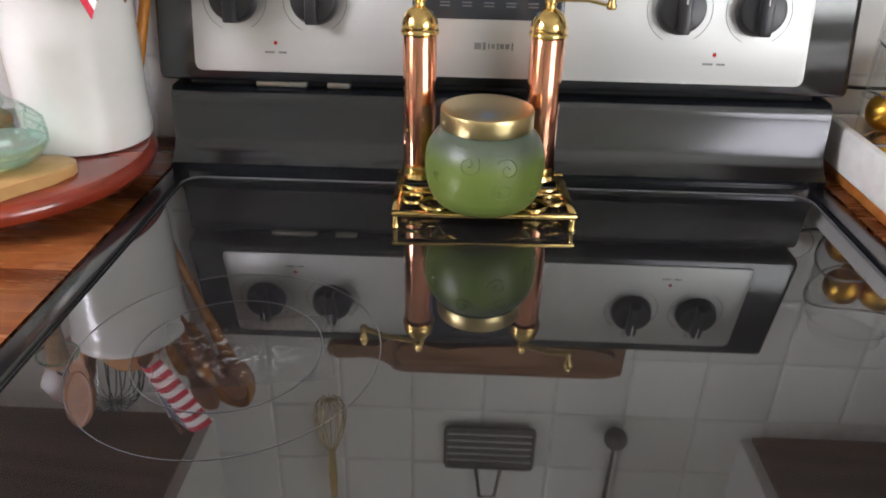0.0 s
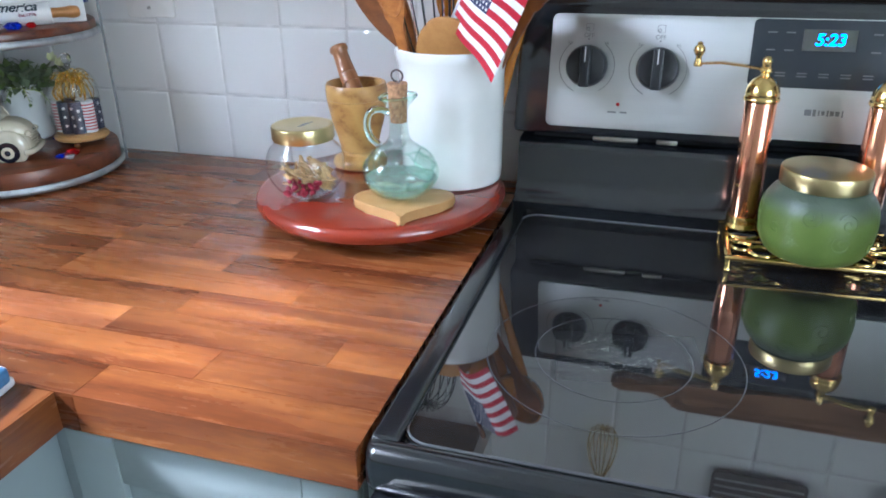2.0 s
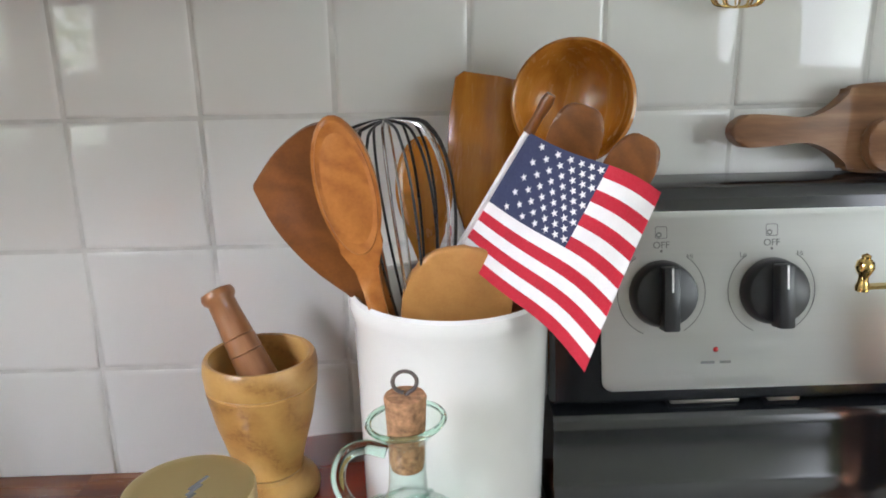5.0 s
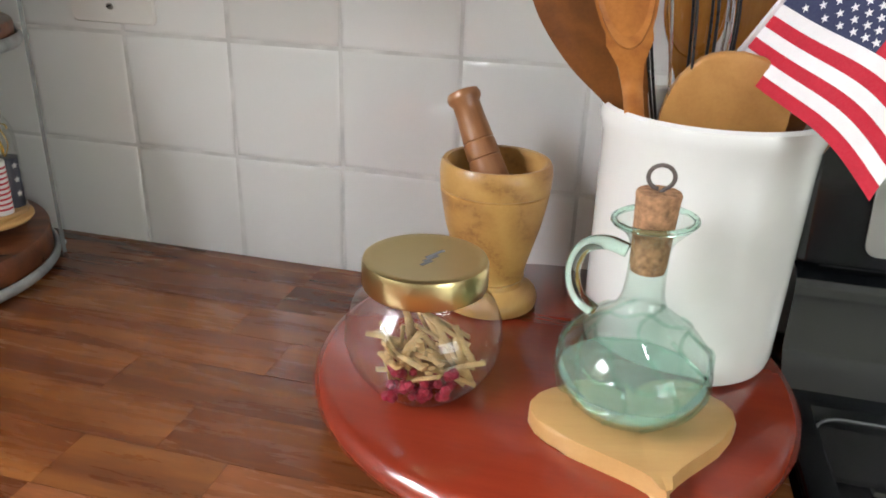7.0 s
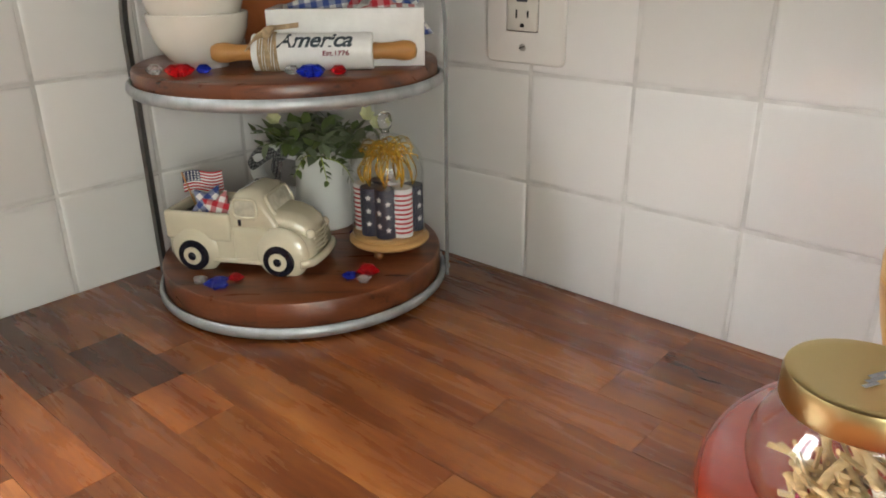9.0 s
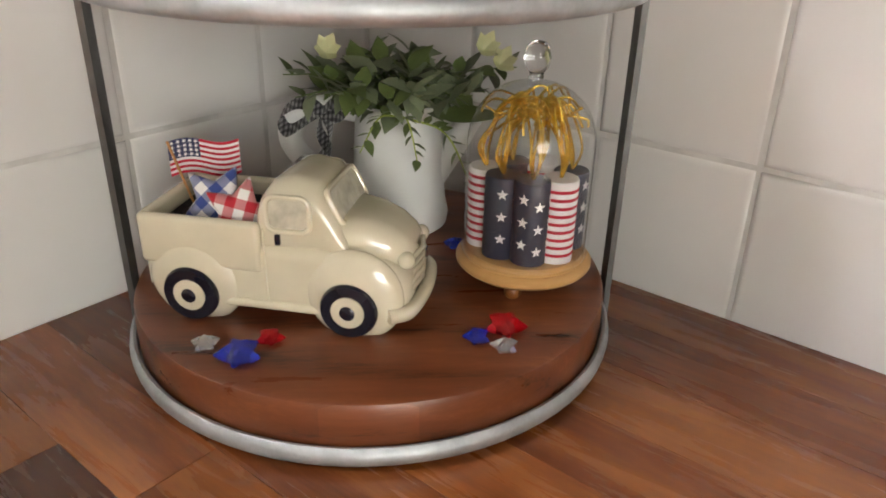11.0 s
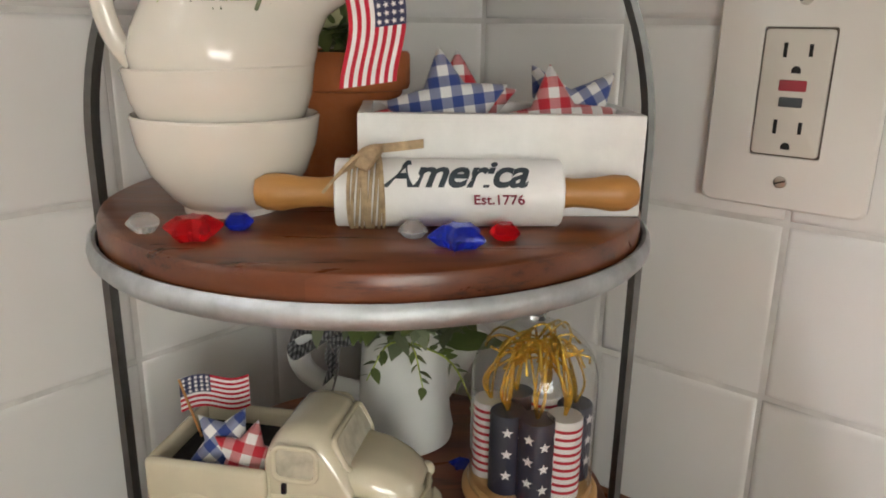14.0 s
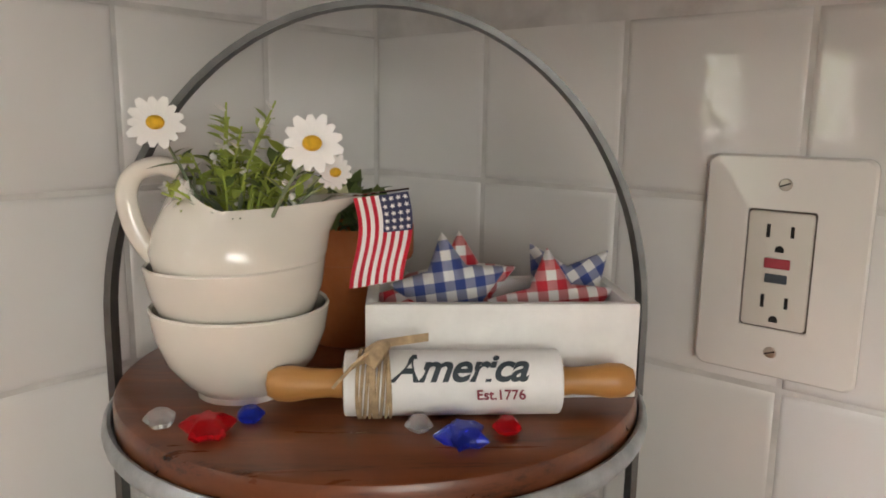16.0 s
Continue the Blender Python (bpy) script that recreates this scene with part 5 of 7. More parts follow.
for k in range(26):
    a0, h0, sz, tw = rc.uniform(0, 6.28), rc.uniform(0.018, 0.062), rc.uniform(0.006, 0.012), rc.choice((-1, 1))
    pts = []
    for q in np.linspace(0, 1, 22):
        th, rr = tw * q * 8.5 + a0 * 3, sz * (1 - 0.82 * q)
        a, h = a0 + rr * math.cos(th) / 0.057, min(0.070, max(0.010, h0 + rr * math.sin(th)))
        r = on_jar(a, h) + 0.0001
        pts.append((r * math.cos(a), r * math.sin(a), h))
    part("scroll_relief", tube(pts, 0.0008, 5), M["candle"], cd)
part("lid", lathe([(0.0440, 0.0815), (0.0450, 0.0810), (0.0455, 0.0825), (0.0455, 0.0960), (0.0448, 0.0980), (0.0430, 0.0988), (0, 0.0988)], 64), M["brass_dull"], cd, "brushed gold metal lid")

# ---- tray and glass of gold ornaments beside the range ----
tr = thing("serving_tray", pose(0.786, -0.235, COUNTER), "white painted tray on a brown wooden base", "tray")
part("base", box(0.002, 0.30, -0.02, 0.225, 0.0, 0.013, 0.003), M["red_wood"], tr, "brown wooden base")
for x0, x1, y0, y1 in ((0.0, 0.010, 0.0, 0.22), (0.29, 0.30, 0.0, 0.22), (0.010, 0.29, 0.0, 0.010), (0.010, 0.29, 0.21, 0.22)):
    part("side", box(x0, x1, y0, y1, 0.0132, 0.062, 0.002), M["white_paint"], tr)
gj = thing("glass_canister", pose(0.850, -0.085, COUNTER + 0.0135), "tall clear glass canister of gold ornaments", "canister")
part("canister_body", lathe([(0, 0.001), (0.045, 0.001), (0.052, 0.006), (0.054, 0.03), (0.054, 0.155), (0.050, 0.168), (0.043, 0.174), (0.043, 0.19)], 40), M["clear_glass"], gj)
ro = random.Random(2)
for k, (bx, by, bz) in enumerate(((-0.026, -0.014, 0.028), (0.020, -0.022, 0.026), (0.0, 0.024, 0.027), (-0.024, 0.012, 0.070), (-0.006, -0.024, 0.072), (0.024, 0.004, 0.072), (-0.025, -0.010, 0.116), (0.010, 0.020, 0.115), (0.016, -0.020, 0.118))):
    bm = bmesh.new()
    bmesh.ops.create_uvsphere(bm, u_segments=20, v_segments=12, radius=0.0225)
    part("gold_ornament", bm, M["gold_fruit"], gj, "gold foil ornament", pose(bx, by, bz, 40 * k, 25 * k, 0))
for k in range(3):
    ring = [(0.056 * math.cos(a), 0.056 * math.sin(a), 0.035 + 0.05 * k + 0.012 * math.sin(2 * a + k)) for a in np.linspace(0, 2 * math.pi, 49)]
    part("wire_band", tube(ring, 0.0015, 6), M["white_wire"], gj)
cordp = smooth_curve([(0.765, -0.030, 1.014), (0.785, -0.016, 1.019), (0.815, -0.012, 1.016), (0.87, -0.010, 1.015)], 5)
solo("power_cord", tube(cordp, 0.0022, 8), M["black_wire"], pose(0, 0, 0), "thin black power cord on the tiled wall", "cord")

# ---- wall outlet ----
ol = thing("wall_outlet", face_y(-0.594, 0.0, 1.2095), "white jumbo outlet plate with a test and reset socket", "outlet")
bm = bmesh.new()
rings = []
for w, h, r, z in ((0.0890, 0.1285, 0.006, 0.0), (0.0890, 0.1285, 0.006, 0.0022), (0.0865, 0.1260, 0.006, 0.0042), (0.0740, 0.1135, 0.006, 0.0050), (0.0420, 0.0740, 0.002, 0.0074), (0.0368, 0.0688, 0.0015, 0.0076), (0.0362, 0.0682, 0.0015, 0.0060)):
    rings.append([bm.verts.new((x, y, z)) for x, y in round_rect(w, h, r, 4)])
for p, q in zip(rings, rings[1:]):
    for k in range(len(p)):
        bm.faces.new((p[k], p[(k + 1) % len(p)], q[(k + 1) % len(q)], q[k]))
bm.faces.new(rings[-1])
part("cover_plate", bm, M["outlet"], ol, "glossy white cover plate", angle=25)
# Dark brown plate; its rim paints the shadow line round the insert.
part("socket_gap_shade", prism(round_rect(0.0362, 0.0682, 0.0015, 3), 0.0061, 0.0066), M["outlet_line"], ol)
so = part("socket", prism(round_rect(0.0345, 0.0664, 0.002, 4), 0.006, 0.0086, 0.0005), M["outlet_almond"], ol, "almond socket insert")
# Socket openings are near-black pads, coloured as the shade inside them.
for sy in (0.0225, -0.0180):
    for sx, hh in ((-0.0062, 0.0076), (0.0066, 0.0064)):
        part("slot", box(sx - 0.0010, sx + 0.0010, sy - hh / 2, sy + hh / 2, 0.0084, 0.00872), M["slot"], so)
    part("ground_hole", prism([(0.0024 * math.cos(a), 0.0024 * math.sin(a)) for a in np.linspace(0, math.pi, 10)] + [(-0.0024, -0.0014), (0.0024, -0.0014)], 0.0084, 0.00874), M["slot"], so, "", pose(0.0005, sy - 0.0105, 0))
part("reset_button", box(-0.0070, 0.0070, 0.0012, 0.0070, 0.0084, 0.0096, 0.0006), M["outlet_red"], so, "red button")
part("test_button", box(-0.0060, 0.0060, -0.0072, -0.0020, 0.0084, 0.0096, 0.0006), M["outlet_dark"], so, "dark button")
for sy in (0.0484, -0.0484):
    sw = part("screw", lathe([(0, 0.0074), (0.0030, 0.0070), (0.0036, 0.0060), (0.0036, 0.0048), (0, 0.0048)], 20), M["nickel"], ol, "nickel screw", pose(0, sy, 0))
    # Shade in the screw's cut is drawn as a near-black bar.
    part("screw_slot", box(-0.0030, 0.0030, -0.0004, 0.0004, 0.0071, 0.0076), M["slot"], sw, "", pose(0, 0, 0, 0, 0, 20))

# ---- two-tier stand ----
TIER1 = 0.9605
TIER2 = 1.1520
st = thing("tiered_stand", stand_pose(-0.003, 0, 0), "two-tier round stand of dark wood and galvanised metal", "stand")
for z, zb in ((TIER1, COUNTER + 0.003), (TIER2, 1.1290)):
    part("tray_rim", lathe([(0, zb), (0.1435, zb), (0.1465, zb + 0.0008), (0.1485, zb + 0.003), (0.1490, zb + 0.006), (0.1483, zb + 0.0095), (0.1463, zb + 0.0115), (0.1445, zb + 0.0110), (0.1440, zb + 0.004), (0, zb + 0.004)], 80), M["zinc"], st, "rolled galvanised metal rim")
    part("wooden_disc", lathe([(0, zb + 0.0045), (0.1417, zb + 0.0045), (0.1430, zb + 0.007), (0.1430, z - 0.0035), (0.1420, z - 0.0012), (0.1395, z), (0, z)], 80), M["stand_wood"], st, "dark acacia wood disc")
RA = 0.1507
arch = [(-RA, 0, COUNTER), (-RA, 0, 1.0), (-RA, 0, 1.1), (-RA, 0, 1.17)] + [(-RA * math.cos(a), 0, 1.1760 + 0.1755 * math.sin(a)) for a in np.linspace(0, math.pi, 41)] + [(RA, 0, 1.17), (RA, 0, 1.1), (RA, 0, 1.0), (RA, 0, COUNTER)]
part("hoop", bar(arch, 0.0125, 0.0036, (0, 1, 0)), M["dark_iron"], st, "dark grey flat iron hoop", angle=30)
for sx in (-1, 1):
    for z in (COUNTER + 0.009, 1.1350):
        part("rivet", lathe([(0, 0.0018), (0.0022, 0.0012), (0.003, 0), (0, 0)], 12), M["zinc"], st, "", pose(sx * (RA + 0.0016), 0, z, 0, sx * 90, 0))


# acrylic stars and stones
def gem(u, v, z, r, colour, turn, round_=False):
    """A cut star with a flat table and pointed arms, or a small nugget."""
    bm = bmesh.new()
    out = star_points(r, r * 0.58) if not round_ else [(r * math.cos(2 * math.pi * k / 10) * (1 if k % 2 else 0.86), r * math.sin(2 * math.pi * k / 10) * (1 if k % 2 else 0.86)) for k in range(10)]
    h = r * (0.72 if not round_ else 1.0)
    lay = []
    for s, zz in ((0.62, 0.0), (1.0, 0.42 * h), (0.96, 0.55 * h), (0.50, h)):
        lay.append([bm.verts.new((x * s, y * s, zz)) for x, y in out])
    for p, q in zip(lay, lay[1:]):
        for k in range(len(out)):
            bm.faces.new((p[k], p[(k + 1) % len(out)], q[(k + 1) % len(out)], q[k]))
    bm.faces.new(lay[0][::-1])
    bm.faces.new(lay[-1])
    word = {"gem_red": "red", "gem_blue": "blue", "gem_clear": "clear"}[colour]
    shape = "nugget" if round_ else "star"
    solo("acrylic_" + shape, bm, M[colour], stand_pose(u, v, z, turn), f"small faceted {word} acrylic {shape} on the stand", "ornament", "acrylic ornaments", smooth=False)


for u, v, r, c, tn_, rd in ((-0.0877, -0.0920, 0.0078, "gem_clear", 10, False), (-0.0684, -0.1040, 0.0125, "gem_blue", 30, False), (-0.0552, -0.0880, 0.0082, "gem_red", 50, False),
                            (0.0526, -0.0903, 0.0080, "gem_blue", 15, False), (0.0690, -0.0815, 0.0122, "gem_red", 40, False), (0.0662, -0.0995, 0.0080, "gem_clear", 5, False), (0.050, 0.024, 0.0080, "gem_blue", 5, False)):
    gem(u, v, TIER1, r, c, tn_, rd)
for u, v, r, c, tn_, rd in ((-0.1027, -0.0845, 0.0078, "gem_clear", 10, True), (-0.0785, -0.0960, 0.0135, "gem_red", 12, False), (-0.0630, -0.0800, 0.0070, "gem_blue", 50, True),
                            (0.0151, -0.0930, 0.0070, "gem_clear", 15, True), (0.0337, -0.1085, 0.0132, "gem_blue", 20, False), (0.0550, -0.0970, 0.0072, "gem_red", 5, True)):
    gem(u, v, TIER2, r, c, tn_, rd)

# ---- lower tier: truck, cloche, jug of leaves ----
tk = thing("ceramic_truck", stand_pose(-0.0490, -0.0370, TIER1, -14.1), "cream pearl-glazed ceramic pickup truck with black tyres", "truck figurine")
PE = M["pearl"]


def loft(sections, n=28):
    """Rounded box sections along x: (x, half width, z low, z high, corner radius)."""
    bm = bmesh.new()
    rows = []
    for x, w, z0, z1, r in sections:
        out = round_rect(2 * w, z1 - z0, min(r, w * 0.98, (z1 - z0) * 0.49), 6)
        rows.append([bm.verts.new((x, px, (z0 + z1) / 2 + py)) for px, py in out])
    for p, q in zip(rows, rows[1:]):
        for k in range(len(p)):
            bm.faces.new((p[k], p[(k + 1) % len(p)], q[(k + 1) % len(q)], q[k]))
    bm.faces.new(rows[0])
    bm.faces.new(rows[-1])
    return bm


part("body", loft([(-0.0715, 0.028, 0.012, 0.040, 0.006), (-0.070, 0.031, 0.010, 0.046, 0.007), (-0.064, 0.033, 0.009, 0.048, 0.007), (-0.02, 0.033, 0.008, 0.047, 0.007), (0.03, 0.033, 0.008, 0.046, 0.008), (0.062, 0.032, 0.009, 0.040, 0.010), (0.071, 0.030, 0.011, 0.034, 0.010), (0.0745, 0.026, 0.013, 0.030, 0.008)]), PE, tk, "", angle=50)
wall_h = 0.0585
for y in (-0.0315, 0.0315):
    part("bed_side", box(-0.0715, -0.003, y - 0.0032, y + 0.0032, 0.030, wall_h, 0.003, 3), PE, tk)
part("tailgate", box(-0.0720, -0.0660, -0.030, 0.030, 0.030, wall_h, 0.003, 3), PE, tk)
# Shade of the hollow bed is put into a near-black floor plate.
part("bed_floor_shade", box(-0.0670, -0.004, -0.029, 0.029, 0.0465, 0.0485), M["slot"], tk, "bed floor painted near-black as shade of the hollow")
part("cab", loft([(-0.0050, 0.0290, 0.040, 0.066, 0.006), (-0.0030, 0.0310, 0.036, 0.072, 0.012), (0.0030, 0.0310, 0.035, 0.0790, 0.014), (0.0140, 0.0300, 0.035, 0.0812, 0.015), (0.0260, 0.0290, 0.035, 0.0785, 0.015), (0.0320, 0.0290, 0.035, 0.070, 0.013), (0.0385, 0.0295, 0.035, 0.057, 0.009), (0.0420, 0.029, 0.035, 0.050, 0.006)]), PE, tk, "", angle=50)
part("hood", loft([(0.033, 0.026, 0.034, 0.0595, 0.010), (0.039, 0.026, 0.034, 0.0600, 0.011), (0.052, 0.0245, 0.032, 0.0585, 0.012), (0.063, 0.022, 0.030, 0.0545, 0.012), (0.0700, 0.019, 0.028, 0.0490, 0.010), (0.0735, 0.015, 0.028, 0.044, 0.007)]), PE, tk, "", angle=50)
for y in (-0.0295, 0.0295):
    for x in (-0.043, 0.043):
        bm = bmesh.new()
        bmesh.ops.create_uvsphere(bm, u_segments=28, v_segments=16, radius=1.0)
        for v in bm.verts:
            v.co = Vector((v.co.x * 0.0270, v.co.y * 0.0092, v.co.z * 0.0265))
        part("fender", bm, PE, tk, "", pose(x + (0.003 if x > 0 else 0), y * 0.99, 0.0205))
    part("running_board", box(-0.030, 0.030, y - 0.0055, y + 0.0055, 0.0085, 0.0135, 0.002, 3), PE, tk)
    s = -1 if y < 0 else 1
    part("side_window", prism(round_rect(0.0215, 0.0165, 0.004, 4), 0, 0.0008, 0.0004), M["recess_pearl"], tk, "window panel with recess shade in its glaze", pose(0.0125, y + s * 0.0008, 0.0640, 90 - 3, 0, 0 if s < 0 else 180))
    ring = [(px, py, 0.0008) for px, py in round_rect(0.0235, 0.0185, 0.005, 4)]
    part("window_frame", tube(ring + ring[:1], 0.0016, 8), PE, tk, "", pose(0.0125, y + s * 0.0009, 0.0640, 90 - 3, 0, 0 if s < 0 else 180))
    part("door_seam", tube([(-0.0010, y + s * 0.0036, 0.056), (-0.0010, y + s * 0.0036, 0.014)], 0.0006, 6), PE, tk)
    part("door_handle", box(0.0055, 0.0085, y + s * 0.0036 - 0.0012, y + s * 0.0036 + 0.0012, 0.0475, 0.0535, 0.0008), M["tyre"], tk, "black painted door handle")
    for x in (-0.043, 0.045):
        wh = part("wheel", lathe([(0, 0.0), (0.0148, 0.0), (0.0156, 0.002), (0.0156, 0.009), (0.0146, 0.0108), (0.0095, 0.0112), (0.0092, 0.0104), (0, 0.0104)], 36), M["tyre"], tk, "glossy black tyre", pose(x, y - s * 0.0005, 0.0156, -s * 90, 0, 0))
        part("hub", lathe([(0, 0.0102), (0.0090, 0.0102), (0.0090, 0.0112), (0.0050, 0.0118), (0.0044, 0.0118), (0, 0.0118)], 28), PE, wh, "cream wheel hub")
        part("hub_cap", lathe([(0, 0.0128), (0.0030, 0.0126), (0.0042, 0.0118), (0, 0.0116)], 20), M["tyre"], wh, "black hub cap")
    bm = bmesh.new()
    bmesh.ops.create_uvsphere(bm, u_segments=18, v_segments=12, radius=0.0048)
    part("headlight", bm, PE, tk, "", pose(0.0715, y * 0.62, 0.0385))
part("windscreen", prism(round_rect(0.044, 0.0175, 0.004, 4), 0, 0.0012, 0.0004), M["recess_pearl"], tk, "windscreen panel with recess shade in its glaze", pose(0.0340, 0, 0.0655, 90 - 27, 0, 90))
ring = [(px, py, 0.0008) for px, py in round_rect(0.046, 0.0195, 0.005, 4)]
part("windscreen_frame", tube(ring + ring[:1], 0.0017, 8), PE, tk, "", pose(0.0340, 0, 0.0655, 90 - 27, 0, 90))
for k in range(5):
    part("grille_bar", tube([(0.0735, -0.015, 0.020 + 0.0045 * k), (0.0762, 0, 0.020 + 0.0045 * k), (0.0735, 0.015, 0.020 + 0.0045 * k)], 0.0015, 8), PE, tk)
part("bumper", tube(smooth_curve([(0.066, -0.036, 0.0135), (0.0755, -0.027, 0.0135), (0.0785, 0, 0.0135), (0.0755, 0.027, 0.0135), (0.066, 0.036, 0.0135)], 5), 0.0042, 10), PE, tk)
mf = thing("mini_flag", pose(0, 0, 0), "tiny metal striped flag standing in the truck bed", "flag", "small flags")


def truck_flag(s, t):
    m = stand_pose(-0.1165 + 0.0380 * s, -0.013 + 0.010 * s + 0.003 * math.sin(5 * s), 1.0440 - 0.0205 * t + 0.0004 * s + 0.0016 * math.sin(6 * s + 0.4))
    return m.translation


flag_cloth(mf, truck_flag, 5, 12, STARS20, 0.0014)
part("stick", tube([stand_pose(-0.1165, -0.013, 1.0450).translation, stand_pose(-0.1060, -0.014, 1.009).translation], 0.0008, 8), M["light_wood"], mf)


def plush_star(name, m, r, mat, label, thick=0.012):
    """A stuffed fabric star with puffed arms."""
    bm = bmesh.new()
    out = []
    pts = star_points(r, r * 0.52)
    for k in range(10):
        a, b = Vector(pts[k]), Vector(pts[(k + 1) % 10])
        out += [a * (0.985 if k % 2 == 0 else 1.0), a.lerp(b, 0.12), a.lerp(b, 0.5), a.lerp(b, 0.88)]
    lay = [[bm.verts.new((p.x, p.y, 0)) for p in out]]
    for s in (1, -1):
        prev = lay[0]
        for sc_, zz in ((0.93, 0.42), (0.78, 0.72), (0.52, 0.92), (0.25, 1.0)):
            ring = [bm.verts.new((p.x * sc_, p.y * sc_, s * zz * thick * (0.62 + 0.38 * (1 - p.length / r)))) for p in out]
            for k in range(len(out)):
                bm.faces.new((prev[k], prev[(k + 1) % len(out)], ring[(k + 1) % len(out)], ring[k]))
            prev = ring
        bm.faces.new(prev)
    return solo(name, bm, mat, m, label, "cushion", "gingham stars", angle=70)


plush_star("gingham_star", stand_pose(-0.0855, -0.040, 1.0195, 0) @ pose(0, 0, 0, 74, 0, 0) @ pose(0, 0, 0, 0, 0, 44), 0.0225, M["blue_check"], "blue checked fabric star in the truck bed", 0.008)
plush_star("gingham_star", stand_pose(-0.0725, -0.050, 1.0165, 0) @ pose(0, 0, 0, 70, 0, 0) @ pose(0, 0, 0, 0, 0, -16), 0.0215, M["red_check"], "red checked fabric star in the truck bed", 0.007)

# cloche over striped rolls
DU, DV = 0.0878, -0.0190
cl = thing("glass_cloche", stand_pose(DU, DV, TIER1) @ Matrix.Diagonal((1, 1, 1.045, 1)), "clear glass cloche on a turned wooden base", "cloche")
part("base", lathe([(0, 0.0095), (0.034, 0.0095), (0.0385, 0.0105), (0.0408, 0.013), (0.0408, 0.0150), (0.0388, 0.0172), (0.0368, 0.0176), (0.0372, 0.0196), (0.0355, 0.0216), (0, 0.0218)], 56), M["bamboo"], cl, "turned wooden base")
for a in (250, 10, 130):
    bm = bmesh.new()
    bmesh.ops.create_uvsphere(bm, u_segments=16, v_segments=10, radius=0.0052)
    part("ball_foot", bm, M["brown_wood"], cl, "", pose(0.029 * math.cos(radians(a)), 0.029 * math.sin(radians(a)), 0.0052))
dome = [(0.0362, 0.0182), (0.0366, 0.030), (0.0366, 0.082)] + [(0.0366 * math.cos(a) ** 0.9, 0.082 + 0.034 * math.sin(a)) for a in np.linspace(0.12, 1.42, 12)] + [(0.0042, 0.1165), (0.0, 0.1172)]
part("dome", lathe(dome, 56), M["clear_glass"], cl, "clear glass dome")
part("knob", lathe([(0, 0.1174), (0.0042, 0.1174), (0.0038, 0.1200), (0.0062, 0.1230), (0.0075, 0.1282), (0.0064, 0.1335), (0.0036, 0.1362), (0, 0.1368)], 32), M["knob_glass"], cl, "solid glass knob")
ring = [(0.0364 * math.cos(a), 0.0364 * math.sin(a), 0.0195) for a in np.linspace(0, 2 * math.pi, 49)]
part("dome_lip", tube(ring, 0.0013, 6), M["clear_glass"], cl)
rb = thing("rolled_ornaments", stand_pose(DU, DV, TIER1 + 0.0218), "navy starred and red striped rolls with gold cords", "ornament")
cords = random.Random(4)
for k, (x, y, kind, hh) in enumerate(((0.0145, -0.0185, "s", 0.0500), (-0.0015, -0.0215, "n", 0.0500), (-0.0165, -0.0120, "n", 0.0500), (-0.0240, 0.0050, "s", 0.0490), (0.0250, 0.0000, "n", 0.0480), (-0.0080, 0.0120, "n", 0.0500), (0.0090, 0.0110, "s", 0.0490))):
    col = M["navy"] if kind == "n" else M["flag_white"]
    roll = part("roll", lathe([(0, 0), (0.0100, 0), (0.0104, 0.0008), (0.0104, hh - 0.0010), (0.0098, hh), (0, hh)], 32), col, rb, "navy roll with white stars" if kind == "n" else "white roll with red rings", pose(x, y, 0))
    if kind == "s":
        for q in range(9):
            part("red_ring", lathe([(0.01035, 0), (0.01055, 0.0003), (0.01055, 0.0018), (0.01035, 0.0021)], 32), M["flag_red"], roll, "", pose(0, 0, 0.0050 + 0.0048 * q))
    else:
        for row in range(3):
            for a in (-150, -100, -50, 0):
                ang = radians(a + 25 * k)
                bm = bmesh.new()
                bm.faces.new([bm.verts.new((px, py, 0)) for px, py in star_points(0.0033)])
                r_ = bmesh.ops.extrude_face_region(bm, geom=list(bm.faces))
                for v in r_["geom"]:
                    if isinstance(v, bmesh.types.BMVert):
                        v.co.z += 0.0003
                part("white_star", bm, M["flag_white"], roll, "", pose(0.01035 * math.cos(ang), 0.01035 * math.sin(ang), 0.010 + 0.0135 * row + (0.004 if a % 100 else 0), 90, 0, a + 25 * k + 90), smooth=False)
    for q in range(5):
        ex, ey = cords.uniform(-0.022, 0.022), cords.uniform(-0.020, 0.020)
        pts = smooth_curve([(x, y, hh - 0.002), (x * 1.05 + cords.uniform(-0.004, 0.004), y * 1.05, hh + 0.014), (x * 0.5 + ex * 0.3, y * 0.5 + ey * 0.2, hh + 0.037 + cords.uniform(-0.008, 0.005)), (ex * 0.8 - x * 0.3, ey * 0.8, hh + cords.uniform(0.030, 0.044)), (ex * 1.1 - x * 0.6, ey * 1.2, hh + cords.uniform(0.022, 0.040))], 5)
        pts = [(px * min(1, 0.031 / max(1e-6, math.hypot(px, py))), py * min(1, 0.031 / max(1e-6, math.hypot(px, py))), pz) for px, py, pz in pts]
        part("gold_cord", tube(pts, 0.0008, 6), M["gold_cord"], rb, "twisted gold cord")


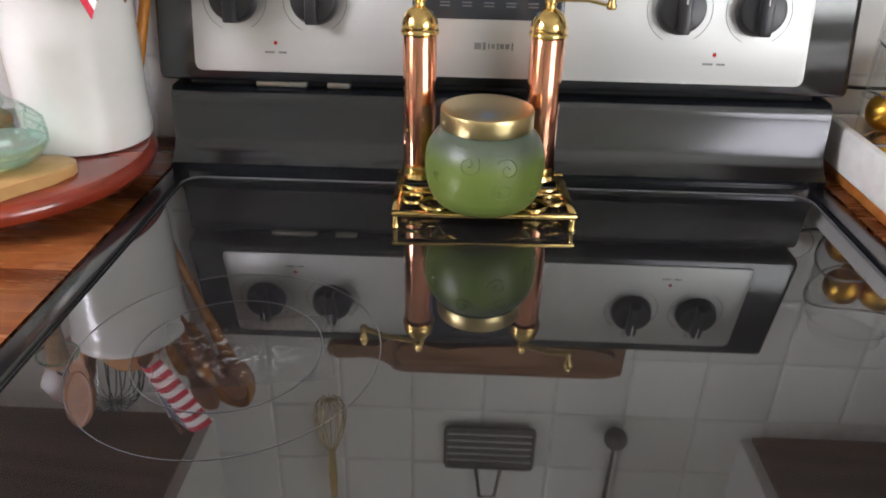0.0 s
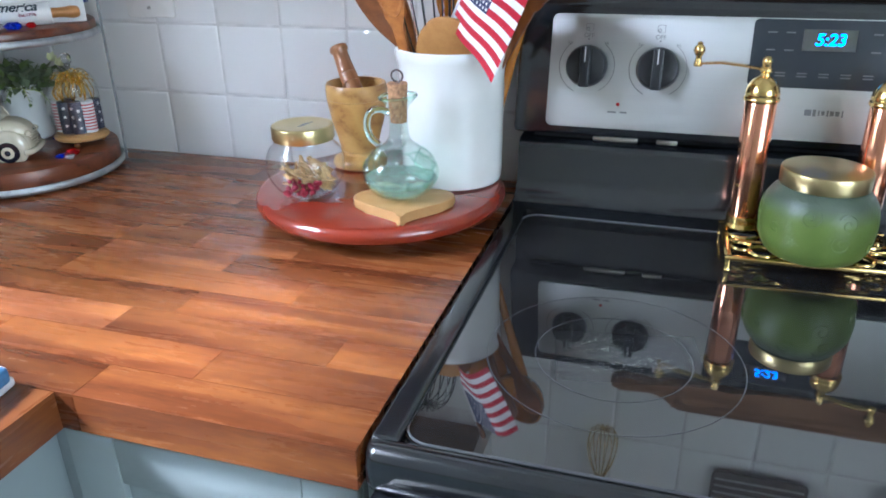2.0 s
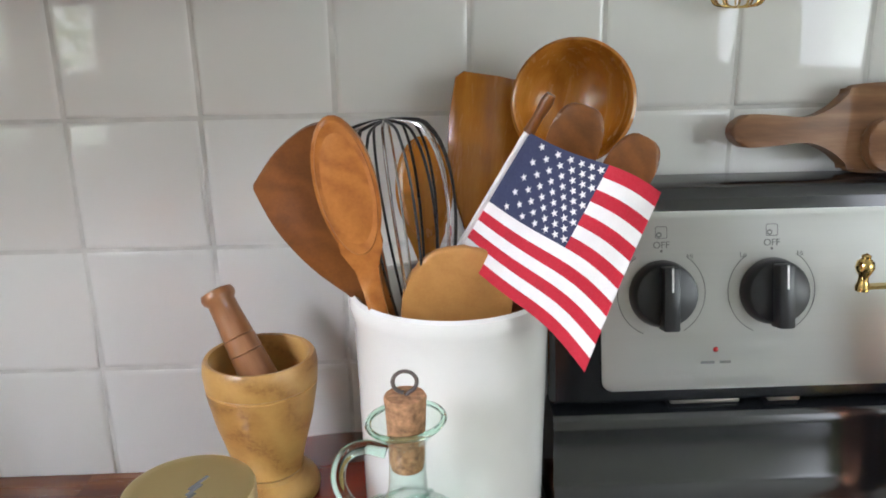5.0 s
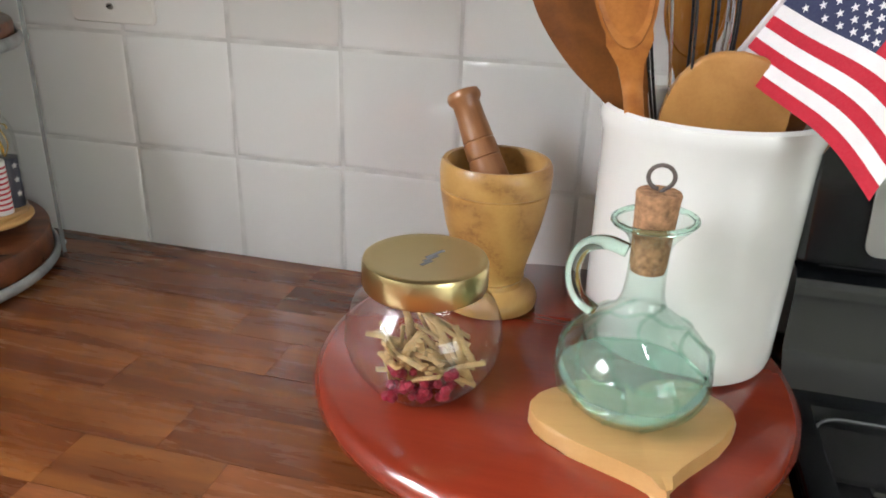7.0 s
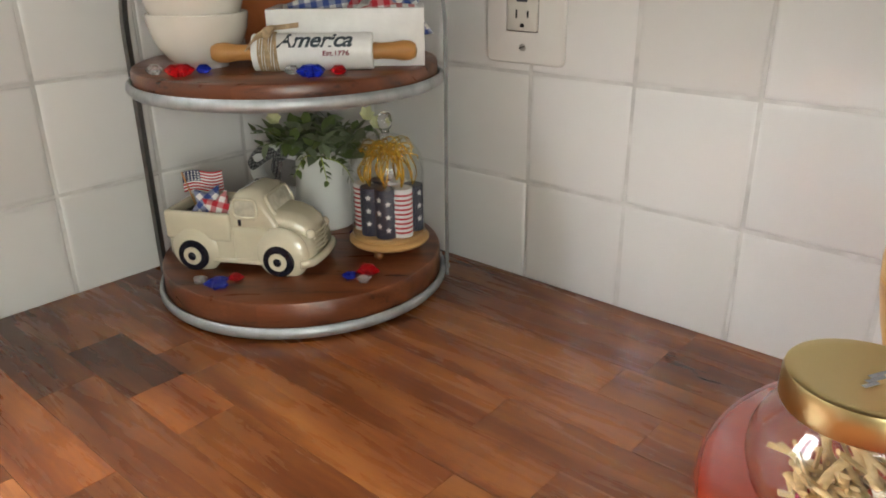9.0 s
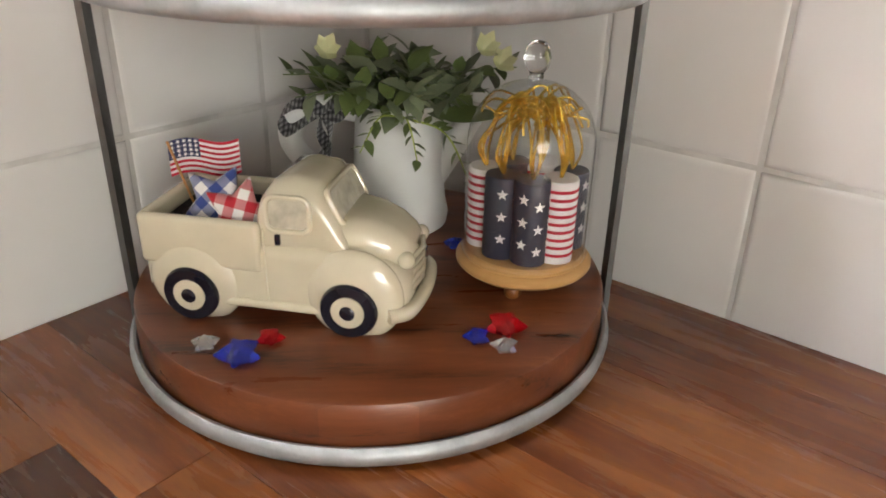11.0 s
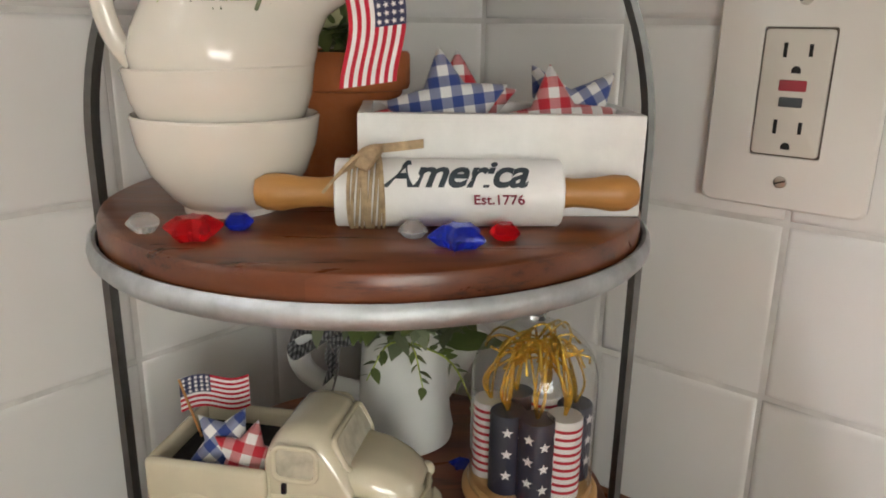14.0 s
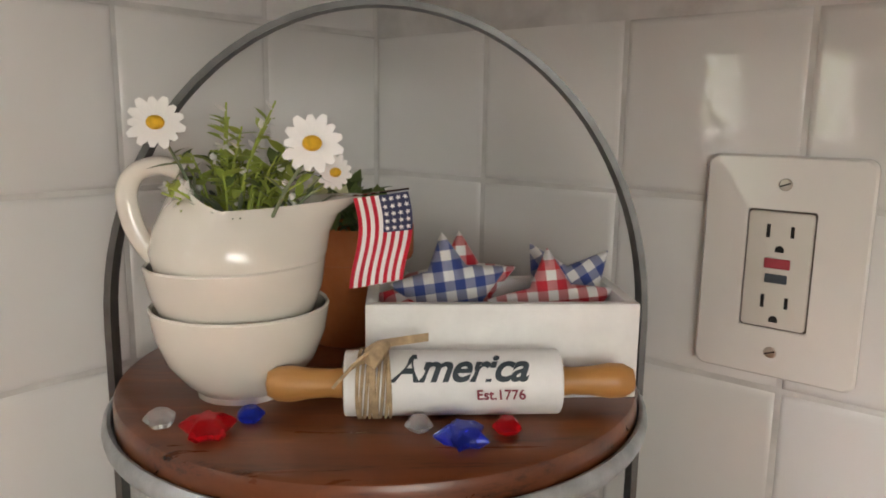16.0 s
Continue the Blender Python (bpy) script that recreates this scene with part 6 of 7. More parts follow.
# ---- plants ----
def leaf_mesh(name, length, width, mat, fold=0.15, droop=0.2, blunt=False):
    bm = bmesh.new()
    rows = []
    for k in range(6):
        t = k / 5
        w = width / 2 * math.sin(math.pi * (0.06 + 0.94 * t) ** 0.75) if k < 5 else 0.0001
        if blunt:
            w = width / 2 * (0.30, 0.62, 0.85, 1.0, 0.95, 0.45)[k]
        z = -droop * length * t * t
        rows.append([bm.verts.new((s * w, length * t, z + fold * w * abs(s))) for s in (-1, 0, 1)])
    for a, b in zip(rows, rows[1:]):
        for i in (0, 1):
            bm.faces.new((a[i], a[i + 1], b[i + 1], b[i]))
    return make_mesh(name, bm, mat, True, 80)


LEAVES = {"dark": leaf_mesh("leaf", 0.020, 0.0120, M["leaf"]), "grey": leaf_mesh("leaf", 0.021, 0.0130, M["leaf_grey"]), "small": leaf_mesh("leaf", 0.010, 0.0060, M["leaf"]), "big": leaf_mesh("leaf", 0.040, 0.020, M["leaf"], 0.1, 0.1),
          "bright": leaf_mesh("leaf", 0.012, 0.0055, M["leaf_bright"]), "needle": leaf_mesh("leaf", 0.016, 0.0020, M["leaf_grey"]), "petal": leaf_mesh("petal", 0.0116, 0.0044, M["petal"], 0.08, 0.08, True), "bud": leaf_mesh("petal", 0.0090, 0.0040, M["petal"], 0.3, 0.0),
          "pale": leaf_mesh("petal", 0.0150, 0.0100, M["pale_petal"], 0.3, -0.3)}


def put_leaf(kind, parent, at, direction, roll=0.0, size=1.0):
    d = Vector(direction).normalized()
    side = d.cross(Vector((0, 0, 1)))
    side = side.normalized() if side.length > 1e-3 else Vector((1, 0, 0))
    m = Matrix((side, d, side.cross(d))).transposed().to_4x4()
    ob = new("petal" if kind in ("petal", "bud", "pale") else "leaf", LEAVES[kind])
    ob.parent = parent
    ob.matrix_basis = Matrix.Translation(at) @ m @ pose(0, 0, 0, 0, roll, 0) @ Matrix.Diagonal((size, size, size, 1))
    return ob


def sprig(parent, base, tip, kinds, count, rr, bend=(0, 0, 0.01), stem="leaf", thick=0.0008, size=(0.7, 1.1), start=0.25):
    b, t = Vector(base), Vector(tip)
    mid = b.lerp(t, 0.5) + Vector(bend)
    pts = smooth_curve([b, mid, t], 6)
    part("stem", tube(pts, [thick * (1 - 0.5 * k / (len(pts) - 1)) for k in range(len(pts))], 6), M[stem], parent)
    for k in range(count):
        f = start + (1 - start) * (k + 0.5) / count
        i = min(len(pts) - 2, int(f * (len(pts) - 1)))
        p, ax = Vector(pts[i]), (Vector(pts[i + 1]) - Vector(pts[i])).normalized()
        off = Vector((rr.uniform(-1, 1), rr.uniform(-1, 1), rr.uniform(-0.5, 0.8)))
        off = (off - ax * off.dot(ax)).normalized()
        put_leaf(rr.choice(kinds), parent, p, ax * 0.55 + off, rr.uniform(-30, 30), rr.uniform(*size))


# white jug with leaves, behind the truck
jg = thing("white_pitcher", stand_pose(0.013, 0.066, TIER1) @ Matrix.Diagonal((1.07, 1.07, 1.0, 1)), "matte white ceramic pitcher of greenery with a checked bow", "pitcher")
part("body", lathe([(0, 0.0), (0.028, 0.0), (0.0315, 0.003), (0.0325, 0.010), (0.0305, 0.020), (0.0290, 0.040), (0.0275, 0.065), (0.0268, 0.080), (0.0275, 0.0875), (0.0265, 0.0885), (0.0250, 0.0870), (0.0245, 0.070), (0, 0.068)], 48), M["matte_white"], jg)
part("handle", tube(smooth_curve([(-0.024, 0, 0.080), (-0.045, 0, 0.084), (-0.063, 0, 0.077), (-0.067, 0, 0.060), (-0.055, 0, 0.044), (-0.027, 0, 0.034)], 6), 0.0062, 12, flat=1.2), M["matte_white"], jg)
part("spout", tube(smooth_curve([(0.020, 0, 0.035), (0.034, 0, 0.055), (0.050, 0, 0.082)], 5), [0.011, 0.0105, 0.010, 0.0095, 0.009, 0.0085, 0.008, 0.0075, 0.007, 0.007, 0.0065][:11], 14), M["matte_white"], jg)
bw = thing("gingham_bow", stand_pose(-0.036, 0.056, TIER1 + 0.084), "black and white checked ribbon bow on the handle", "ribbon")
for pts in ([(0, 0, 0), (-0.014, -0.005, 0.006), (-0.026, -0.006, -0.002), (-0.022, -0.006, -0.012), (-0.008, -0.004, -0.004), (0, 0, 0)], [(0, 0, 0), (0.010, -0.006, 0.007), (0.016, -0.007, 0.002), (0.010, -0.006, -0.003), (0, 0, 0)],
            [(0, 0, 0), (-0.002, -0.007, -0.012), (0.004, -0.008, -0.026), (0.000, -0.008, -0.040)], [(0, 0, 0), (0.005, -0.006, -0.010), (0.003, -0.0085, -0.022), (-0.004, -0.008, -0.030)]):
    part("ribbon", bar(smooth_curve(pts, 5), 0.0140, 0.0006, (0.15, 1, 0.35)), M["black_check"], bw)
pl = thing("leafy_plant", stand_pose(0.013, 0.060, TIER1 + 0.074), "bushy artificial greenery with pale flowers", "plant")
rp = random.Random(21)
for k in range(46):
    a, sp_ = rp.uniform(0, 6.28), rp.uniform(0.25, 1.0)
    tip = (0.058 * sp_ * math.cos(a), 0.040 * sp_ * math.sin(a) - 0.012, 0.050 - 0.022 * sp_ + rp.uniform(-0.006, 0.006))
    sprig(pl, (0.008 * math.cos(a), 0.008 * math.sin(a), 0.0), tip, ["dark", "grey", "grey"], 7, rp, (0, 0, 0.010))
for tip in ((-0.072, -0.010, 0.034), (-0.064, -0.020, 0.022), (0.075, -0.012, 0.040)):
    sprig(pl, (0, -0.01, 0.006), tip, ["dark", "grey"], 9, rp, (0, 0, 0.012))
sprig(pl, (0.004, -0.022, 0.010), (0.046, -0.050, -0.030), ["small"], 16, rp, (0.004, -0.010, 0.016), "leaf_bright")
sprig(pl, (0.000, -0.020, 0.010), (-0.024, -0.044, -0.006), ["small"], 10, rp, (0, -0.006, 0.012), "leaf_bright")
sprig(pl, (0.000, -0.020, 0.010), (0.012, -0.050, -0.014), ["small"], 9, rp, (0, -0.006, 0.014), "leaf_bright")
put_leaf("big", pl, (0.026, -0.030, 0.014), (1, -0.25, 0.12), 20)


def bloom(parent, at, face, kind, n, heart, size=1.0, spread=0.9):
    f = Vector(face).normalized()
    a = f.cross(Vector((0, 0, 1))).normalized()
    b = a.cross(f)
    for k in range(n):
        t = 2 * math.pi * k / n
        d = ((a * math.cos(t) + b * math.sin(t)) * spread + f * (1 - spread + 0.12)).normalized()
        side = d.cross(f).normalized()
        q = size * (0.92 + 0.16 * ((k * 7) % 5) / 5)
        ob = put_leaf(kind, parent, at, d)
        ob.matrix_basis = Matrix.Translation(at) @ Matrix((side, d, side.cross(d))).transposed().to_4x4() @ Matrix.Diagonal((q, q, q, 1))
    if heart:
        bm = bmesh.new()
        bmesh.ops.create_uvsphere(bm, u_segments=18, v_segments=10, radius=0.0037 * size)
        part("flower_heart", bm, M["yellow"], parent, "yellow flower centre", Matrix.Translation(Vector(at) + f * 0.001) @ Matrix.Diagonal((1, 1, 0.8, 1)))


for at in ((0.062, -0.024, 0.044), (-0.044, -0.022, 0.050), (0.052, -0.020, 0.052)):
    bloom(pl, at, (0.2, -0.8, 0.5), "pale", 6, False, 0.9, 0.65)

# ---- upper tier ----
BU, BV = -0.0740, -0.0390


def bowl(z, tilt, label):
    b = solo("cereal_bowl", lathe([(0, 0.0015), (0.0190, 0.0015), (0.0200, 0.0), (0.0222, 0.0), (0.0226, 0.003), (0.0290, 0.0085), (0.0365, 0.0185), (0.0412, 0.0310), (0.0430, 0.0420), (0.0432, 0.0435), (0.0424, 0.0445), (0.0412, 0.0435), (0.0392, 0.0310), (0.0340, 0.0190), (0.024, 0.0090), (0, 0.0065)], 64), M["cream_ceramic"], stand_pose(BU, BV, z) @ pose(0, 0, 0, 0, tilt, 0) @ Matrix.Diagonal((1.03, 1.03, 1.06, 1)), label, "bowl", "stacked bowls")
    return b


bowl(TIER2, 0, "ivory glazed ceramic bowl at the bottom of a stack")
bowl(TIER2 + 0.0225, -2.0, "ivory glazed ceramic bowl nested in another")
cm = thing("cream_jug", stand_pose(BU, BV, TIER2 + 0.0425) @ Matrix.Diagonal((1.02, 1.02, 0.88, 1)), "ivory ceramic gravy boat with a curved spout and handle", "jug")
bm = bmesh.new()
NS = 64
levels = [(0.0230, 0.006, 0.0), (0.0330, 0.014, 0.0), (0.0405, 0.026, 0.02), (0.0425, 0.036, 0.06), (0.0410, 0.046, 0.22), (0.0375, 0.055, 0.55), (0.0345, 0.0620, 1.0), (0.0342, 0.0640, 1.05), (0.0325, 0.0635, 1.02), (0.0330, 0.0560, 0.6), (0.0380, 0.0420, 0.1)]
rows = []
for r, z, s in levels:
    ring = []
    for k in range(NS):
        a = 2 * math.pi * k / NS
        c = max(0.0, math.cos(a))
        rr_ = r + 0.0250 * abs(s) ** 1.3 * c ** 3 - 0.008 * s * max(0.0, -math.cos(a))
        lift = s * (0.0050 * c ** 3 - 0.0015 + 0.0185 * max(0.0, -math.cos(a)) ** 1.3)
        ring.append(bm.verts.new((rr_ * math.cos(a), rr_ * math.sin(a) * (1 - 0.40 * s * c), z + lift)))
    rows.append(ring)
for p, q in zip(rows, rows[1:]):
    for k in range(NS):
        bm.faces.new((p[k], p[(k + 1) % NS], q[(k + 1) % NS], q[k]))
bm.faces.new(rows[0][::-1])
bm.faces.new(rows[-1])
part("body", bm, M["cream_ceramic"], cm, angle=60)
part("handle", tube(smooth_curve([(-0.0245, 0, 0.0790), (-0.0360, 0, 0.0830), (-0.0475, 0, 0.0785), (-0.0525, 0, 0.0660), (-0.0490, 0, 0.0460), (-0.0405, 0, 0.0300)], 6), 0.0042, 14, flat=1.25), M["cream_ceramic"], cm)
fp = thing("daisy_bouquet", stand_pose(BU, BV, TIER2 + 0.0790), "artificial daisies and green sprigs in the jug", "plant")
rd_ = random.Random(31)
for k in range(34):
    a = rd_.uniform(0, 6.28)
    sp_ = rd_.uniform(0.3, 1.0)
    tip = (0.044 * sp_ * math.cos(a) + 0.004, 0.030 * sp_ * math.sin(a), 0.038 + 0.016 * rd_.random() - 0.014 * sp_)
    sprig(fp, (0.010 * math.cos(a), 0.010 * math.sin(a), 0.0), tip, ["bright", "bright", "bright", "small"], 7, rd_, (0, 0, 0.006), "leaf_bright", 0.0009)
for tip in ((-0.001, -0.012, 0.067), (0.007, -0.018, 0.056), (-0.024, -0.034, 0.030), (0.000, -0.014, 0.060), (-0.028, -0.028, 0.026), (0.021, -0.006, 0.068), (0.018, -0.004, 0.060)):
    sprig(fp, (-0.004, -0.006, 0.0), tip, ["bud", "bright"], 9, rd_, (0, -0.004, 0.006), "leaf_bright", 0.0010, (0.6, 0.9), 0.6)
for k in range(30):
    bm = bmesh.new()
    bmesh.ops.create_icosphere(bm, subdivisions=1, radius=rd_.uniform(0.0014, 0.0022))
    part("bud", bm, M["petal"], fp, "", pose(rd_.uniform(-0.022, 0.036), rd_.uniform(-0.024, 0.015), rd_.uniform(0.018, 0.042)))
for at, face, sz in (((-0.0253, -0.040, 0.0575), (0.2, -1, 0.35), 1.05), ((0.0436, -0.056, 0.0500), (-0.1, -1, 0.30), 1.12), ((0.050, -0.026, 0.036), (0.5, -0.8, -0.1), 0.75)):
    bloom(fp, at, face, "petal", 13, True, sz, 0.96)
    base = Vector((at[0] * 0.3, at[1] * 0.3, 0.0))
    sprig(fp, base, tuple(Vector(at) + Vector((0, 0.002, -0.002))), ["needle"], 9, rd_, (0, 0, 0.003), "leaf_grey", 0.0011)
for k in range(40):
    a = rd_.uniform(0, 6.28)
    put_leaf("needle", fp, (0.02 * math.cos(a), 0.02 * math.sin(a), rd_.uniform(0.0, 0.02)), (math.cos(a), math.sin(a), 0.9), 0, 1.2)
uf = thing("mini_flag", pose(0, 0, 0), "tiny metal striped flag hanging from the jug spout", "flag", "small flags")


def spout_flag(s, t):
    m = stand_pose(0.0100 - 0.0250 * t + 0.0022 * math.sin(4.5 * s), -0.071 - 0.002 * math.sin(5 * s + 3 * t), 1.2590 - 0.0420 * s - 0.0035 * t)
    return m.translation


flag_cloth(uf, spout_flag, 5, 12, STARS20, 0.0014, -1.0)
part("stick", tube([stand_pose(-0.0155, -0.0695, 1.2565).translation, stand_pose(0.0105, -0.0695, 1.2600).translation], 0.0005, 6), M["white_wire"], uf)
part("hook", tube([stand_pose(-0.0155, -0.0695, 1.2565).translation, stand_pose(-0.026, -0.052, 1.2545).translation, stand_pose(-0.040, -0.040, 1.2450).translation], 0.0006, 6), M["white_wire"], uf)

tp = thing("terracotta_pot", stand_pose(-0.024, 0.056, TIER2) @ Matrix.Diagonal((0.88, 0.88, 0.93, 1)), "orange terracotta pot with a small green plant", "pot")
part("pot", lathe([(0, 0), (0.031, 0), (0.033, 0.002), (0.0405, 0.056), (0.0445, 0.057), (0.0455, 0.060), (0.0455, 0.078), (0.0440, 0.080), (0.0410, 0.079), (0.039, 0.066), (0, 0.066)], 48), M["terracotta"], tp)
part("filling", lathe([(0, 0.068), (0.036, 0.068), (0.0385, 0.067), (0, 0.0662)], 32), M["soil"], tp)
pp = thing("leafy_plant", stand_pose(-0.020, 0.056, TIER2 + 0.062), "small artificial plant with pale flowers in the pot", "plant")
for k in range(22):
    a, sp_ = rd_.uniform(0, 6.28), rd_.uniform(0.3, 1.0)
    sprig(pp, (0, 0, 0), (0.034 * sp_ * math.cos(a) - 0.008, 0.030 * sp_ * math.sin(a), 0.036 - 0.014 * sp_), ["dark", "small"], 7, rd_, (0, 0, 0.008))
for at in ((-0.020, -0.016, 0.034), (-0.008, -0.022, 0.028), (-0.030, -0.010, 0.026), (-0.014, -0.010, 0.042)):
    bloom(pp, at, (-0.1, -0.9, 0.4), "pale", 6, False, 0.75, 0.7)

# crate of plush stars
CU, CV = 0.0585, -0.0565
cr = thing("white_crate", stand_pose(CU, CV, TIER2), "white painted wooden crate filled with checked fabric stars", "crate")
part("front", box(-0.0690, 0.0690, 0.0, 0.006, 0.0, 0.0495, 0.0008), M["white_paint"], cr)
part("back", box(-0.0690, 0.0690, 0.060, 0.066, 0.0, 0.0495, 0.0008), M["white_paint"], cr)
for x in (-0.0690, 0.0630):
    part("side", box(x, x + 0.006, 0.0062, 0.0598, 0.0, 0.0495, 0.0008), M["white_paint"], cr)
part("bottom", box(-0.0628, 0.0628, 0.0062, 0.0598, 0.001, 0.006), M["white_paint"], cr)
plush_star("gingham_star", stand_pose(0.0345, -0.0180, 1.1970) @ pose(0, 0, 0, 82, 0, 0) @ pose(0, 0, 0, 0, 0, 8.7), 0.0352, M["blue_check"], "blue checked fabric star in the white crate", 0.0125)
plush_star("gingham_star", stand_pose(0.0425, -0.0010, 1.1965) @ pose(0, 0, 0, 84, 0, 0) @ pose(0, 0, 0, 0, 0, 4), 0.0335, M["red_check"], "red checked fabric star behind a blue one", 0.010)
plush_star("gingham_star", stand_pose(0.0900, -0.0240, 1.1870) @ pose(0, 0, 0, 80, 0, 0) @ pose(0, 0, 0, 0, 0, 5.0), 0.0376, M["red_check"], "red checked fabric star in the white crate", 0.0100)
plush_star("gingham_star", stand_pose(0.1010, -0.0020, 1.1890) @ pose(0, 0, 0, 82, 0, 0) @ pose(0, 0, 0, 0, 0, 31), 0.0395, M["blue_check"], "blue checked fabric star behind a red one", 0.010)
plush_star("gingham_star", stand_pose(0.0170, -0.0140, 1.1920) @ pose(0, 0, 0, 30, 0, 20), 0.0250, M["red_check"], "red checked fabric star lying in the crate", 0.009)

# lettered rolling pin
PR = 0.0155
rp_ = thing("rolling_pin", stand_pose(0.0320, -0.0730, TIER2 + PR), "small white rolling pin with dark lettering and twine", "rolling pin")
ROD = pose(0, 0, 0, 0, 90, 0)
part("roller", lathe([(0, -0.0515), (0.0148, -0.0515), (PR, -0.0508), (PR, 0.0500), (0.0148, 0.0508), (0, 0.0508)], 56), M["white_paint"], rp_, "white painted roller", ROD)
for s in (-1, 1):
    part("handle", lathe([(0, 0.0505), (0.0068, 0.0505), (0.0072, 0.053), (0.0066, 0.058), (0.0072, 0.068), (0.0086, 0.076), (0.0082, 0.083), (0.0058, 0.0875), (0, 0.0890)], 32), M["light_wood"], rp_, "pale wooden handle", pose(0, 0, 0, 0, s * 90, 0))
TOPFACE = pose(0, 0, 0, 50, 0, 0)
text_mesh("script_word", "America", 0.0195, M["script"], rp_, TOPFACE @ pose(0.0015, 0.0008, PR + 0.0004), shear=0.38, bend=PR, depth=0.0002, offset=0.00045, space=0.95)
text_mesh("year_word", "Est.1776", 0.0066, M["maroon"], rp_, TOPFACE @ pose(0.0205, -0.0122, PR + 0.0004), bend=PR, depth=0.0002, offset=0.00008)
for q in range(11):
    ring = [(-0.0440 + 0.0013 * q + 0.0012 * math.sin(a * 1.0 + q), (PR + 0.0007) * math.sin(a), (PR + 0.0007) * math.cos(a)) for a in np.linspace(0, 2 * math.pi, 33)]
    part("twine_turn", tube(ring, 0.0008, 6), M["jute"], rp_)
part("twine_knot", tube(smooth_curve([(-0.040, -0.012, 0.0130), (-0.037, -0.0100, 0.0180), (-0.033, -0.004, 0.0205)], 5), [0.0045, 0.0055, 0.006, 0.0065, 0.0065, 0.0065, 0.0065, 0.006, 0.0055, 0.005, 0.004], 10, flat=0.6), M["jute"], rp_, "knotted jute ribbon")
part("twine_end", bar(smooth_curve([(-0.036, -0.0100, 0.0185), (-0.046, -0.0135, 0.0140), (-0.0535, -0.0150, 0.0060)], 5), 0.0095, 0.0014, (0.5, -0.2, 0.6)), M["jute"], rp_, "flat jute ribbon end")
part("twine_end", bar(smooth_curve([(-0.034, -0.004, 0.0205), (-0.026, -0.001, 0.0208), (-0.012, 0.001, 0.0222)], 5), 0.0040, 0.0010, (0, 0.3, 1)), M["jute"], rp_)

# folded cloth on the side worktop
tw = thing("dish_towel", pose(-0.350, -0.728, COUNTER, 0, 0, 8), "folded white terry towel with a blue woven edge", "towel")
part("fold", box(-0.075, 0.060, -0.09, 0.085, 0.0, 0.011, 0.005, 3), M["towel"], tw)
part("fold", box(-0.073, 0.058, -0.088, 0.083, 0.0112, 0.022, 0.005, 3), M["towel"], tw)
part("woven_edge", box(0.030, 0.0602, -0.086, 0.081, 0.006, 0.0225, 0.005, 3), M["towel_blue"], tw, "blue woven edge")

# ---- wall tiles and worktop strips ----
def tile_mesh(w, h):
    """A pillow-edged tile in x and z, face towards -y."""
    bm = bmesh.new()
    rings = []
    for inset, y in ((0.0, 0.006), (0.0, 0.0026), (0.0008, 0.0014), (0.0022, 0.0005), (0.0046, 0.0)):
        a, b = w / 2 - inset, h / 2 - inset
        rings.append([bm.verts.new(p) for p in ((-a, y, -b), (a, y, -b), (a, y, b), (-a, y, b))])
    for p, q in zip(rings, rings[1:]):
        for k in range(4):
            bm.faces.new((p[k], p[(k + 1) % 4], q[(k + 1) % 4], q[k]))
    bm.faces.new(rings[-1])
    return make_mesh("tile", bm, M["tile"], True, 75)


TILE = tile_mesh(PITCH - 0.0026, PITCH - 0.0026)
rt = random.Random(11)


def lay_tile(parent, m):
    ob = new("tile", TILE)
    ob.parent = parent
    ob.matrix_basis = m @ pose(0, 0.0004, 0, rt.uniform(-0.4, 0.4), rt.uniform(-0.05, 0.05), rt.uniform(-0.5, 0.5))


for c in range(-5, 13):
    for r in range(-1, 7):
        x, z = GRID_X + (c + 0.5) * PITCH, GRID_Z + (r + 0.5) * PITCH
        if z < 1.39 + 0.0 or (-0.09 < x < 0.87):
            lay_tile(wall_north, pose(x, 0, z))
for c in range(0, 8):
    for r in range(-1, 4):
        y, z = -(c + 0.5) * PITCH, GRID_Z + (r + 0.5) * PITCH
        if y - PITCH / 2 > WIN_Y1 or z + PITCH / 2 < WIN_Z0:
            lay_tile(wall_west, pose(LEFT, y, z, 0, 0, 90))


PALE_AT = ((-0.754, -0.320), (-0.390, -0.365), (-0.275, -0.320), (-0.301, -0.519))
DARK_AT = ((-0.748, -0.369),)
JOINTS = ((-0.683, -0.320), (-0.332, -0.320), (-0.440, -0.365), (-0.690, -0.365))   # butt joints with a known place


def strip_mesh(length, width, tone="block", depth=0.038):
    bm = box(-length / 2, length / 2, -width / 2, width / 2, -depth, 0.0)
    return make_mesh("strip", bm, M[tone], False)


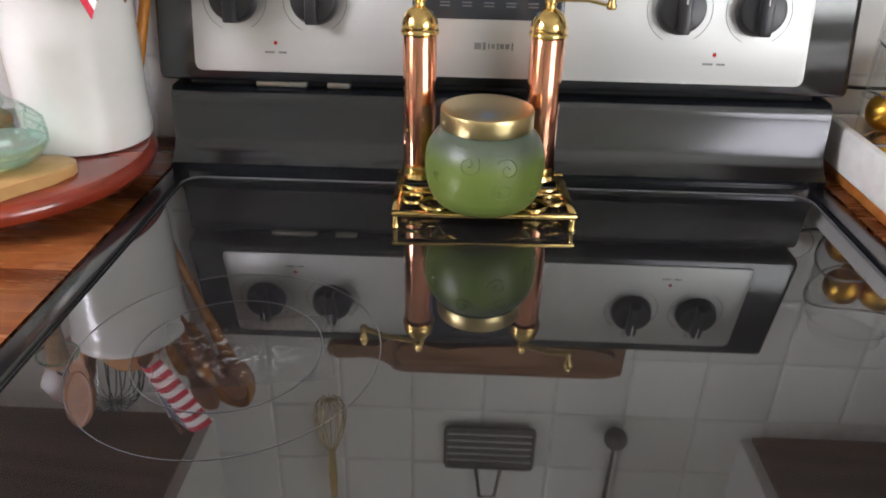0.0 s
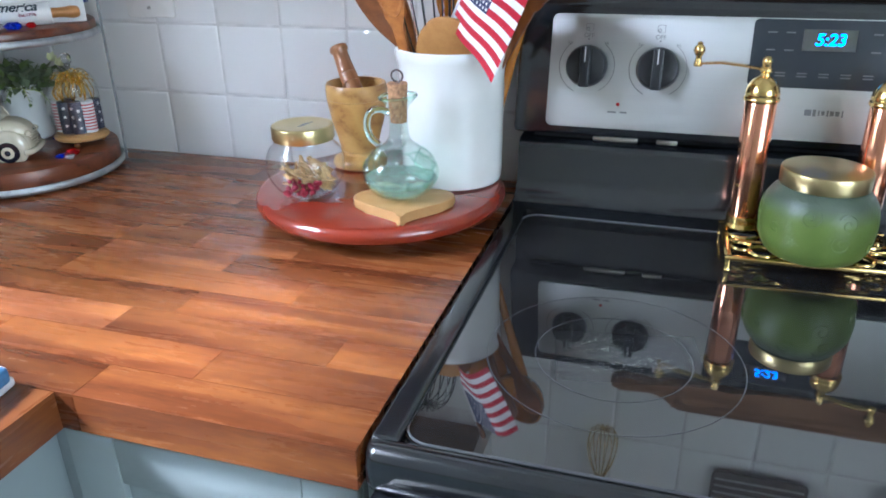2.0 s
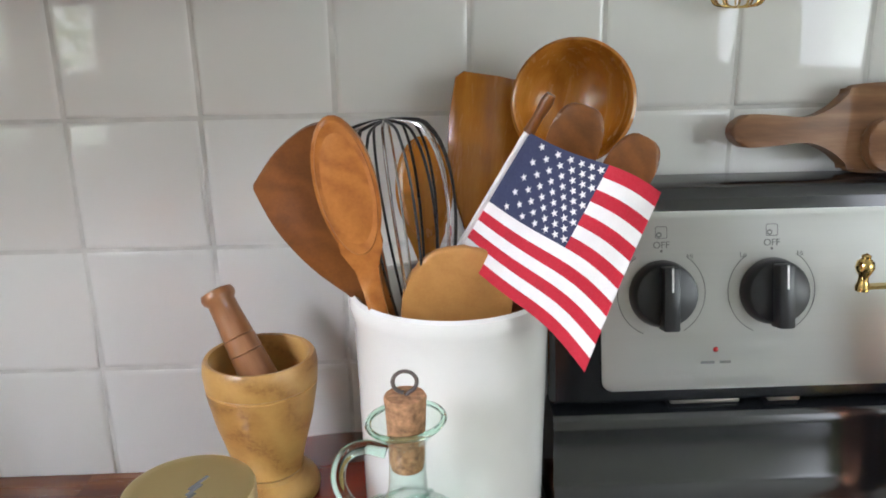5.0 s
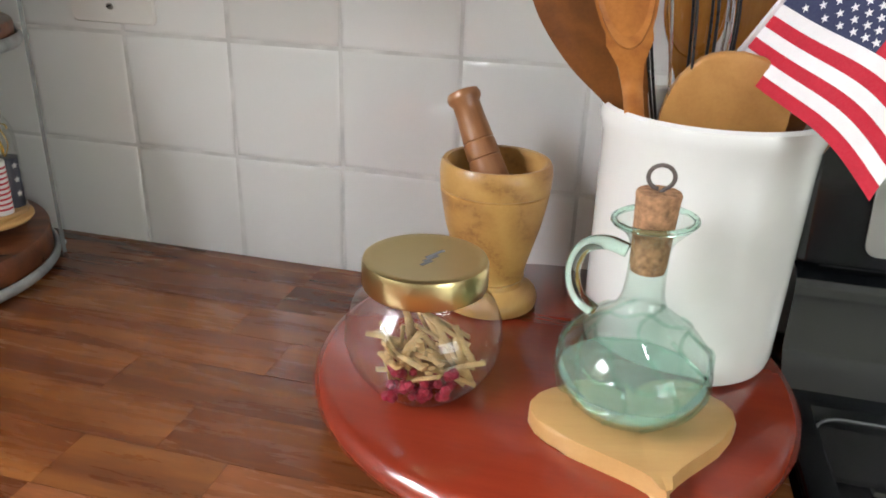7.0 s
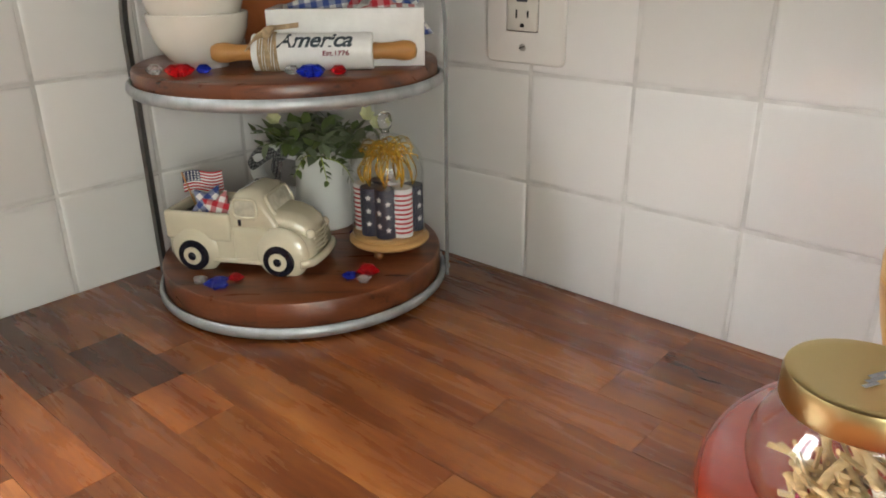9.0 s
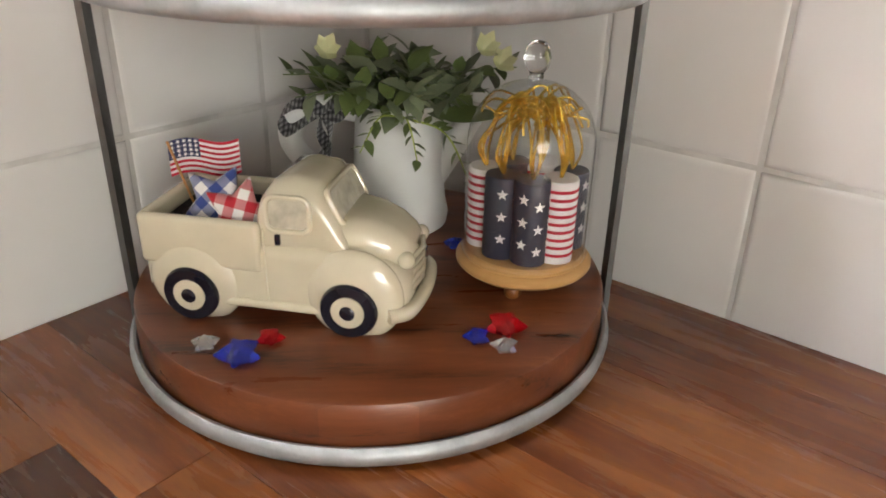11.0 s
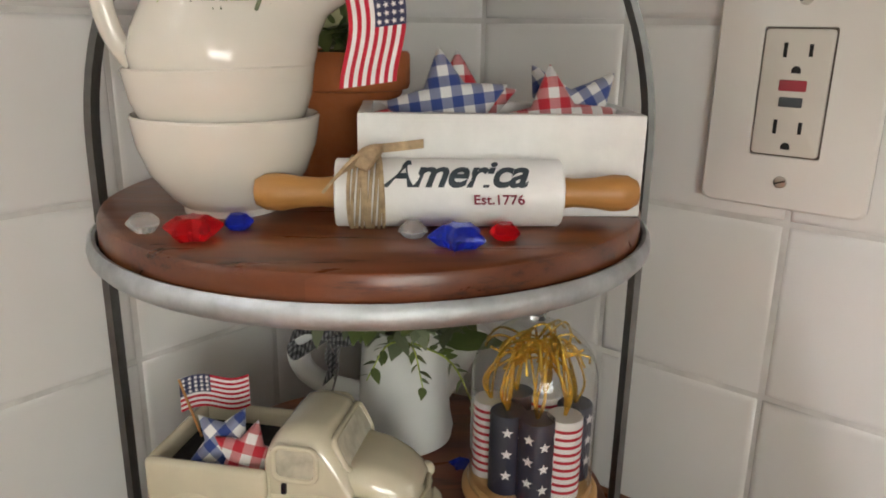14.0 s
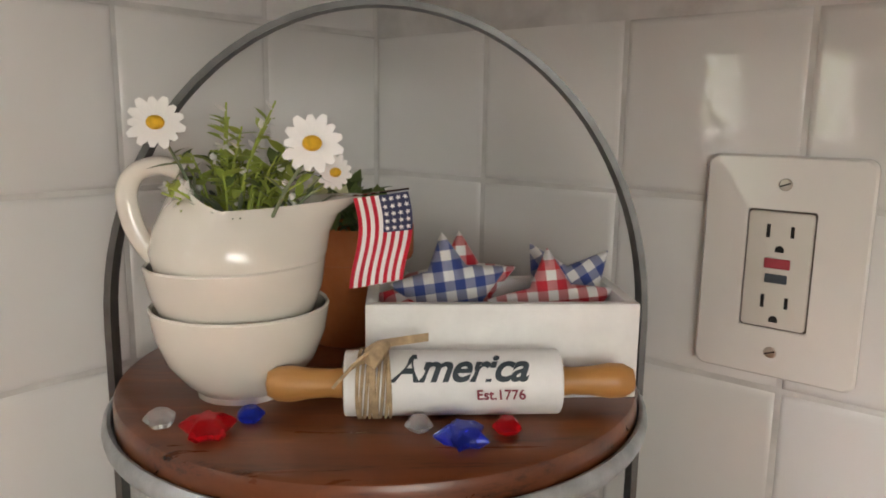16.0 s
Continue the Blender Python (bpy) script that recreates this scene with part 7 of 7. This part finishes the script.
def strip_tone(x0, x1, y0, y1):
    """The few strips of pale sapwood and dark heartwood."""
    for tone, spots in (("block_pale", PALE_AT), ("block_dark", DARK_AT)):
        if any(x0 < x < x1 and y0 < y < y1 for x, y in spots):
            return tone
    return "block"


def worktop(name, x0, x1, y0, y1, along, label, seed):
    """A butcher block top of glued strips, broken at random lengths."""
    top = thing(name, pose(0, 0, COUNTER), label, "worktop")
    rr = random.Random(seed)
    wide, long_ = (y1 - y0, x1 - x0) if along == "x" else (x1 - x0, y1 - y0)
    n = round(wide / 0.049)
    w = wide / n
    lengths = {}
    for k in range(n):
        s = -rr.uniform(0.0, 0.22)
        while s < long_ - 0.02:
            L = rr.choice((0.18, 0.24, 0.30, 0.36))
            a, b = max(s, 0.0), min(s + L, long_)
            if long_ - b < 0.05:
                b = long_
            s = s + L if b < long_ else long_
            if b - a < 0.012:
                continue
            cuts = [a, b]
            if along == "x":
                cuts += [x - x0 for x, y in JOINTS if a + 0.02 < x - x0 < b - 0.02 and y0 + k * w < y < y0 + (k + 1) * w]
            cuts.sort()
            for p, q in zip(cuts, cuts[1:]):
                tone = strip_tone(x0 + p, x0 + q, y0 + k * w, y0 + (k + 1) * w) if along == "x" else "block"
                key = (round(q - p, 3), tone)
                if key not in lengths:
                    lengths[key] = strip_mesh(key[0] - 0.0003, w - 0.0003, tone)
                ob = new("strip", lengths[key])
                ob.parent = top
                lift = rr.uniform(-0.00012, 0.00012)
                if along == "x":
                    ob.matrix_basis = pose(x0 + (p + q) / 2, y0 + (k + 0.5) * w, lift, 0, 0, rr.choice((0, 180)))
                else:
                    ob.matrix_basis = pose(x0 + (k + 0.5) * w, y0 + (p + q) / 2, lift, 0, 0, rr.choice((90, 270)))
    return top


worktop("worktop", LEFT, RX0 - 0.004, FRONT, 0.0, "x", "oiled walnut butcher block worktop of glued strips", 3)
worktop("worktop", LEFT, INNER, -2.0, FRONT - 0.0005, "y", "oiled butcher block worktop along the side wall", 4)
worktop("worktop", RX1 + 0.008, 1.80, FRONT, 0.0, "x", "oiled butcher block worktop beside the range", 6)
